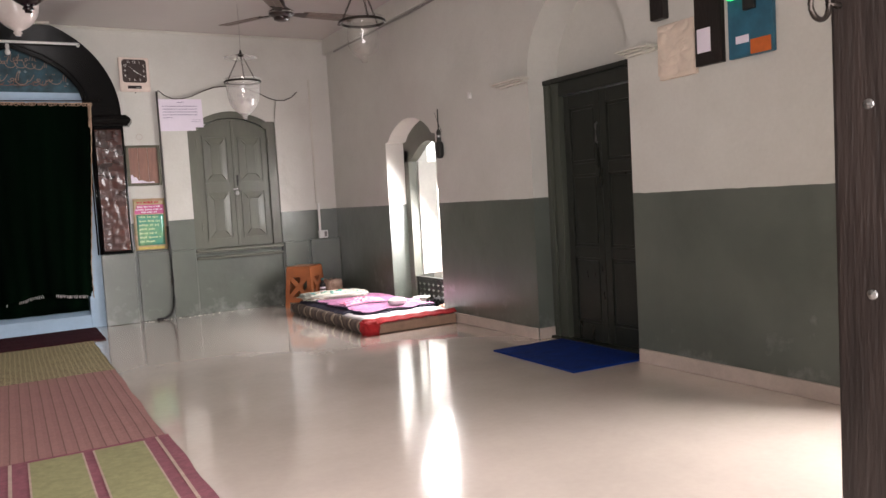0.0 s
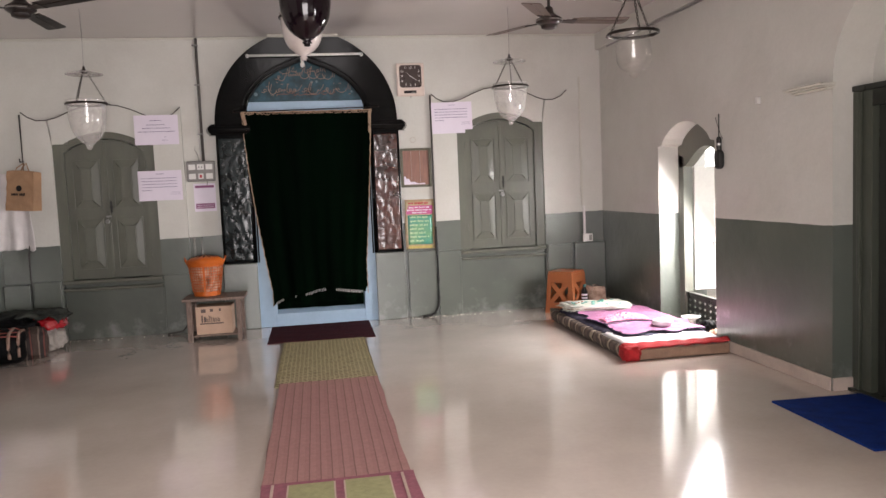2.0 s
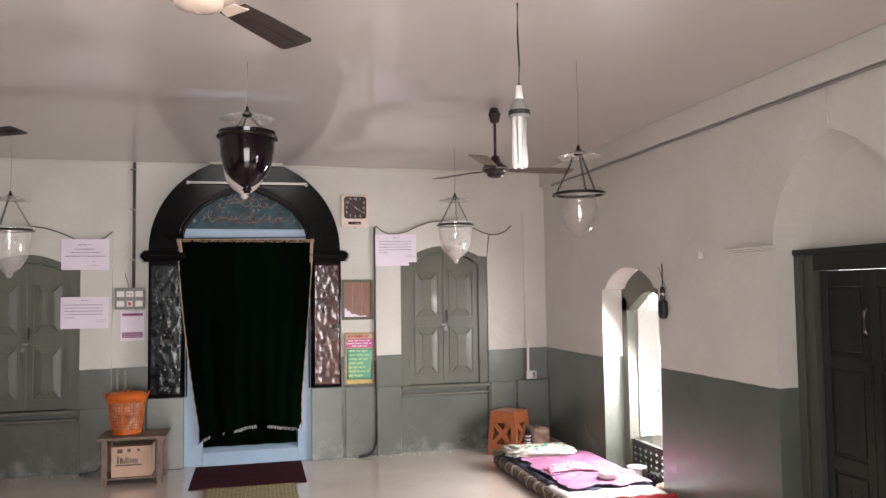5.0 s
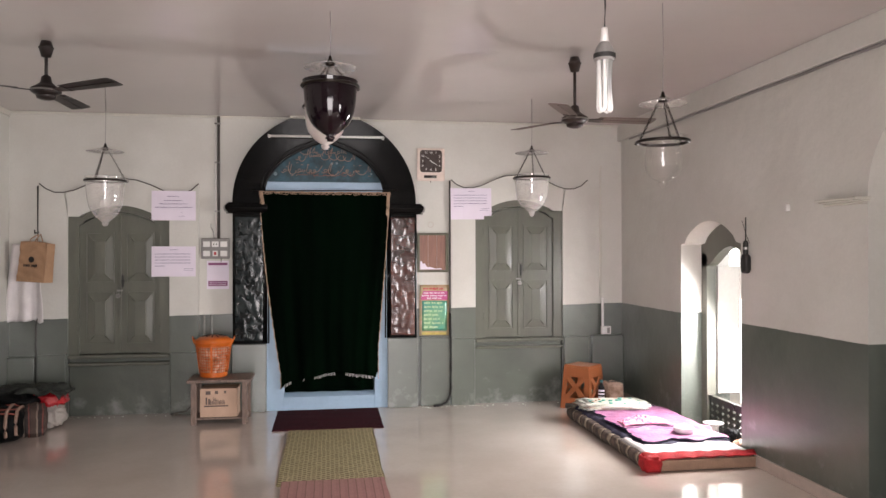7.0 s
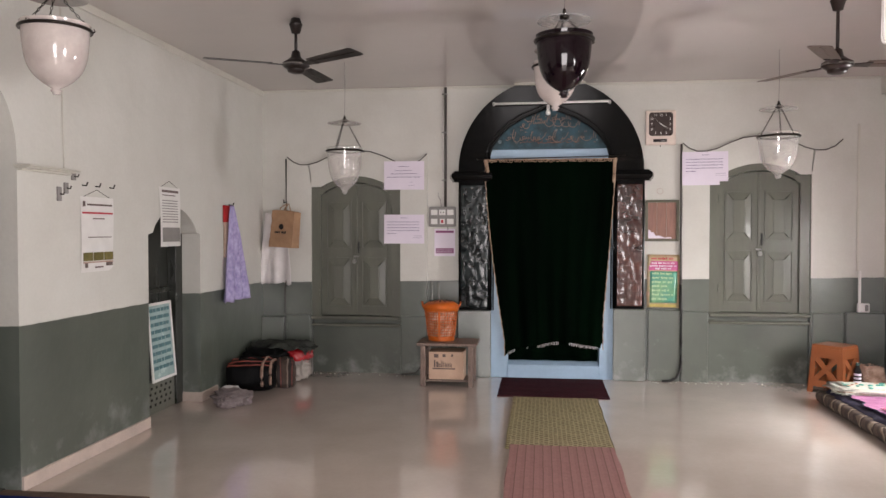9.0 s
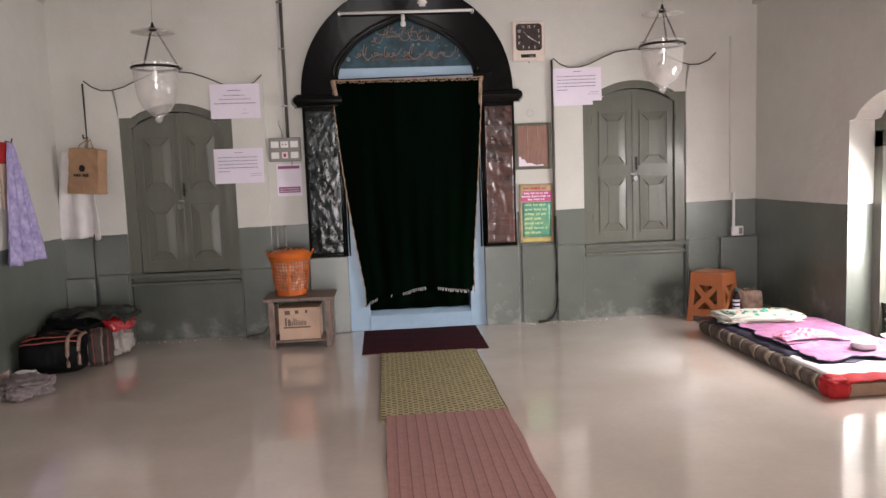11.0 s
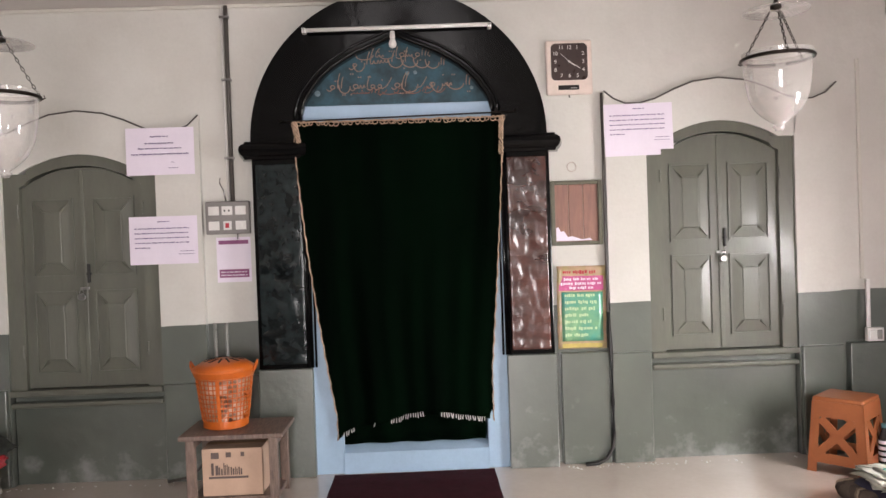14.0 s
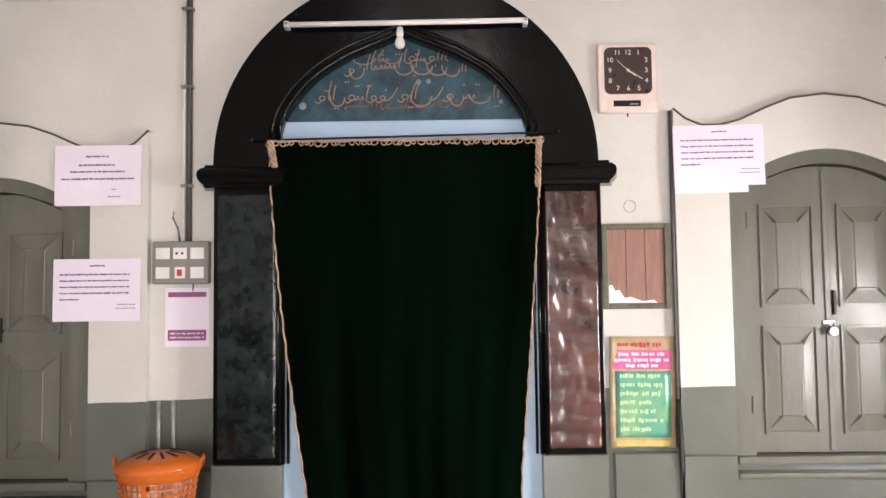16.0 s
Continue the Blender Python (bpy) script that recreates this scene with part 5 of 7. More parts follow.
for j in range(25):
    zz = 0.002 + 0.27 * j / 24
    ring = []
    for i in range(56):
        a = 2 * math.pi * i / 56
        dent = max(0.0, noise.noise((2.2 * math.cos(a), 2.2 * math.sin(a), zz * 16)) + 0.06) * 0.2 + 0.006 * abs(noise.noise((6 * math.cos(a), 6 * math.sin(a), zz * 60)))
        q = 0.118 + 0.036 * zz / 0.27 - dent
        ring.append(bm.verts.new((q * math.cos(a), q * math.sin(a), zz)))
    rings.append(ring)
for lo_, hi_ in zip(rings, rings[1:]):
    for i in range(56):
        bm.faces.new((lo_[i], lo_[(i + 1) % 56], hi_[(i + 1) % 56], hi_[i]))
bm.faces.new(rings[0][::-1])
bm.faces.new(rings[-1])
part("wrapping_paper", bm, BAGPLASTIC, co, smooth=True)

# ---- stool and wrapped goods in the corner ----
st = thing("plastic_stool", pose(2.97, 9.03, 0, 0, 0, 42), "orange-brown moulded plastic stool with crossed side openings", "stool")
bm = bmesh.new()
fill(bm, -0.145, 0.145, -0.145, 0.145, 0.425, 0.455, bevel=0.012)
part("seat", bm, BROWNPLASTIC, st)
for k in range(4):
    m4 = pose(0, 0, 0, 0, 0, 90 * k)

    def side_bar(pts, m4=m4):
        # pts: (u, z) outline in the slanted side plane
        bm = bmesh.new()
        lo = [bm.verts.new((u, -(0.145 + 0.028 * (0.43 - z) / 0.43), z)) for u, z in pts]
        hi = [bm.verts.new((u, -(0.139 + 0.028 * (0.43 - z) / 0.43), z)) for u, z in pts]
        bm.faces.new(lo)
        bm.faces.new(hi[::-1])
        n = len(pts)
        for i in range(n):
            bm.faces.new((lo[i], lo[(i + 1) % n], hi[(i + 1) % n], hi[i]))
        return bm
    hw = lambda z: 0.145 + 0.028 * (0.43 - z) / 0.43
    for s in (-1, 1):
        part("leg", side_bar([(s * hw(0), 0), (s * (hw(0) - 0.055), 0), (s * (hw(0.43) - 0.05), 0.43), (s * hw(0.43), 0.43)]), BROWNPLASTIC, st).matrix_basis = m4
    part("apron", side_bar([(-0.1, 0.335), (0.1, 0.335), (0.096, 0.43), (-0.096, 0.43)]), BROWNPLASTIC, st).matrix_basis = m4
    part("lower_rail", side_bar([(-0.13, 0.06), (0.13, 0.06), (0.125, 0.12), (-0.125, 0.12)]), BROWNPLASTIC, st).matrix_basis = m4
    for s in (-1, 1):
        part("cross_bar", side_bar([(-s * 0.13, 0.125), (-s * 0.09, 0.1), (s * 0.112, 0.31), (s * 0.075, 0.345)]), BROWNPLASTIC, st).matrix_basis = m4
part("inside", box(-0.125, 0.125, -0.125, 0.125, 0.41, 0.424), BROWNPLASTIC, st)

jar = thing("wrapped_carton", pose(3.255, 8.95, 0, 0, 0, 10), "small brown carton in crinkled shiny wrapping", "carton")
part("carton", box(-0.085, 0.085, -0.085, 0.085, 0, 0.23, bevel=0.012), CARTON, jar)
part("wrapper", lump(bmesh.new(), (0, 0, 0.135), (0.095, 0.092, 0.14), 0.1, 7, 0.3, 9, 30), mat("shiny_brown_wrapping", (0.55, 0.38, 0.3), 0.2, 0.2, 14, 1.0, 24, coat=0.7, second=(0.24, 0.14, 0.1)), jar, "crinkled shiny brown wrapping", True)
bt = thing("bottle", pose(3.125, 8.9, 0), "small dark bottle with a white label", "bottle")
part("body", lathe(bmesh.new(), [(0, 0), (0.03, 0), (0.032, 0.005), (0.032, 0.22), (0.014, 0.27), (0.014, 0.28), (0, 0.28)], 20), HOLE, bt, smooth=True)
for k in range(5):
    part("label", lathe(bmesh.new(), [(0.0325, 0.05 + 0.034 * k), (0.0333, 0.053 + 0.034 * k), (0.0333, 0.067 + 0.034 * k), (0.0325, 0.07 + 0.034 * k)], 20), PAPER, bt, "white printed band", True)
part("cap", lathe(bmesh.new(), [(0.016, 0.28), (0.016, 0.305), (0, 0.305)], 16), TEALPRINT, bt)


# ---- bed on the floor ----
def mattress_point(x0, x1, y0, y1, z, seed, edge=0.03, amp=0.012):
    def f(u, v):
        e = min(u, 1 - u, v, 1 - v)
        h = z - edge * max(0, 1 - e / 0.04) ** 2
        p = Vector((x0 + (x1 - x0) * u, y0 + (y1 - y0) * v, h))
        p.z += amp * noise.noise((p.x * 5, p.y * 5, seed))
        return p
    return f


bed = thing("floor_mattress", pose(0, 0, 0), "thin striped mattress lying on the floor under the window", "mattress")
bm = bmesh.new()
n1, n2 = 20, 40
outline = []
rows = []
for j, (ins, z) in enumerate(((0.02, 0.0), (0.0, 0.015), (-0.012, 0.05), (-0.008, 0.085), (0.012, 0.108))):
    ring = []
    for i in range(2 * (n1 + n2)):
        if i < n1:
            u, v = i / n1, 0
        elif i < n1 + n2:
            u, v = 1, (i - n1) / n2
        elif i < 2 * n1 + n2:
            u, v = 1 - (i - n1 - n2) / n1, 1
        else:
            u, v = 0, 1 - (i - 2 * n1 - n2) / n2
        x = 2.65 + ins + (0.86 - 2 * ins) * u
        y = 6.7 + ins + (1.86 - 2 * ins) * v
        w = 0.012 * noise.noise((x * 6, y * 6, z * 12))
        ring.append(bm.verts.new((x + w, y + w, z)))
    rows.append(ring)
for a, b in zip(rows, rows[1:]):
    m = len(a)
    for i in range(m):
        bm.faces.new((a[i], a[(i + 1) % m], b[(i + 1) % m], b[i]))
bm.faces.new(rows[-1])
bm.faces.new(rows[0][::-1])
part("ticking", bm, MATTRESS, bed, "brown and cream striped ticking", True)
part("end_board", box(2.72, 3.52, 6.675, 6.7, 0.004, 0.085, bevel=0.006), TANBOARD, bed, "tan edge of the folded end")
rb = thing("red_cover", pose(0, 0, 0), "red cloth edge folded over the mattress corner", "cloth")
part("cloth", sheet(bmesh.new(), 40, 8, lambda u, v: (2.64 + 0.88 * u, 6.668 + 0.07 * v * (1.2 - 0.6 * u) + 0.004 * math.sin(30 * u), 0.108 - (0.008 + 0.085 * math.exp(-14 * u)) * (1 - v) ** 2 + 0.022 * v + 0.004 * math.sin(u * 40)), 0.006), REDCLOTH, rb, smooth=True)
part("corner", lump(bmesh.new(), (2.7, 6.73, 0.055), (0.075, 0.085, 0.062), 0.2, 3, 0.6, 6, 18), REDCLOTH, rb, smooth=True)
ws_ = thing("white_sheet", pose(0, 0, 0), "white cotton sheet under the pink bedsheet", "sheet")
part("cloth", sheet(bmesh.new(), 24, 16, lambda u, v: mattress_point(2.67, 3.5, 6.74, 7.25, 0.128, 2.0, 0.016)(u, v), 0.006), WHITECLOTH, ws_, smooth=True)
nv = thing("navy_blanket", pose(0, 0, 0), "dark navy cloth showing round the pink sheet", "blanket")
part("cloth", sheet(bmesh.new(), 40, 70, lambda u, v: Vector((2.685 + 0.8 * u + 0.03 * noise.noise((v * 14, 0, 3)) * (1 - u), 6.98 + 1.5 * v + 0.05 * noise.noise((u * 7, 2, 4)) * (1 - v), 0.13 - 0.035 * max(0, 1 - u / 0.07) ** 2 + 0.01 * abs(noise.noise((u * 8, v * 14, 5))))), 0.005), NAVY, nv, smooth=True)


def pink_point(u, v):
    """Two lengths of sheet, the nearer one tucked under a fold that lies across the bed."""
    x = 2.755 + 0.735 * u + (0.06 * noise.noise((v * 6, 1, 3)) + 0.022 * noise.noise((v * 22, 5, 3))) * (1 - u)
    y = 7.0 + 1.25 * v + 0.07 * noise.noise((u * 4, 4, 1)) * (1 - v)
    z = 0.146 + 0.012 * noise.noise((u * 4, v * 7, 1)) + 0.013 * abs(noise.noise((u * 7 + v * 5, v * 13, 2))) + 0.006 * abs(noise.noise((u * 19, v * 31, 7)))
    fold = v - 0.3 - 0.05 * math.sin(4 * u)
    z += 0.02 * math.exp(-(fold / 0.03) ** 2) - 0.012 * math.exp(-((fold + 0.05) / 0.02) ** 2)
    return Vector((x, y, z))


pk = thing("pink_bedsheet", pose(0, 0, 0), "creased pink bedsheet spread over the mattress", "sheet")
part("cloth", sheet(bmesh.new(), 80, 130, pink_point, 0.004), PINKSHEET, pk, smooth=True)
for edge in ([pink_point(0.0, k / 90) for k in range(91)], [pink_point(k / 60, 0.0) for k in range(61)], [pink_point(k / 60, 0.29 + 0.05 * math.sin(4 * k / 60)) for k in range(48)]):
    part("hem", tube(bmesh.new(), [p + Vector((0, 0, 0.001)) for p in edge], 0.0045, 6), NAVY, pk, "dark hem of the pink sheet", True)
pl = thing("pillow", pose(3.0, 8.28, 0.155, 0, 0, -4), "flat white pillow with mint floral print", "pillow")
part("pillow", lump(bmesh.new(), (0, 0, 0.028), (0.31, 0.17, 0.03), 0.24, 5, 0.36, 12, 30), PILLOW, pl, smooth=True)
part("piping", tube(bmesh.new(), [(0.3 * math.copysign(abs(math.cos(a)) ** 0.4, math.cos(a)), 0.165 * math.copysign(abs(math.sin(a)) ** 0.4, math.sin(a)), 0.02 + 0.004 * math.sin(5 * a)) for a in [2 * math.pi * k / 60 for k in range(60)]], 0.005, 6, True), TANBOARD, pl, "brown edge piping", True)
rnd = random.Random(19)
for k in range(26):
    x, y, q = rnd.uniform(-0.27, 0.27), rnd.uniform(-0.14, 0.14), rnd.uniform(0.014, 0.03)
    part("flower", lathe(bmesh.new(), [(0, 0.003), (q * 0.7, 0.002), (q, -0.012)], 7), rnd.choice((MINT, MINT, PEACH)), pl).matrix_basis = pose(x, y, 0.0655 - 0.02 * (x / 0.31) ** 4 - 0.02 * (y / 0.17) ** 4, 0, 0, rnd.uniform(0, 50))
ck = thing("checked_cloth", pose(3.0, 7.55, 0.155), "crumpled red and white checked cloth on the bed", "cloth")
part("cloth", sheet(bmesh.new(), 80, 40, lambda u, v: Vector((-0.2 + 0.42 * u + 0.02 * noise.noise((u * 4, v * 3, 9)), -0.09 + 0.2 * v + 0.05 * math.sin(3 * u), 0.008 + (0.022 * abs(math.sin(9 * u + 5 * v + 3 * noise.noise((u * 3, v * 3, 1)))) + 0.02 * abs(math.sin(17 * u - 8 * v + 4 * noise.noise((u * 4, v * 4, 3))))) * (math.sin(math.pi * u) * math.sin(math.pi * v)) ** 0.5 + 0.02 * math.sin(math.pi * u) * math.sin(math.pi * v))), 0.003), PINKCLOTH, ck, smooth=True)
cp = thing("knitted_cap", pose(3.2, 7.2, 0.152), "soft white cap lying on the bed", "cap")
part("cap", lump(bmesh.new(), (0, 0, 0.03), (0.085, 0.07, 0.035), 0.12, 3, 0.85, 4, 16), WHITECLOTH, cp, smooth=True)
bo_ = thing("plate", pose(3.62, 7.5, 0.0), "pale plate standing in the window bay", "plate")
part("plate", lathe(bmesh.new(), [(0, 0.13), (0.05, 0.13), (0.085, 0.15), (0.088, 0.155), (0.05, 0.137), (0, 0.137)], 24), WHITEPLASTIC, bo_, smooth=True)
part("stand", lathe(bmesh.new(), [(0.045, 0.0), (0.04, 0.13)], 16), WHITEPLASTIC, bo_)
pb_ = thing("plastic_bag", pose(3.6, 7.16, 0.0), "crumpled black and clear plastic bag by the window", "bag")
part("bag", lump(bmesh.new(), (0, 0, 0.085), (0.06, 0.09, 0.09), 0.25, 4, 0.8, 14, 16), BAGBLACK, pb_, smooth=True)
part("wrapper", lump(bmesh.new(), (-0.02, -0.16, 0.06), (0.05, 0.07, 0.062), 0.3, 5, 0.8, 15, 16), BAGPLASTIC, pb_, "pale crinkled wrapper", True)


# ---- floor mats ----
def floor_mat(nm, x0, x1, y0, y1, m_, label, h=0.008, z=0.0, cat="mat", skew=0.0, wave=0.004):
    o = thing(nm, pose(0, 0, 0), label, cat, "mats on the floor")
    bm = bmesh.new()
    sheet(bm, 10, 40, lambda u, v: (x0 + (x1 - x0) * u + skew * v + wave * math.sin(v * 17 + u), y0 + (y1 - y0) * v + 0.003 * math.sin(9 * u), z + h + 0.001 * math.sin(v * 23 + 4 * u)), 1 * h)
    part("mat_body", bm, m_, o)
    return o


floor_mat("door_mat", -0.19, 0.83, 8.42, 9.29, MAROON, "maroon pile doormat before the portal", 0.013, wave=0.001)
straw = floor_mat("straw_mat", -0.035, 0.72, 6.75, 8.44, STRAW, "yellow-green plaited straw runner mat", 0.005)
for x in (-0.037, 0.722):
    part("binding", tube(bmesh.new(), [(x + 0.003 * math.sin(k), 6.76 + 1.66 * k / 20, 0.005) for k in range(21)], 0.0026, 6), OLIVE, straw, "dark edge binding")
floor_mat("ribbed_mat", -0.005, 0.725, 4.84, 6.84, PINKMAT, "dusty pink ribbed runner mat", 0.006, 0.003)
pm_ = floor_mat("patched_mat", 0.0, 0.745, 3.2, 4.86, MATROSE, "rose mat with pale green patches and lines", 0.006, 0.005)
for k in range(1):
    y1 = 4.815
    for x0, x1 in ((0.13, 0.345), (0.4, 0.615)):
        part("patch", box(x0, x1, y1 - 1.3, y1, 0.0125, 0.0145), MATGREEN, pm_, "pale green patch")
        for a in (x0 - 0.008, x1):
            part("line", box(a, a + 0.008, y1 - 1.3, y1, 0.0125, 0.014), MATPALE, pm_)
for x in (0.045, 0.675):
    part("line", box(x, x + 0.014, 3.22, 4.84, 0.0125, 0.014), MATPALE, pm_, "pale line")
bmat = thing("door_mat", pose(0, 0, 0), "bright blue pile mat before the side door", "mat", "mats on the floor")
bm = bmesh.new()
prism(bm, [(3.035, 4.49), (3.55, 4.47), (3.72, 4.47), (3.72, 5.37), (3.05, 5.39)], 0.0, 0.013, "z", 0.004)
part("mat_body", bm, BLUEMAT, bmat)
bmat2 = thing("door_mat", pose(0, 0, 0), "brown and blue mat before the west door", "mat", "mats on the floor")
part("mat_body", box(-2.95, -2.0, 4.5, 5.5, 0, 0.012, bevel=0.004), mat("brown_pile", (0.16, 0.1, 0.07), 0.95, 0.2, 14, 0.8, 260), bmat2)
part("patch", box(-2.9, -2.28, 4.7, 5.4, 0.012, 0.015), BLUEMAT, bmat2, "blue field of the mat")


# ---- hanging lanterns ----
def lantern(nm, x, y, rim, bottom, r, disc, glass, label, globe=0.0, knob=None):
    """A bell-glass lantern on three chains under a smoke disc, hung from the ceiling."""
    o = thing(nm, pose(x, y, 0), label, "lantern", "hanging lanterns")
    h = rim - bottom
    prof = [(r * (0.98 if globe else 1.02), rim + 0.03), (r * (0.72 if globe else 0.985), rim + 0.004)]
    for k in range(1, 15):
        t = k / 14
        if globe:
            rr = r * 0.76 * math.sqrt(max(0.01, 1 - (abs(t - 0.5) / 0.5) ** 2.4)) if t > 0.5 else r * (0.6 + 0.16 * math.sin(math.pi / 2 * t / 0.5))
        else:
            rr = r * (0.985 - 0.1 * t - 0.1 * t * t - 0.68 * t ** 5.0)
        prof.append((max(rr, 0.02), rim - (h - 0.03) * t))
    prof += [(0.028, bottom + 0.022), (0.03, bottom + 0.016), (0.018, bottom + 0.01), (0.02, bottom), (0, bottom)]
    part("bowl", lathe(bmesh.new(), prof, 40), glass, o, smooth=True)
    part("rim", tube(bmesh.new(), [(r * 1.03 * math.cos(a), r * 1.03 * math.sin(a), rim) for a in [2 * math.pi * k / 40 for k in range(40)]], 0.0095, 8, True), BRASS, o, "blackened metal rim band", True)
    top = disc + 0.06
    for k in range(3):
        a = radians(20 + 120 * k)
        p0, p1 = Vector((r * 1.03 * math.cos(a), r * 1.03 * math.sin(a), rim)), Vector((0.03 * math.cos(a), 0.03 * math.sin(a), disc - 0.005))
        ch = bmesh.new()
        n = max(6, int((p1 - p0).length / 0.022))
        for i in range(n):
            q = p0.lerp(p1, (i + 0.5) / n)
            d = (p1 - p0).normalized()
            s = d.cross(Vector((0, 0, 1))).normalized() if i % 2 else d.cross(d.cross(Vector((0, 0, 1)))).normalized()
            tube(ch, [q + d * 0.014 * math.cos(b) + s * 0.006 * math.sin(b) for b in [2 * math.pi * j / 8 for j in range(8)]], 0.0022, 5, True)
        part("chain", ch, BRASS, o, "blackened chain")
        part("hook", tube(bmesh.new(), [p0 + Vector((0.014 * math.cos(a), 0.014 * math.sin(a), 0.012)), p0 + Vector((0.02 * math.cos(a), 0.02 * math.sin(a), 0)), p0 + Vector((0.006 * math.cos(a), 0.006 * math.sin(a), -0.008))], 0.004, 6), BRASS, o)
    part("smoke_disc", lathe(bmesh.new(), [(0.02, disc + 0.03), (0.05, disc + 0.02), (r * 0.95, disc - 0.004), (r * 0.96, disc - 0.008), (0.05, disc + 0.014), (0.02, disc + 0.024)], 36), MILK if glass is MILK else BELLGLASS, o, "flared glass smoke disc", True)
    part("finial", lathe(bmesh.new(), [(0, top + 0.01), (0.008, top), (0.012, disc + 0.04), (0.028, disc + 0.022), (0.026, disc + 0.005), (0, disc)], 16), BRASS, o, smooth=True)
    part("wire", tube(bmesh.new(), [(0, 0, top), (0.004, 0, (top + ZC) / 2), (0, 0, ZC + 0.003)], 0.0025, 6), STEEL, o)
    if knob:
        part("lamp_holder", lathe(bmesh.new(), [(0, rim + 0.02), (0.016, rim + 0.02), (0.018, rim - 0.03), (0.014, rim - 0.06), (0.01, rim - 0.14), (0, rim - 0.15)], 16), WHITEPLASTIC, o, "white lamp inside the glass", True)
    return o


lantern("hanging_lantern", -1.55, 8.14, 2.245, 1.86, 0.158, 2.5, BELLGLASS, "clear bell-glass lantern with a brass rim by the left shutters".replace("left ", ""))
lantern("hanging_lantern", 2.175, 8.13, 2.315, 1.965, 0.16, 2.55, BELLGLASS, "clear bell-glass lantern hanging before the padlocked shutters")
lantern("hanging_lantern", 2.195, 5.4, 2.255, 2.0, 0.138, 2.475, CLEAR, "round clear glass lantern on three chains", globe=0.1)
lantern("hanging_lantern", -2.41, 5.3, 2.62, 2.27, 0.175, 2.8, MILK, "milky white bell-glass lantern by the wall")
lantern("hanging_lantern", 0.335, 5.81, 2.6, 2.28, 0.158, 2.715, WINE, "dark wine-coloured glass lantern on the room's middle line")
lantern("hanging_lantern", 0.305, 6.88, 2.68, 2.375, 0.155, 2.8, MILK, "milky glass lantern behind the dark one")

cf = thing("cfl_lamp", pose(1.565, 4.64, 0), "large unlit white compact fluorescent lamp on a cord", "lamp")
part("cord", tube(bmesh.new(), [(0, 0, 2.64), (0.004, 0, 2.75), (-0.002, 0, 2.9), (0, 0, ZC + 0.003)], 0.004, 6), CABLE, cf, smooth=True)
part("holder", lathe(bmesh.new(), [(0, 2.65), (0.014, 2.65), (0.018, 2.6), (0.02, 2.585)], 18), WHITEPLASTIC, cf, smooth=True)
part("housing", lathe(bmesh.new(), [(0.018, 2.588), (0.032, 2.57), (0.044, 2.545), (0.048, 2.52), (0.048, 2.5), (0, 2.5)], 24), GREYPLASTIC, cf, smooth=True)
part("band", lathe(bmesh.new(), [(0.049, 2.532), (0.0505, 2.53), (0.0505, 2.512), (0.049, 2.51)], 24), CABLE, cf, "black band")
for k in range(4):
    a = radians(45 + 90 * k)
    x, y = 0.024 * math.cos(a), 0.024 * math.sin(a)
    tx, ty = -math.sin(a) * 0.012, math.cos(a) * 0.012
    part("tube", tube(bmesh.new(), [(x + tx, y + ty, 2.5), (x + tx, y + ty, 2.29), (x + tx * 0.7, y + ty * 0.7, 2.277), (x, y, 2.272), (x - tx * 0.7, y - ty * 0.7, 2.277), (x - tx, y - ty, 2.29), (x - tx, y - ty, 2.5)], 0.0105, 10), TUBEGLASS, cf, smooth=True)


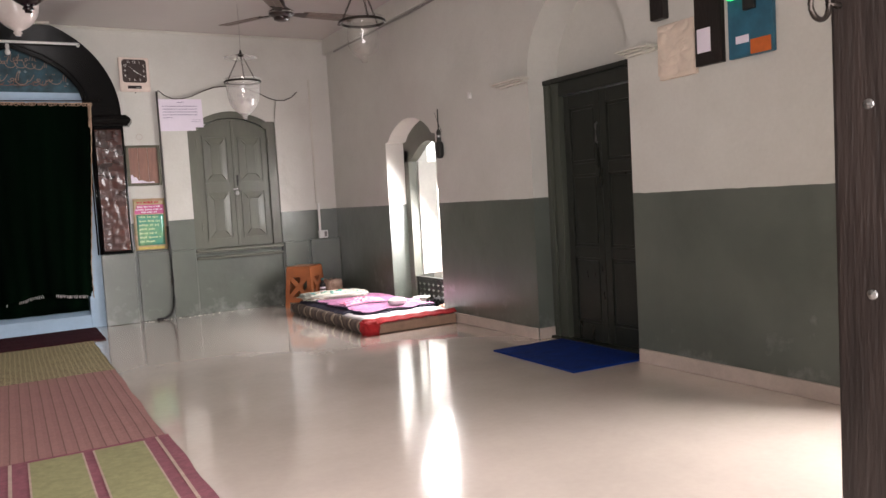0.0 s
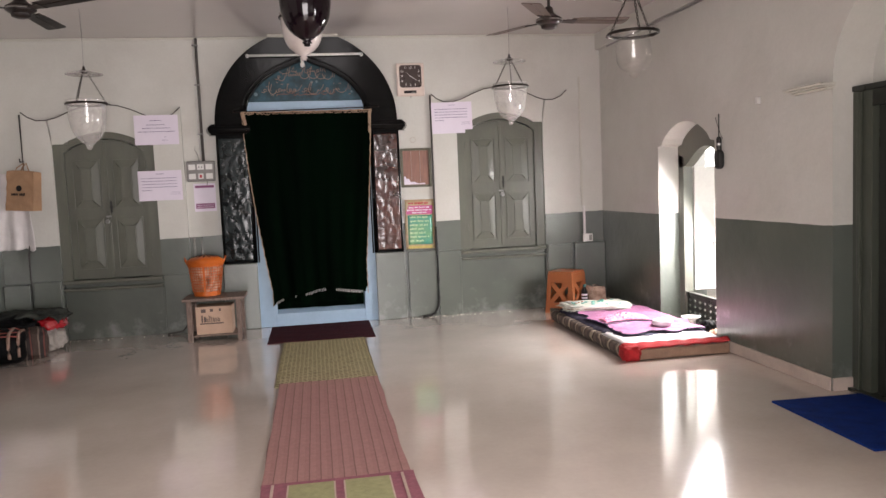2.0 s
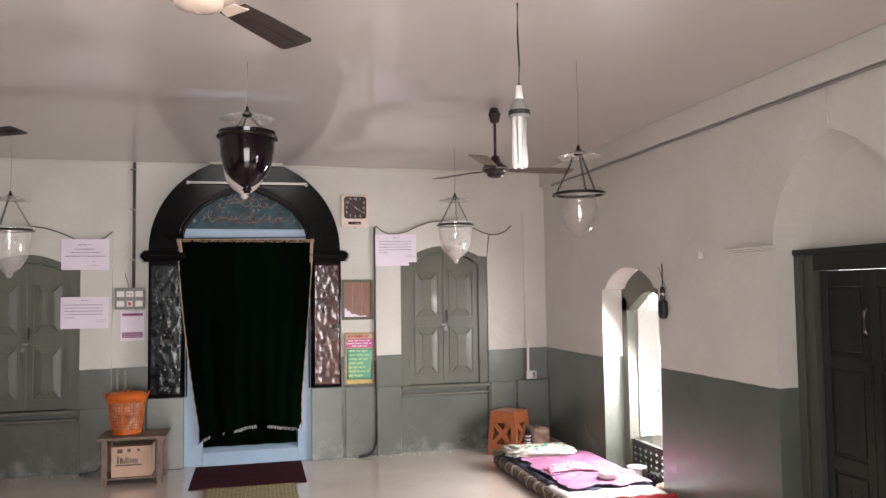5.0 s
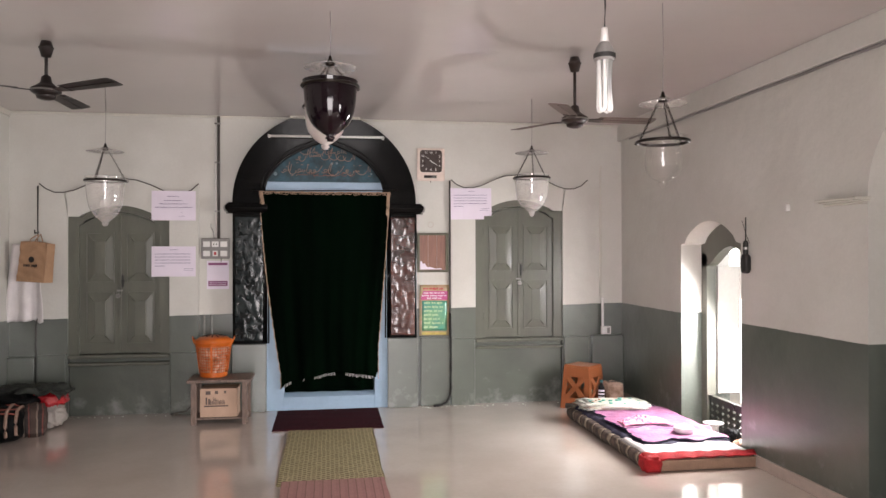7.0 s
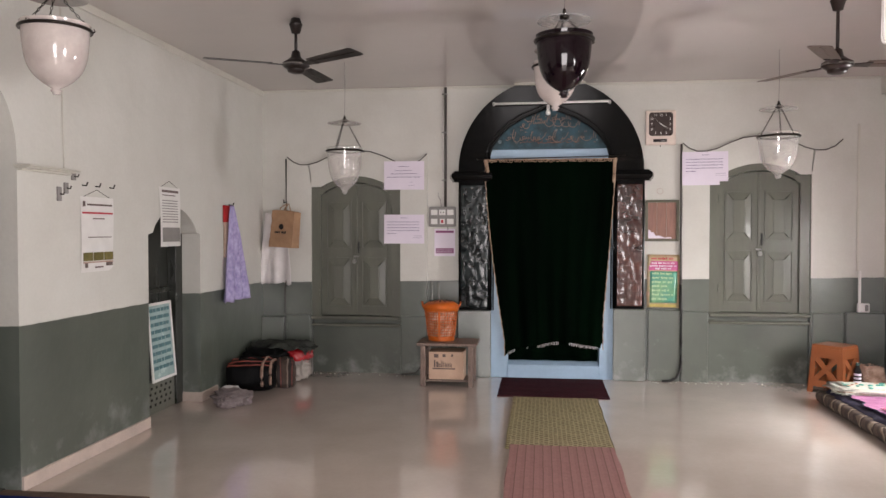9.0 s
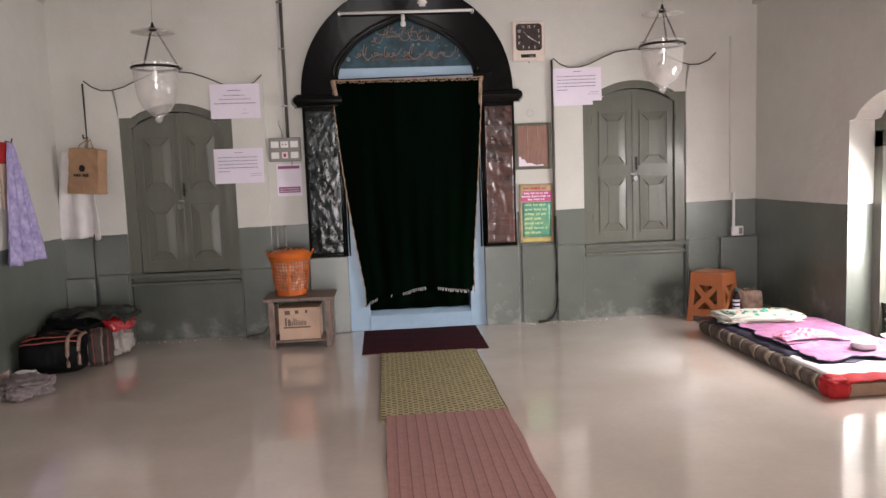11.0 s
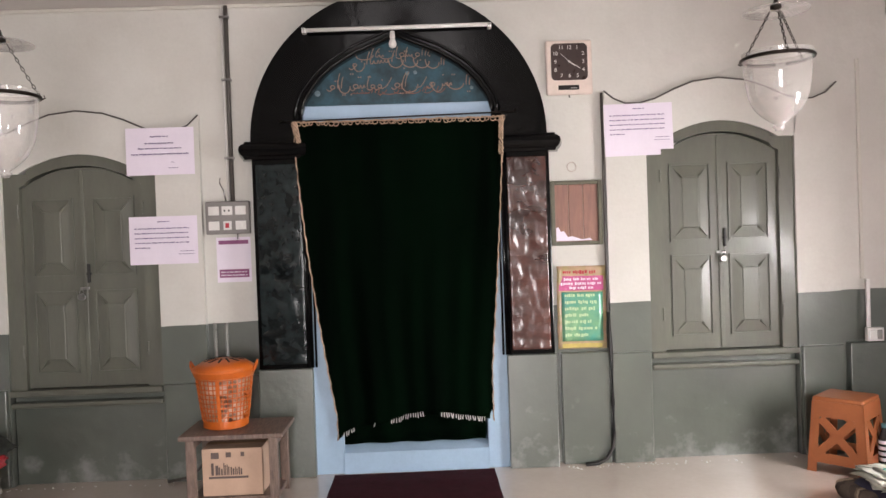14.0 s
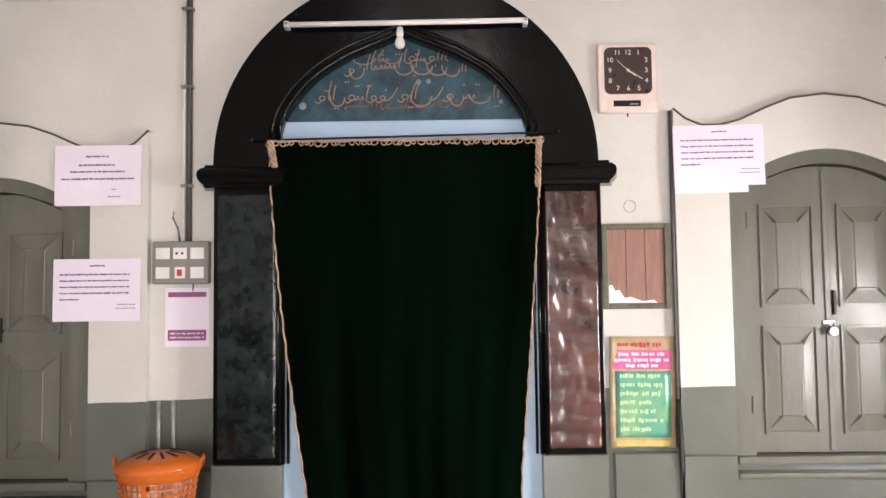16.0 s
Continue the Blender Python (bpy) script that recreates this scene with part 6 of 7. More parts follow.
# ---- ceiling fans ----
def fan(x, y, zb, turn, body, blade, label, spread=0.58, trim=None, ms=0.74):
    o = thing("ceiling_fan", pose(x, y, 0), label, "fan", "ceiling fans")
    part("canopy", lathe(bmesh.new(), [(0.008, ZC - 0.11), (0.03, ZC - 0.105), (0.045, ZC - 0.05), (0.05, ZC - 0.045), (0.042, ZC - 0.035), (0.03, ZC + 0.002), (0, ZC + 0.002)], 24), body, o, smooth=True)
    part("rod", tube(bmesh.new(), [(0, 0, zb + 0.1), (0, 0, ZC - 0.06)], 0.011, 12), body if trim is None else trim, o, smooth=True)
    part("motor", lathe(bmesh.new(), [(0.012, zb + 0.15), (0.028, zb + 0.14), (0.036, zb + 0.1), (0.085 * ms, zb + 0.078), (0.128 * ms, zb + 0.058), (0.13 * ms, zb + 0.035), (0.1 * ms, zb + 0.02), (0.07 * ms, zb + 0.01), (0.05 * ms, zb), (0, zb - 0.002)], 36), body, o, smooth=True)
    part("ring", lathe(bmesh.new(), [(0.128 * ms, zb + 0.052), (0.134 * ms, zb + 0.045), (0.128 * ms, zb + 0.038)], 36), trim or STEEL, o, "bright trim ring")
    part("lower_cap", lathe(bmesh.new(), [(0.085 * ms, zb + 0.012), (0.078 * ms, zb - 0.006), (0.04 * ms, zb - 0.016), (0, zb - 0.018)], 28), body, o, smooth=True)
    for k in range(3):
        a = turn + 120 * k
        m = pose(0, 0, zb + 0.045, 0, 0, a) @ pose(0, 0, 0, -8, 0, 0)
        bm = bmesh.new()
        prism(bm, [(0.1 * ms, -0.02), (0.19, -0.04), (0.2, -0.045), (0.2, 0.045), (0.19, 0.04), (0.1 * ms, 0.02)], -0.006, 0.0, "z")
        arm = part("blade_arm", bm, body, o)
        arm.matrix_basis = m
        bm = bmesh.new()
        prism(bm, [(0.17, -0.052), (0.3, -0.062), (spread - 0.02, -0.07), (spread, -0.06), (spread + 0.006, 0), (spread, 0.06), (spread - 0.02, 0.068), (0.3, 0.058), (0.17, 0.05)], 0.0005, 0.0045, "z")
        bl_ = part("blade", bm, blade, o)
        bl_.matrix_basis = m
        bm = bmesh.new()
        fill(bm, 0.2, spread - 0.02, -0.006, 0.006, -0.003, 0.0004)
        part("rib", bm, blade, bl_)
    return o


fan(2.085, 6.62, 2.545, 1, FANBROWN, FANBLADE, "brown ceiling fan at rest on a long rod", 0.6)
fan(-1.53, 6.72, 2.665, 87, FANDARK, FANDARK, "dark brown ceiling fan at rest near the wall", 0.63)
fan(0.21, 3.82, 2.615, 55, CREAM, FANBROWN, "cream ceiling fan with brown blades and copper trim", 0.58, COPPER, 0.92)


# ---- east window: timber frame, open casement, lattice foot ----
def arched(y0, y1, z0, zs, za, n=12):
    return [(y0, z0), (y1, z0), (y1, zs)] + [(y1 + (y0 - y1) * k / n, zs + (za - zs) * math.sin(math.pi * k / n) ** 0.8) for k in range(1, n)] + [(y0, zs)]


ew = thing("window_3", pose(0, 0, 0), "arched window with dark green frame, bright daylight and lattice foot", "window", kind="structure")
bm = bmesh.new()
fill(bm, XE + 0.2, XE + 0.29, 7.86, 7.96, 0, 1.62, bevel=0.004)
fill(bm, XE + 0.2, XE + 0.29, 6.93, 7.02, 0, 1.62, bevel=0.004)
c = (6.93 + 7.96) / 2
head_o = [(6.93 + 1.03 * t, 1.62 + 0.22 * math.sin(math.pi * t) ** 0.8) for t in [k / 16 for k in range(17)]]
head_o[0], head_o[-1] = (6.93, 1.66), (7.96, 1.66)
head_i = [(6.93 + 1.03 * t, 1.5 + 0.18 * (math.sin(math.pi * (t - 0.1) / 0.8) ** 1.3 if 0.1 < t < 0.9 else 0)) for t in [k / 16 for k in range(17)]]
for i in range(16):
    prism(bm, [head_i[i], head_i[i + 1], (head_o[i + 1][0], head_o[i + 1][1] + 0.07), (head_o[i][0], head_o[i][1] + 0.07)], XE + 0.2, XE + 0.29, "x")
part("window_frame", bm, GREEN, ew, "grey-green painted arched frame")
part("window_sill", box(XE + 0.212, XE + 0.26, 7.02, 7.86, 0.3, 0.325, bevel=0.004), DKGREEN, ew)
# lattice foot: a board with diamond openings
bm = bmesh.new()
cols, rws = 9, 4
cw, rh = 0.84 / cols, 0.22 / rws
fill(bm, XE + 0.22, XE + 0.25, 7.02, 7.86, 0.0, 0.06)
fill(bm, XE + 0.22, XE + 0.25, 7.02, 7.86, 0.28, 0.3)
for j in range(rws):
    for i in range(cols):
        y0, z0 = 7.02 + i * cw, 0.06 + j * rh
        cy, cz = y0 + cw / 2, z0 + rh / 2
        hole = [(cy - cw * 0.3, cz), (cy, cz - rh * 0.34), (cy + cw * 0.3, cz), (cy, cz + rh * 0.34)]
        corner = [(y0, z0), (y0 + cw, z0), (y0 + cw, z0 + rh), (y0, z0 + rh)]
        mids = [(y0, cz), (cy, z0), (y0 + cw, cz), (cy, z0 + rh)]
        for q in ((mids[0], corner[0], mids[1], hole[1], hole[0]), (mids[1], corner[1], mids[2], hole[2], hole[1]), (mids[2], corner[2], mids[3], hole[3], hole[2]), (mids[3], corner[3], mids[0], hole[0], hole[3])):
            prism(bm, list(q), XE + 0.225, XE + 0.245, "x")
part("lattice", bm, DKGREEN, ew, "dark board pierced with rows of small openings")
for y0, y1 in ((7.865, 7.45),):
    leaf = part("casement", box(XE + 0.3, XE + 0.64, 7.84, 7.875, 0.34, 1.5, bevel=0.004), OUTWALL, ew, "white outward-opened casement")
part("mullion", box(XE + 0.262, XE + 0.28, 7.40, 7.412, 0.335, 1.66, bevel=0.004), OUTWALL, ew, "pale glazing bar washed out by daylight")
part("latch", box(XE + 0.25, XE + 0.262, 7.41, 7.424, 0.75, 0.83, bevel=0.002), STEEL, ew)
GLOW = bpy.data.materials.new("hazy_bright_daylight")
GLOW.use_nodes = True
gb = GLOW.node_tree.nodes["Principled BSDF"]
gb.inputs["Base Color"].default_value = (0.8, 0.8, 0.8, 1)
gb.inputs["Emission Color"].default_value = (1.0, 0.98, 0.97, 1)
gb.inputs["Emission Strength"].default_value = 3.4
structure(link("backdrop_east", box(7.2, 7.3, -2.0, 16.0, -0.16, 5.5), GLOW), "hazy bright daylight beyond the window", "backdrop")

# windows next to the entrance
for nm_, xx, s_ in (("window_5", XE, 1),):
    nw = thing(nm_, pose(0, 0, 0), "plain window with a dark green frame beside the entrance", "window", kind="structure")
    p_, q_ = sorted((xx + s_ * 0.2, xx + s_ * 0.28))
    for y0, y1, z0, z1 in ((1.95, 2.03, 0.3, 1.8), (2.9, 2.98, 0.3, 1.8), (2.03, 2.9, 0.3, 0.36), (2.03, 2.9, 1.74, 1.8), (2.455, 2.475, 0.36, 1.74)):
        part("window_frame", box(p_, q_, y0, y1, z0, z1, bevel=0.004), DKGREEN, nw)

# ---- hanging device by the window ----
ra = thing("hanging_torch", pose(XE - 0.03, 6.81, 1.6, 0, 0, 0), "black hand-held device hanging by its cord on a nail", "device")
part("body", lump(bmesh.new(), (0, 0, -0.06), (0.028, 0.045, 0.075), 0.04, 2, 0.55, 2, 14, False), CABLE, ra, smooth=True)
part("neck", lathe(bmesh.new(), [(0.016, -0.01), (0.02, 0.02), (0.02, 0.1), (0.012, 0.12), (0, 0.12)], 14), CABLE, ra, smooth=True)
part("band", lathe(bmesh.new(), [(0.0205, 0.05), (0.0215, 0.055), (0.0215, 0.065), (0.0205, 0.07)], 14), STEEL, ra, "silver band")
part("aerial", tube(bmesh.new(), [(0, 0, 0.12), (0.003, 0.003, 0.3)], 0.005, 6), CABLE, ra)
part("cord", tube(bmesh.new(), [(0.026, -0.01, 0.1), (0.028, 0.06, 0.2), (0.028, 0.1, 0.28)], 0.002, 5), CABLE, ra)
hk = thing("wall_hook", pose(XE, 6.29, 1.94), "small white wall hook", "hook")
part("peg", box(-0.03, 0.003, -0.012, 0.012, -0.02, 0.03, bevel=0.004), WHITEPLASTIC, hk)


# ---- doors in the side recesses ----
def recess_door(nm, x, s, d0, d1, label):
    dr = thing(nm, pose(0, 0, 0), label, "door", kind="structure")

    def slab(n_, a, b, y0, y1, z0, z1, m_, parent, bevel=0.004, lab=""):
        p, q = sorted((x + s * a, x + s * b))
        return part(n_, box(p, q, y0, y1, z0, z1, bevel=bevel), m_, parent, lab)
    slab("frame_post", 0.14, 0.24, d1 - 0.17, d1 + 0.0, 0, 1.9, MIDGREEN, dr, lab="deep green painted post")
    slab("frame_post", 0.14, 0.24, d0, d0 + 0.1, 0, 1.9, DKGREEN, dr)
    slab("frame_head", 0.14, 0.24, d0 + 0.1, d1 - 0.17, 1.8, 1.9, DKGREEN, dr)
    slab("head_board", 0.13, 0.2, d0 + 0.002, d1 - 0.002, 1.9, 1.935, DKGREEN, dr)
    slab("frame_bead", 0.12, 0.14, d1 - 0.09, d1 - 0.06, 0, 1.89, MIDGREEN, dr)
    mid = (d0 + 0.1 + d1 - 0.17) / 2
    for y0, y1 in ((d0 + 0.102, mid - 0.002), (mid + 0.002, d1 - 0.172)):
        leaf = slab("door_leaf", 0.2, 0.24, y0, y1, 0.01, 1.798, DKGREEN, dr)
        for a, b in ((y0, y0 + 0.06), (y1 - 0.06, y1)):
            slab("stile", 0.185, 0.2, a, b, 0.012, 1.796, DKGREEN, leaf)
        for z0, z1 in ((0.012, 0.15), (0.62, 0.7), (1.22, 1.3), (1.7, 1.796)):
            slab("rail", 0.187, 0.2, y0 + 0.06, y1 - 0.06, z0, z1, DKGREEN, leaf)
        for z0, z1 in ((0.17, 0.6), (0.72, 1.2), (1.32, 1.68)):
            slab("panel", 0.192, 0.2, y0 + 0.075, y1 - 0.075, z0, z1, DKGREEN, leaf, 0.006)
    p = x + s * 0.17
    part("door_handle", tube(bmesh.new(), [(x + s * 0.19, mid + 0.03, 1.43), (p, mid + 0.03, 1.44), (p, mid + 0.03, 1.56), (x + s * 0.19, mid + 0.03, 1.57)], 0.009, 8), STEEL, dr, "steel pull handle", True)
    slab("threshold", 0.1, 0.26, d0, d1, 0, 0.02, DKGREEN, dr)
    return dr


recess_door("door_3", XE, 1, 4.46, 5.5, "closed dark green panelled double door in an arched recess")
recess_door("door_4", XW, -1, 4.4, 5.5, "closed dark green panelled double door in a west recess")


def impost(nm, x, s, y0, y1, z, thick=1.0):
    o = thing(nm, pose(0, 0, 0), "short moulded plaster ledge at the springing of the arch", "ledge", kind="structure")
    for k, (d, h0, h1) in enumerate(((0.035, -0.05 * thick, -0.02 * thick), (0.07, -0.02 * thick, 0.0), (0.1, 0.0, 0.03 * thick))):
        p, q = sorted((x + s * 0.01, x - s * d))
        part("moulding", box(p, q, y0 - (0.01 * k if y0 > 5 else 0), y1 + (0.01 * k if y0 < 5 else 0), z + h0, z + h1, bevel=0.004), WHITE, o)
    return o


impost("trim_impost_1", XE, 1, 5.5, 5.87, 1.95, 0.5)
impost("trim_impost_2", XE, 1, 4.2, 4.46, 1.93, 0.5)
impost("trim_impost_3", XW, -1, 5.5, 5.97, 1.9, 0.4)

ac = thing("wall_cable", pose(0, 0, 0), "thin white cable from the band down to the arch point", "cable")
part("cable", tube(bmesh.new(), [(XE - 0.006, 4.985, 2.86), (XE - 0.008, 4.98, 2.63)], 0.007, 6), WHITE, ac, smooth=True)

# ---- board of meters and papers on the east wall ----
pp = thing("paper_pad", pose(XE - 0.004, 4.055, 1.875, 0, 0, 0), "cream paper pad hanging on the wall", "paper pad")
part("pad", box(-0.02, 0.004, -0.15, 0.125, -0.155, 0.16, bevel=0.006), CREAMPAPER, pp)
part("flap", sheet(bmesh.new(), 20, 20, lambda u, v: (-0.023 - 0.008 * v - 0.014 * abs(noise.noise((u * 4, v * 5, 2))), -0.148 + 0.27 * u, 0.15 - 0.285 * v + 0.008 * math.sin(7 * u)), 0.002), CREAMPAPER, pp, "rumpled top sheet")
bb = thing("switch_board", pose(XE - 0.004, 3.81, 1.93), "dark wooden board with a white label", "board")
part("board", box(-0.03, 0.004, -0.09, 0.09, -0.18, 0.22, bevel=0.004), DARKWOOD, bb)
part("label", box(-0.036, -0.03, -0.02, 0.07, -0.11, 0.02, bevel=0.002), PAPER, bb, "white paper label")
mb = thing("meter_board", pose(XE - 0.004, 3.55, 1.95), "blue board with a lit green indicator and orange tag", "meter board")
part("board", box(-0.025, 0.004, -0.14, 0.13, -0.2, 0.25, bevel=0.004), BLUEBOX, mb)
part("indicator", box(-0.06, -0.025, 0.03, 0.11, 0.1, 0.16, bevel=0.006), LED, mb, "lit green indicator")
part("case", box(-0.05, -0.025, -0.05, 0.02, 0.03, 0.22, bevel=0.006), CABLE, mb, "black meter case")
part("tag", box(-0.03, -0.025, -0.13, -0.01, -0.195, -0.12, bevel=0.002), ORANGETAG, mb, "orange tag")
part("tag", box(-0.03, -0.025, 0.0, 0.08, -0.13, -0.09, bevel=0.002), PAPER, mb, "white tag")
bx = thing("fuse_box", pose(XE - 0.004, 4.16, 2.13), "small dark brown fuse box", "fuse box")
part("case", box(-0.05, 0.004, -0.05, 0.05, -0.06, 0.12, bevel=0.006), DARKWOOD, bx)

# ---- west wall: window bay, posters, hung cloths ----
ww = thing("window_4", pose(0, 0, 0), "dark green closed shutters with a pierced foot in the window bay", "window", kind="structure")
X0 = XW - 0.22
bm = bmesh.new()
for i in range(12):
    a, b = i / 12, (i + 1) / 12
    z = lambda t: 1.46 + 0.24 * math.sin(math.pi * min(1, max(0, t))) ** 0.8
    prism(bm, [(6.97 + 0.9 * a, 0), (6.97 + 0.9 * b, 0), (6.97 + 0.9 * b, z(b)), (6.97 + 0.9 * a, z(a))], X0 - 0.06, X0 - 0.03, "x")
part("shutter", bm, DKGREEN, ww)
part("frame_post", box(X0 - 0.03, X0 + 0.05, 7.75, 7.87, 0, 1.58, bevel=0.004), DKGREEN, ww)
part("frame_post", box(X0 - 0.03, X0 + 0.05, 6.97, 7.07, 0, 1.58, bevel=0.004), DKGREEN, ww)
part("rail", box(X0 - 0.03, X0 + 0.01, 7.07, 7.75, 1.0, 1.04, bevel=0.004), DKGREEN, ww)
part("foot_board", box(X0 - 0.03, X0 + 0.03, 7.07, 7.75, 0.0, 0.27, bevel=0.004), GREEN, ww, "board under the shutters, its piercings laid on dark")
# piercings laid on the uncut board, their shade put into the colour
for j in range(4):
    for i in range(7):
        part("hole", box(X0 + 0.03, X0 + 0.033, 7.16 + 0.08 * i + 0.02 * (j % 2), 7.185 + 0.08 * i + 0.02 * (j % 2), 0.06 + 0.048 * j, 0.08 + 0.048 * j), HOLE, ww)
fb = thing("framed_chart", pose(X0 + 0.075, 7.3, 0.275, 0, 0, 0), "white framed chart of teal print leaning in the window bay", "framed chart")
fbm = pose(0, 0, 0, 0, -4.5, 0)
bm = bmesh.new()
for a in ((0, 0.012, -0.02, 0.38, 0, 0.022), (0, 0.012, -0.02, 0.38, 0.63, 0.652), (0, 0.012, -0.02, 0.002, 0.022, 0.63), (0, 0.012, 0.358, 0.38, 0.022, 0.63)):
    fill(bm, *a)
part("frame", bm, WHITEPLASTIC, fb).matrix_basis = fbm
part("sheet", box(0.002, 0.006, 0.002, 0.358, 0.022, 0.63), CYANSHEET, fb, "pale cyan printed sheet").matrix_basis = fbm
bm = bmesh.new()
rnd = random.Random(4)
for k in range(9):
    y = 0.02
    while y < 0.33:
        w = min(rnd.uniform(0.03, 0.11), 0.345 - y)
        fill(bm, 0.006, 0.008, y, y + w, 0.575 - 0.06 * k, 0.605 - 0.06 * k)
        y += w + 0.012
part("print", bm, TEALPRINT, fb, "bars of teal print").matrix_basis = fbm


def hung_sheet(nm, y0, y1, z0, z1, x, label, bars, cat="poster", tilt=0.0):
    o = thing(nm, pose(x, (y0 + y1) / 2, (z0 + z1) / 2, 0, tilt, 0), label, cat)
    w, h = (y1 - y0) / 2, (z1 - z0) / 2
    part("paper", sheet(bmesh.new(), 6, 10, lambda u, v: (0.003 + 0.006 * math.sin(3 * v + u), -w + 2 * w * u, h - 2 * h * v), 0.001), WHITEPLASTIC, o)
    for m_, rows_ in bars:
        for a, b, t, d in rows_:
            part("print_bar", box(0.0095, 0.0115, -w + 2 * w * a, -w + 2 * w * b, h - 2 * h * (t + d), h - 2 * h * t), m_, o)
    part("hanger", tube(bmesh.new(), [(0.004, -w * 0.8, h), (0.004, 0, h + 0.05), (0.004, w * 0.8, h)], 0.002, 5), BRASS, o)
    return o


hung_sheet("calendar", 6.1, 6.48, 1.25, 1.755, XW, "white wall calendar with a red rule and olive pictures", [
    (REDINK, [(0.03, 0.97, 0.2, 0.025)]),
    (CARTONINK, [(0.05, 0.12, 0.06, 0.07), (0.18, 0.95, 0.09, 0.025), (0.35, 0.7, 0.28, 0.015), (0.2, 0.92, 0.53, 0.012), (0.4, 0.65, 0.93, 0.02), (0.1, 0.18, 0.88, 0.06), (0.75, 0.95, 0.88, 0.05)]),
    (OLIVE, [(0.05, 0.33, 0.74, 0.11), (0.36, 0.66, 0.74, 0.11), (0.69, 0.97, 0.74, 0.11)]), (MATPALE, [(0.05, 0.97, 0.86, 0.02)])])
hung_sheet("calendar", 7.14, 7.48, 1.4, 1.88, XW + 0.004, "narrow printed calendar hanging over the window bay", [
    (CARTONINK, [(0.1, 0.9, 0.05, 0.04), (0.1, 0.75, 0.13, 0.015)]), (GREYPLASTIC, [(0.1, 0.85, 0.22 + 0.045 * k, 0.015) for k in range(9)] + [(0.08, 0.92, 0.68, 0.24)])], tilt=-1.5)
for y, z, h in ((5.88, 1.76, 0.09), (5.95, 1.8, 0.07), (6.03, 1.88, 0.05)):
    wb_ = thing("wall_bracket", pose(XW, y, z), "small dull grey wall bracket", "bracket")
    part("plate", box(-0.003, 0.012, -0.02, 0.02, -h / 2, h / 2, bevel=0.004), GREYPLASTIC, wb_)
    part("peg", tube(bmesh.new(), [(0.01, 0, 0), (0.035, 0, -0.004), (0.042, 0, 0.014)], 0.005, 6), PIPEGREY, wb_, smooth=True)
for y in (6.13, 6.28, 6.45):
    h = thing("wall_hook", pose(XW, y, 1.83), "small dark wall hook", "hook")
    part("peg", tube(bmesh.new(), [(-0.003, 0, 0), (0.03, 0, -0.005), (0.04, 0, 0.02)], 0.005, 6), BRASS, h, smooth=True)
cw_ = thing("wall_cable", pose(0, 0, 0), "thin cable down the wall above the junction box", "cable")
part("cable", tube(bmesh.new(), [(XW + 0.006, 5.91, 2.98), (XW + 0.006, 5.92, 2.4), (XW + 0.006, 5.93, 1.92)], 0.005, 6), WHITE, cw_, smooth=True)


def hang_cloth(top, w0, w1, drop, folds, m_, nm, label, axis, dirn, seed, parent=None, cat="cloth"):
    """A cloth gathered at its hook, falling in folds and widening to its hem; it leans off the wall by dirn."""
    def f(u, v):
        w = w0 + (w1 - w0) * v ** 0.8
        a = (u - 0.5) * w + 0.015 * noise.noise((u * 3, v * 3, seed)) * v
        off = 0.03 + 0.028 * math.sin(u * folds * 2 * math.pi + v * 2) * (0.4 + 0.6 * v) + 0.01 * noise.noise((u * 6, v * 5, seed + 2))
        off = max(off, 0.004)
        z = -drop * v - 0.03 * noise.noise((u * 5, 1, seed)) * v - 0.02 * abs(u - 0.5) * v
        return (dirn * off, a + 0.08 * v * (1 if seed > 5 else 0), z) if axis == "x" else (a, dirn * off, z)
    o = parent or thing(nm, pose(*top), label, cat)
    part("cloth", sheet(bmesh.new(), 48, 30, f, 0.004), m_, o, smooth=True)
    return o


tw = hang_cloth((XW + 0.002, 8.5, 1.77), 0.09, 0.62, 0.92, 3, LAVENDER, "towel", "lavender checked towel hanging from a wall hook", "x", 1, 7)
part("hook", tube(bmesh.new(), [(-0.004, 0, 0.01), (0.04, 0, 0.0), (0.05, 0, 0.03)], 0.006, 6), BRASS, tw)
part("stripe", box(0.0, 0.022, -0.15, -0.03, -0.16, 0.0, bevel=0.004), REDCLOTH, tw, "red printed tag end of the cloth")
part("white_edge", box(0.0, 0.02, -0.14, -0.06, -0.5, -0.16, bevel=0.004), MATPALE, tw, "pale pink selvedge")
wc = hang_cloth((-2.64, YF - 0.002, 1.72), 0.22, 0.36, 0.76, 2, WHITECLOTH, "white_garment", "white cotton garment hanging behind the paper bag", "y", -1, 3, cat="garment")
kb = thing("paper_bag", pose(-2.52, YF - 0.13, 1.35, 0, 3, -14), "brown kraft paper shopping bag hanging on the wall", "bag")
def bag_side(u, v):
    """Round the four sides of the bag: u goes round, v from the mouth down; the paper sags and creases."""
    k = 4 * u
    i, f = int(k) % 4, k - int(k)
    corner = [(-0.15, -0.05), (0.13, -0.055), (0.15, 0.05), (-0.13, 0.055), (-0.15, -0.05)]
    (xa, ya), (xb, yb) = corner[i], corner[i + 1]
    x, y = xa + (xb - xa) * f, ya + (yb - ya) * f
    pinch = 1 - 0.1 * math.sin(math.pi * v) - 0.12 * (1 - v) ** 3
    crease = 0.012 * noise.noise((x * 14, v * 7, y * 10))
    return Vector((x * (1 + 0.06 * (v - 0.5)) + 0.02 * (1 - v), y * pinch - (crease if i == 0 else 0), 0.38 * (1 - v) + 0.016 * math.sin(9 * x + 2) * (1 - v)))


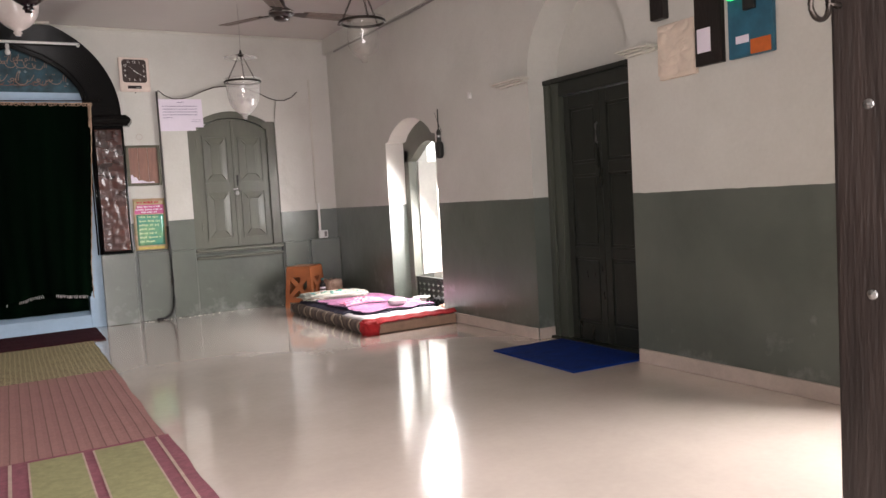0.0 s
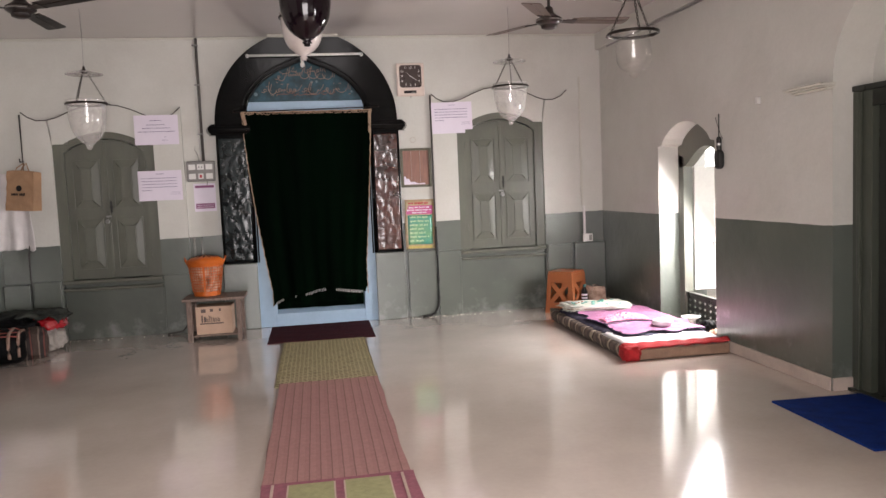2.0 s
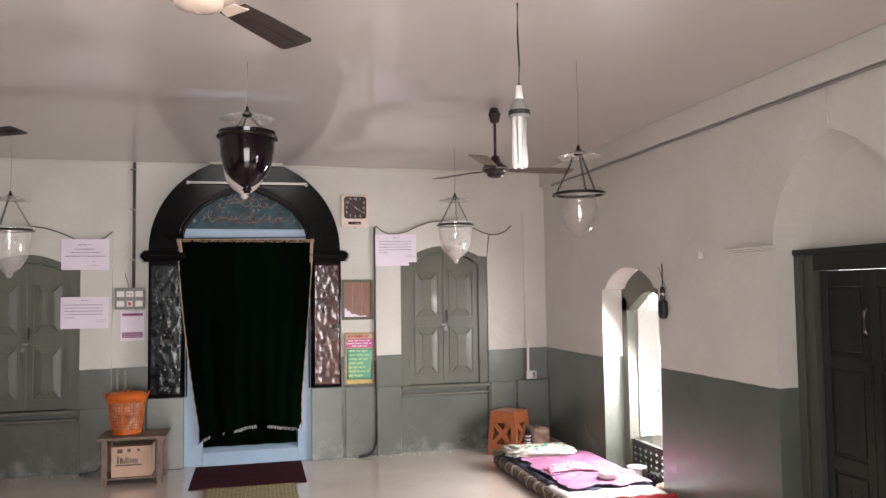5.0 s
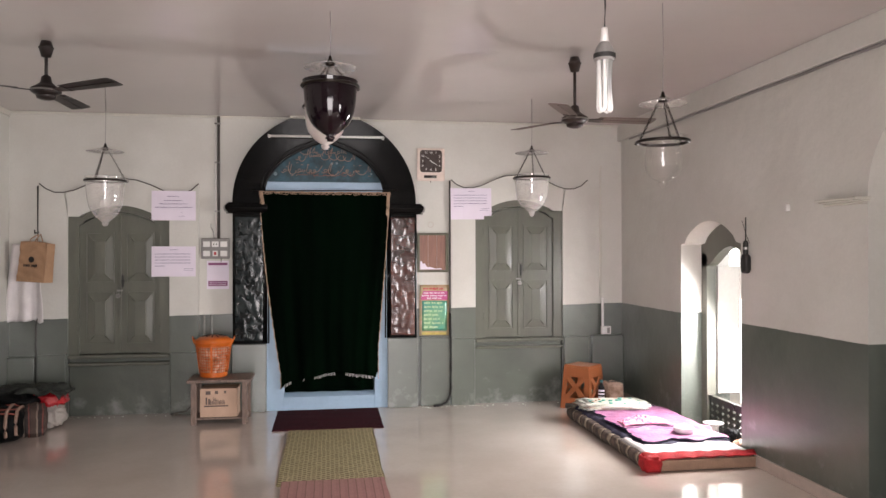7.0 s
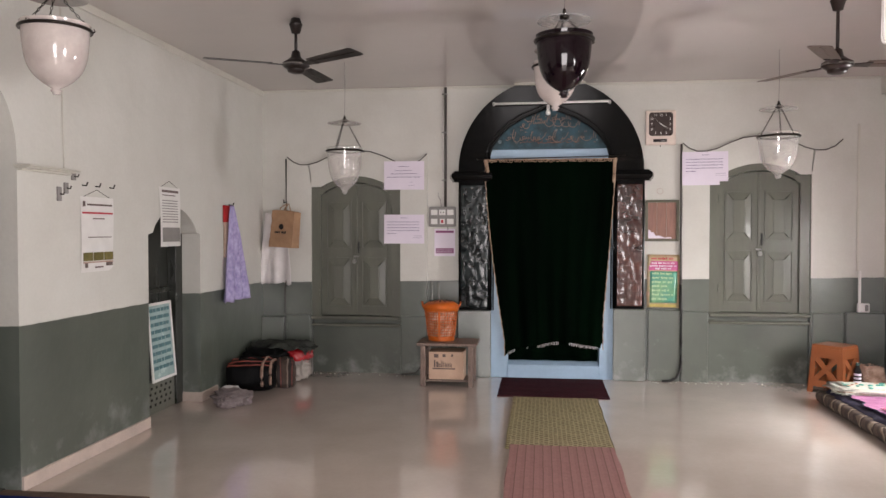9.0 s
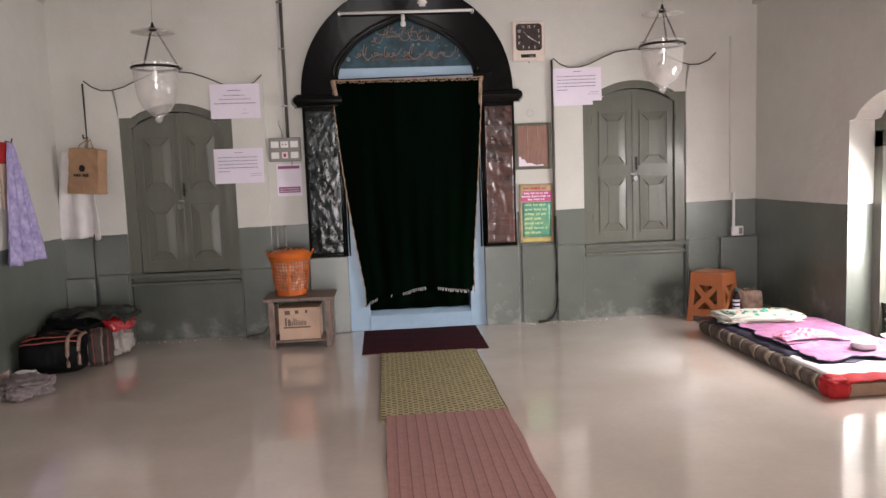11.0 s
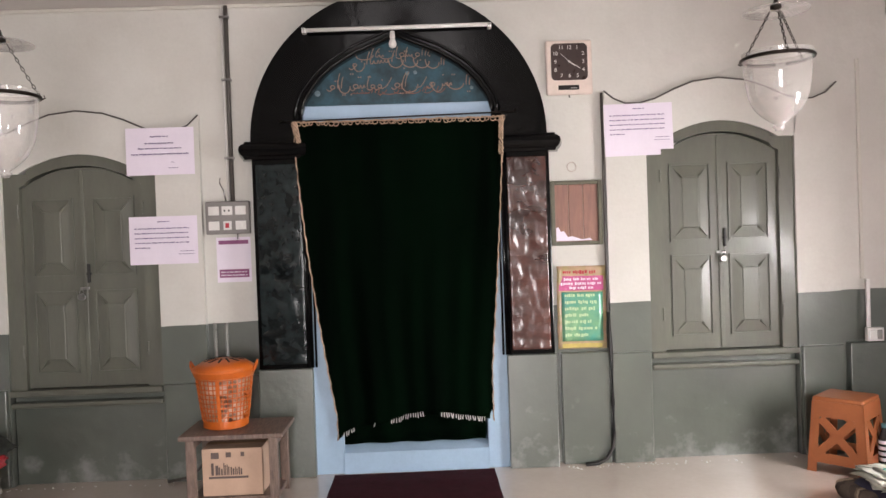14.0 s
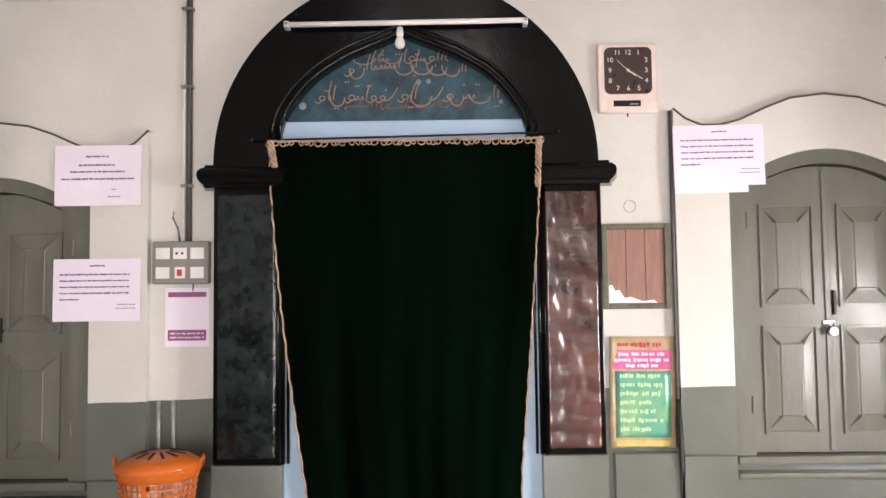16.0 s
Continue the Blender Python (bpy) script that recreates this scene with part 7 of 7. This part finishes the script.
bm = sheet(bmesh.new(), 48, 20, bag_side, 0.002)
fill(bm, -0.14, 0.13, -0.045, 0.045, 0.0, 0.006)
part("bag", bm, KRAFT, kb)
part("mark", lathe(bmesh.new(), [(0, 0.002), (0.028, 0.002), (0.03, 0)], 14), HOLE, kb, "dark round printed mark").matrix_basis = pose(0.0, -0.062, 0.22, 90, 0, 0)
part("print", lines(bmesh.new(), -0.075, 0.075, 0.15, 0.022, 8, -0.068), HOLE, kb, "dark printed word drawn as bars")
for y in (-0.04, 0.045):
    part("handle", tube(bmesh.new(), [(-0.06, y, 0.35), (-0.03, y, 0.42), (0.0, y * 0.4 + 0.05, 0.47), (0.03, y, 0.42), (0.06, y, 0.35)], 0.005, 6), KRAFT, kb, smooth=True)
hk2 = thing("wall_hook", pose(-2.525, YF, 1.84), "small dark wall hook", "hook")
part("peg", tube(bmesh.new(), [(0, 0.004, 0), (0, -0.1, -0.012), (0, -0.11, 0.02)], 0.006, 6), BRASS, hk2, smooth=True)

# ---- heap of bags in the corner ----
def bag_point(u, a, lx, ry, rz, seed):
    """A stuffed bag lying along x: u runs along it from -1 to 1, a goes round it from the floor side."""
    end = (1 - abs(u) ** 5) ** 0.35
    c, d = math.sin(a), -math.cos(a)
    cy, cz = math.copysign(abs(c) ** 0.62, c), math.copysign(abs(d) ** 0.62, d)
    w = 1 + 0.07 * noise.noise((u * 2.2, c * 2 + seed, d * 2)) + 0.03 * noise.noise((u * 6, c * 5, d * 5 + seed))
    return Vector((lx * u, ry * cy * (0.25 + 0.75 * end) * w, rz + rz * cz * (0.4 + 0.6 * end) * (w if cz > 0 else 1.0)))


def bag_body(lx, ry, rz, seed):
    return sheet(bmesh.new(), 40, 56, lambda u, v: bag_point(2 * u - 1, 2 * math.pi * v, lx, ry, rz, seed))


def bag_line(a0, a1, u0, u1, lx, ry, rz, seed, r, out=1.02):
    pts = []
    for k in range(25):
        p = bag_point(u0 + (u1 - u0) * k / 24, a0 + (a1 - a0) * k / 24, lx, ry, rz, seed)
        pts.append(Vector((p.x, p.y * out, rz + (p.z - rz) * out)))
    return tube(bmesh.new(), pts, r, 6)


d1 = thing("duffel_bag", pose(-2.545, 8.44, 0, 0, 0, 9), "black duffel bag with brick-red piping on the floor", "bag")
DUF = (0.235, 0.2, 0.145, 4)
part("body", bag_body(*DUF), BAGBLACK, d1, smooth=True)
PIPING = mat("brick_red_piping", (0.3, 0.07, 0.05), 0.6, 0.15, 30)
for a in (4.02, 3.55, 3.05):
    part("piping", bag_line(a, a - 0.12, -0.88, 0.9, *DUF, 0.0065), PIPING, d1, "brick-red piping", True)
for u in (0.55, 0.86):
    part("strap", bag_line(5.1, 1.9, u, u - 0.03, *DUF, 0.014, 1.01), mat("beige_webbing", (0.34, 0.22, 0.17), 0.8, 0.2, 30), d1, "beige webbing strap", True)
part("handle", tube(bmesh.new(), [(-0.12, -0.05, 0.28), (-0.1, -0.07, 0.315), (0.0, -0.07, 0.33), (0.1, -0.06, 0.31), (0.13, -0.05, 0.28)], 0.011, 8), BAGBLACK, d1, smooth=True)
d2 = thing("rolled_blanket", pose(-2.32, 8.68, 0, 0, 0, 20), "rolled brown striped blanket leaning on the bags", "blanket")
part("roll", lump(bmesh.new(), (0, 0, 0.13), (0.12, 0.22, 0.135), 0.16, 3.0, 0.6, 23, 24), BAGBROWN, d2, smooth=True)
d3 = thing("white_sack", pose(-2.24, 8.93, 0), "small white cloth sack", "sack")
part("sack", lump(bmesh.new(), (0, 0, 0.11), (0.11, 0.14, 0.1), 0.24, 3.2, 0.7, 25, 26), mat("dull_white_sack", (0.4, 0.36, 0.33), 0.85, 0.15, 8, 0.5, 90), d3, smooth=True)
d4 = thing("red_bundle", pose(-2.37, 9.02, 0.19), "red cloth bundle on top of the heap", "bundle")
part("cloth", lump(bmesh.new(), (0, 0, 0.06), (0.22, 0.17, 0.07), 0.28, 3.8, 0.6, 27, 20), mat("shiny_red_wrapper", (0.5, 0.012, 0.02), 0.28, 0.2, 12, 0.8, 40, coat=0.5, second=(0.3, 0.006, 0.012)), d4, smooth=True)
d5 = thing("dark_backpack", pose(-2.56, 8.98, 0), "dark bag with loose straps against the wall", "bag")
part("body", lump(bmesh.new(), (0, 0, 0.165), (0.24, 0.3, 0.19), 0.22, 3.5, 0.55, 29, 22), BAGBLACK, d5, smooth=True)
part("strap", tube(bmesh.new(), [(-0.1, -0.2, 0.25), (-0.05, -0.18, 0.34), (0.1, -0.12, 0.35), (0.24, -0.05, 0.34)], 0.012, 8), BAGBLACK, d5, smooth=True)
d6 = thing("dark_jacket", pose(-2.44, 9.02, 0.33), "dark folded jacket lying on the heap", "jacket")
CHARCOAL = mat("charcoal_camouflage_cloth", (0.045, 0.05, 0.04), 0.9, 0.2, 14, 0.6, 120, second=(0.008, 0.008, 0.008))
part("cloth", sheet(bmesh.new(), 44, 34, lambda u, v: Vector((-0.3 + 0.62 * u + 0.03 * noise.noise((v * 4, 1, u)), -0.24 + 0.42 * v + 0.04 * noise.noise((u * 4, 2, 3)), 0.035 + 0.035 * noise.noise((u * 5, v * 4, 6)) + 0.03 * abs(noise.noise((u * 9, v * 10, 2))) - 0.1 * max(0, 0.25 - v) - 0.06 * max(0, u - 0.85) / 0.15)), 0.012), CHARCOAL, d6, smooth=True)
part("sleeve", lump(bmesh.new(), (0.2, -0.12, 0.045), (0.15, 0.05, 0.035), 0.3, 4, 0.8, 32, 18), CHARCOAL, d6, smooth=True)
rg = thing("floor_rag", pose(-2.5, 7.86, 0, 0, 0, -60), "crumpled mauve-grey rag on the floor", "rag")
part("cloth", lump(bmesh.new(), (0, 0, 0.053), (0.2, 0.15, 0.056), 0.34, 3.6, 0.75, 35, 40), RAG, rg, smooth=True)
part("fold", lump(bmesh.new(), (0.1, -0.06, 0.04), (0.14, 0.1, 0.045), 0.3, 5, 0.8, 37, 30), RAG, rg, smooth=True)
wr = thing("white_rag", pose(-2.62, 8.08, 0, 0, 0, 10), "white cloth beside the rag", "cloth")
part("cloth", lump(bmesh.new(), (0, 0, 0.05), (0.09, 0.06, 0.052), 0.2, 3, 0.7, 33, 14), WHITECLOTH, wr, smooth=True)


# ---- plaster crumbs along the foot of the far wall ----
rnd = random.Random(77)
bm = bmesh.new()
for k in range(70):
    x = rnd.choice((rnd.uniform(1.3, 2.1), rnd.uniform(-2.3, -1.2), rnd.uniform(1.3, 3.0)))
    r = rnd.uniform(0.003, 0.011)
    p = Vector((x, YF - 0.085 - abs(rnd.gauss(0, 0.04)), r * 0.4))
    vs = [bm.verts.new(p + Vector((r * math.cos(a) * rnd.uniform(0.6, 1), r * math.sin(a) * rnd.uniform(0.6, 1), -r * 0.4))) for a in (0, 1.6, 3.1, 4.7)]
    top = bm.verts.new(p + Vector((0, 0, r * 0.5)))
    for i in range(4):
        bm.faces.new((vs[i], vs[(i + 1) % 4], top))
tagged(link("plaster_crumbs", bm, WHITE), "white plaster crumbs fallen along the foot of the wall", "crumbs", kind="stuff")
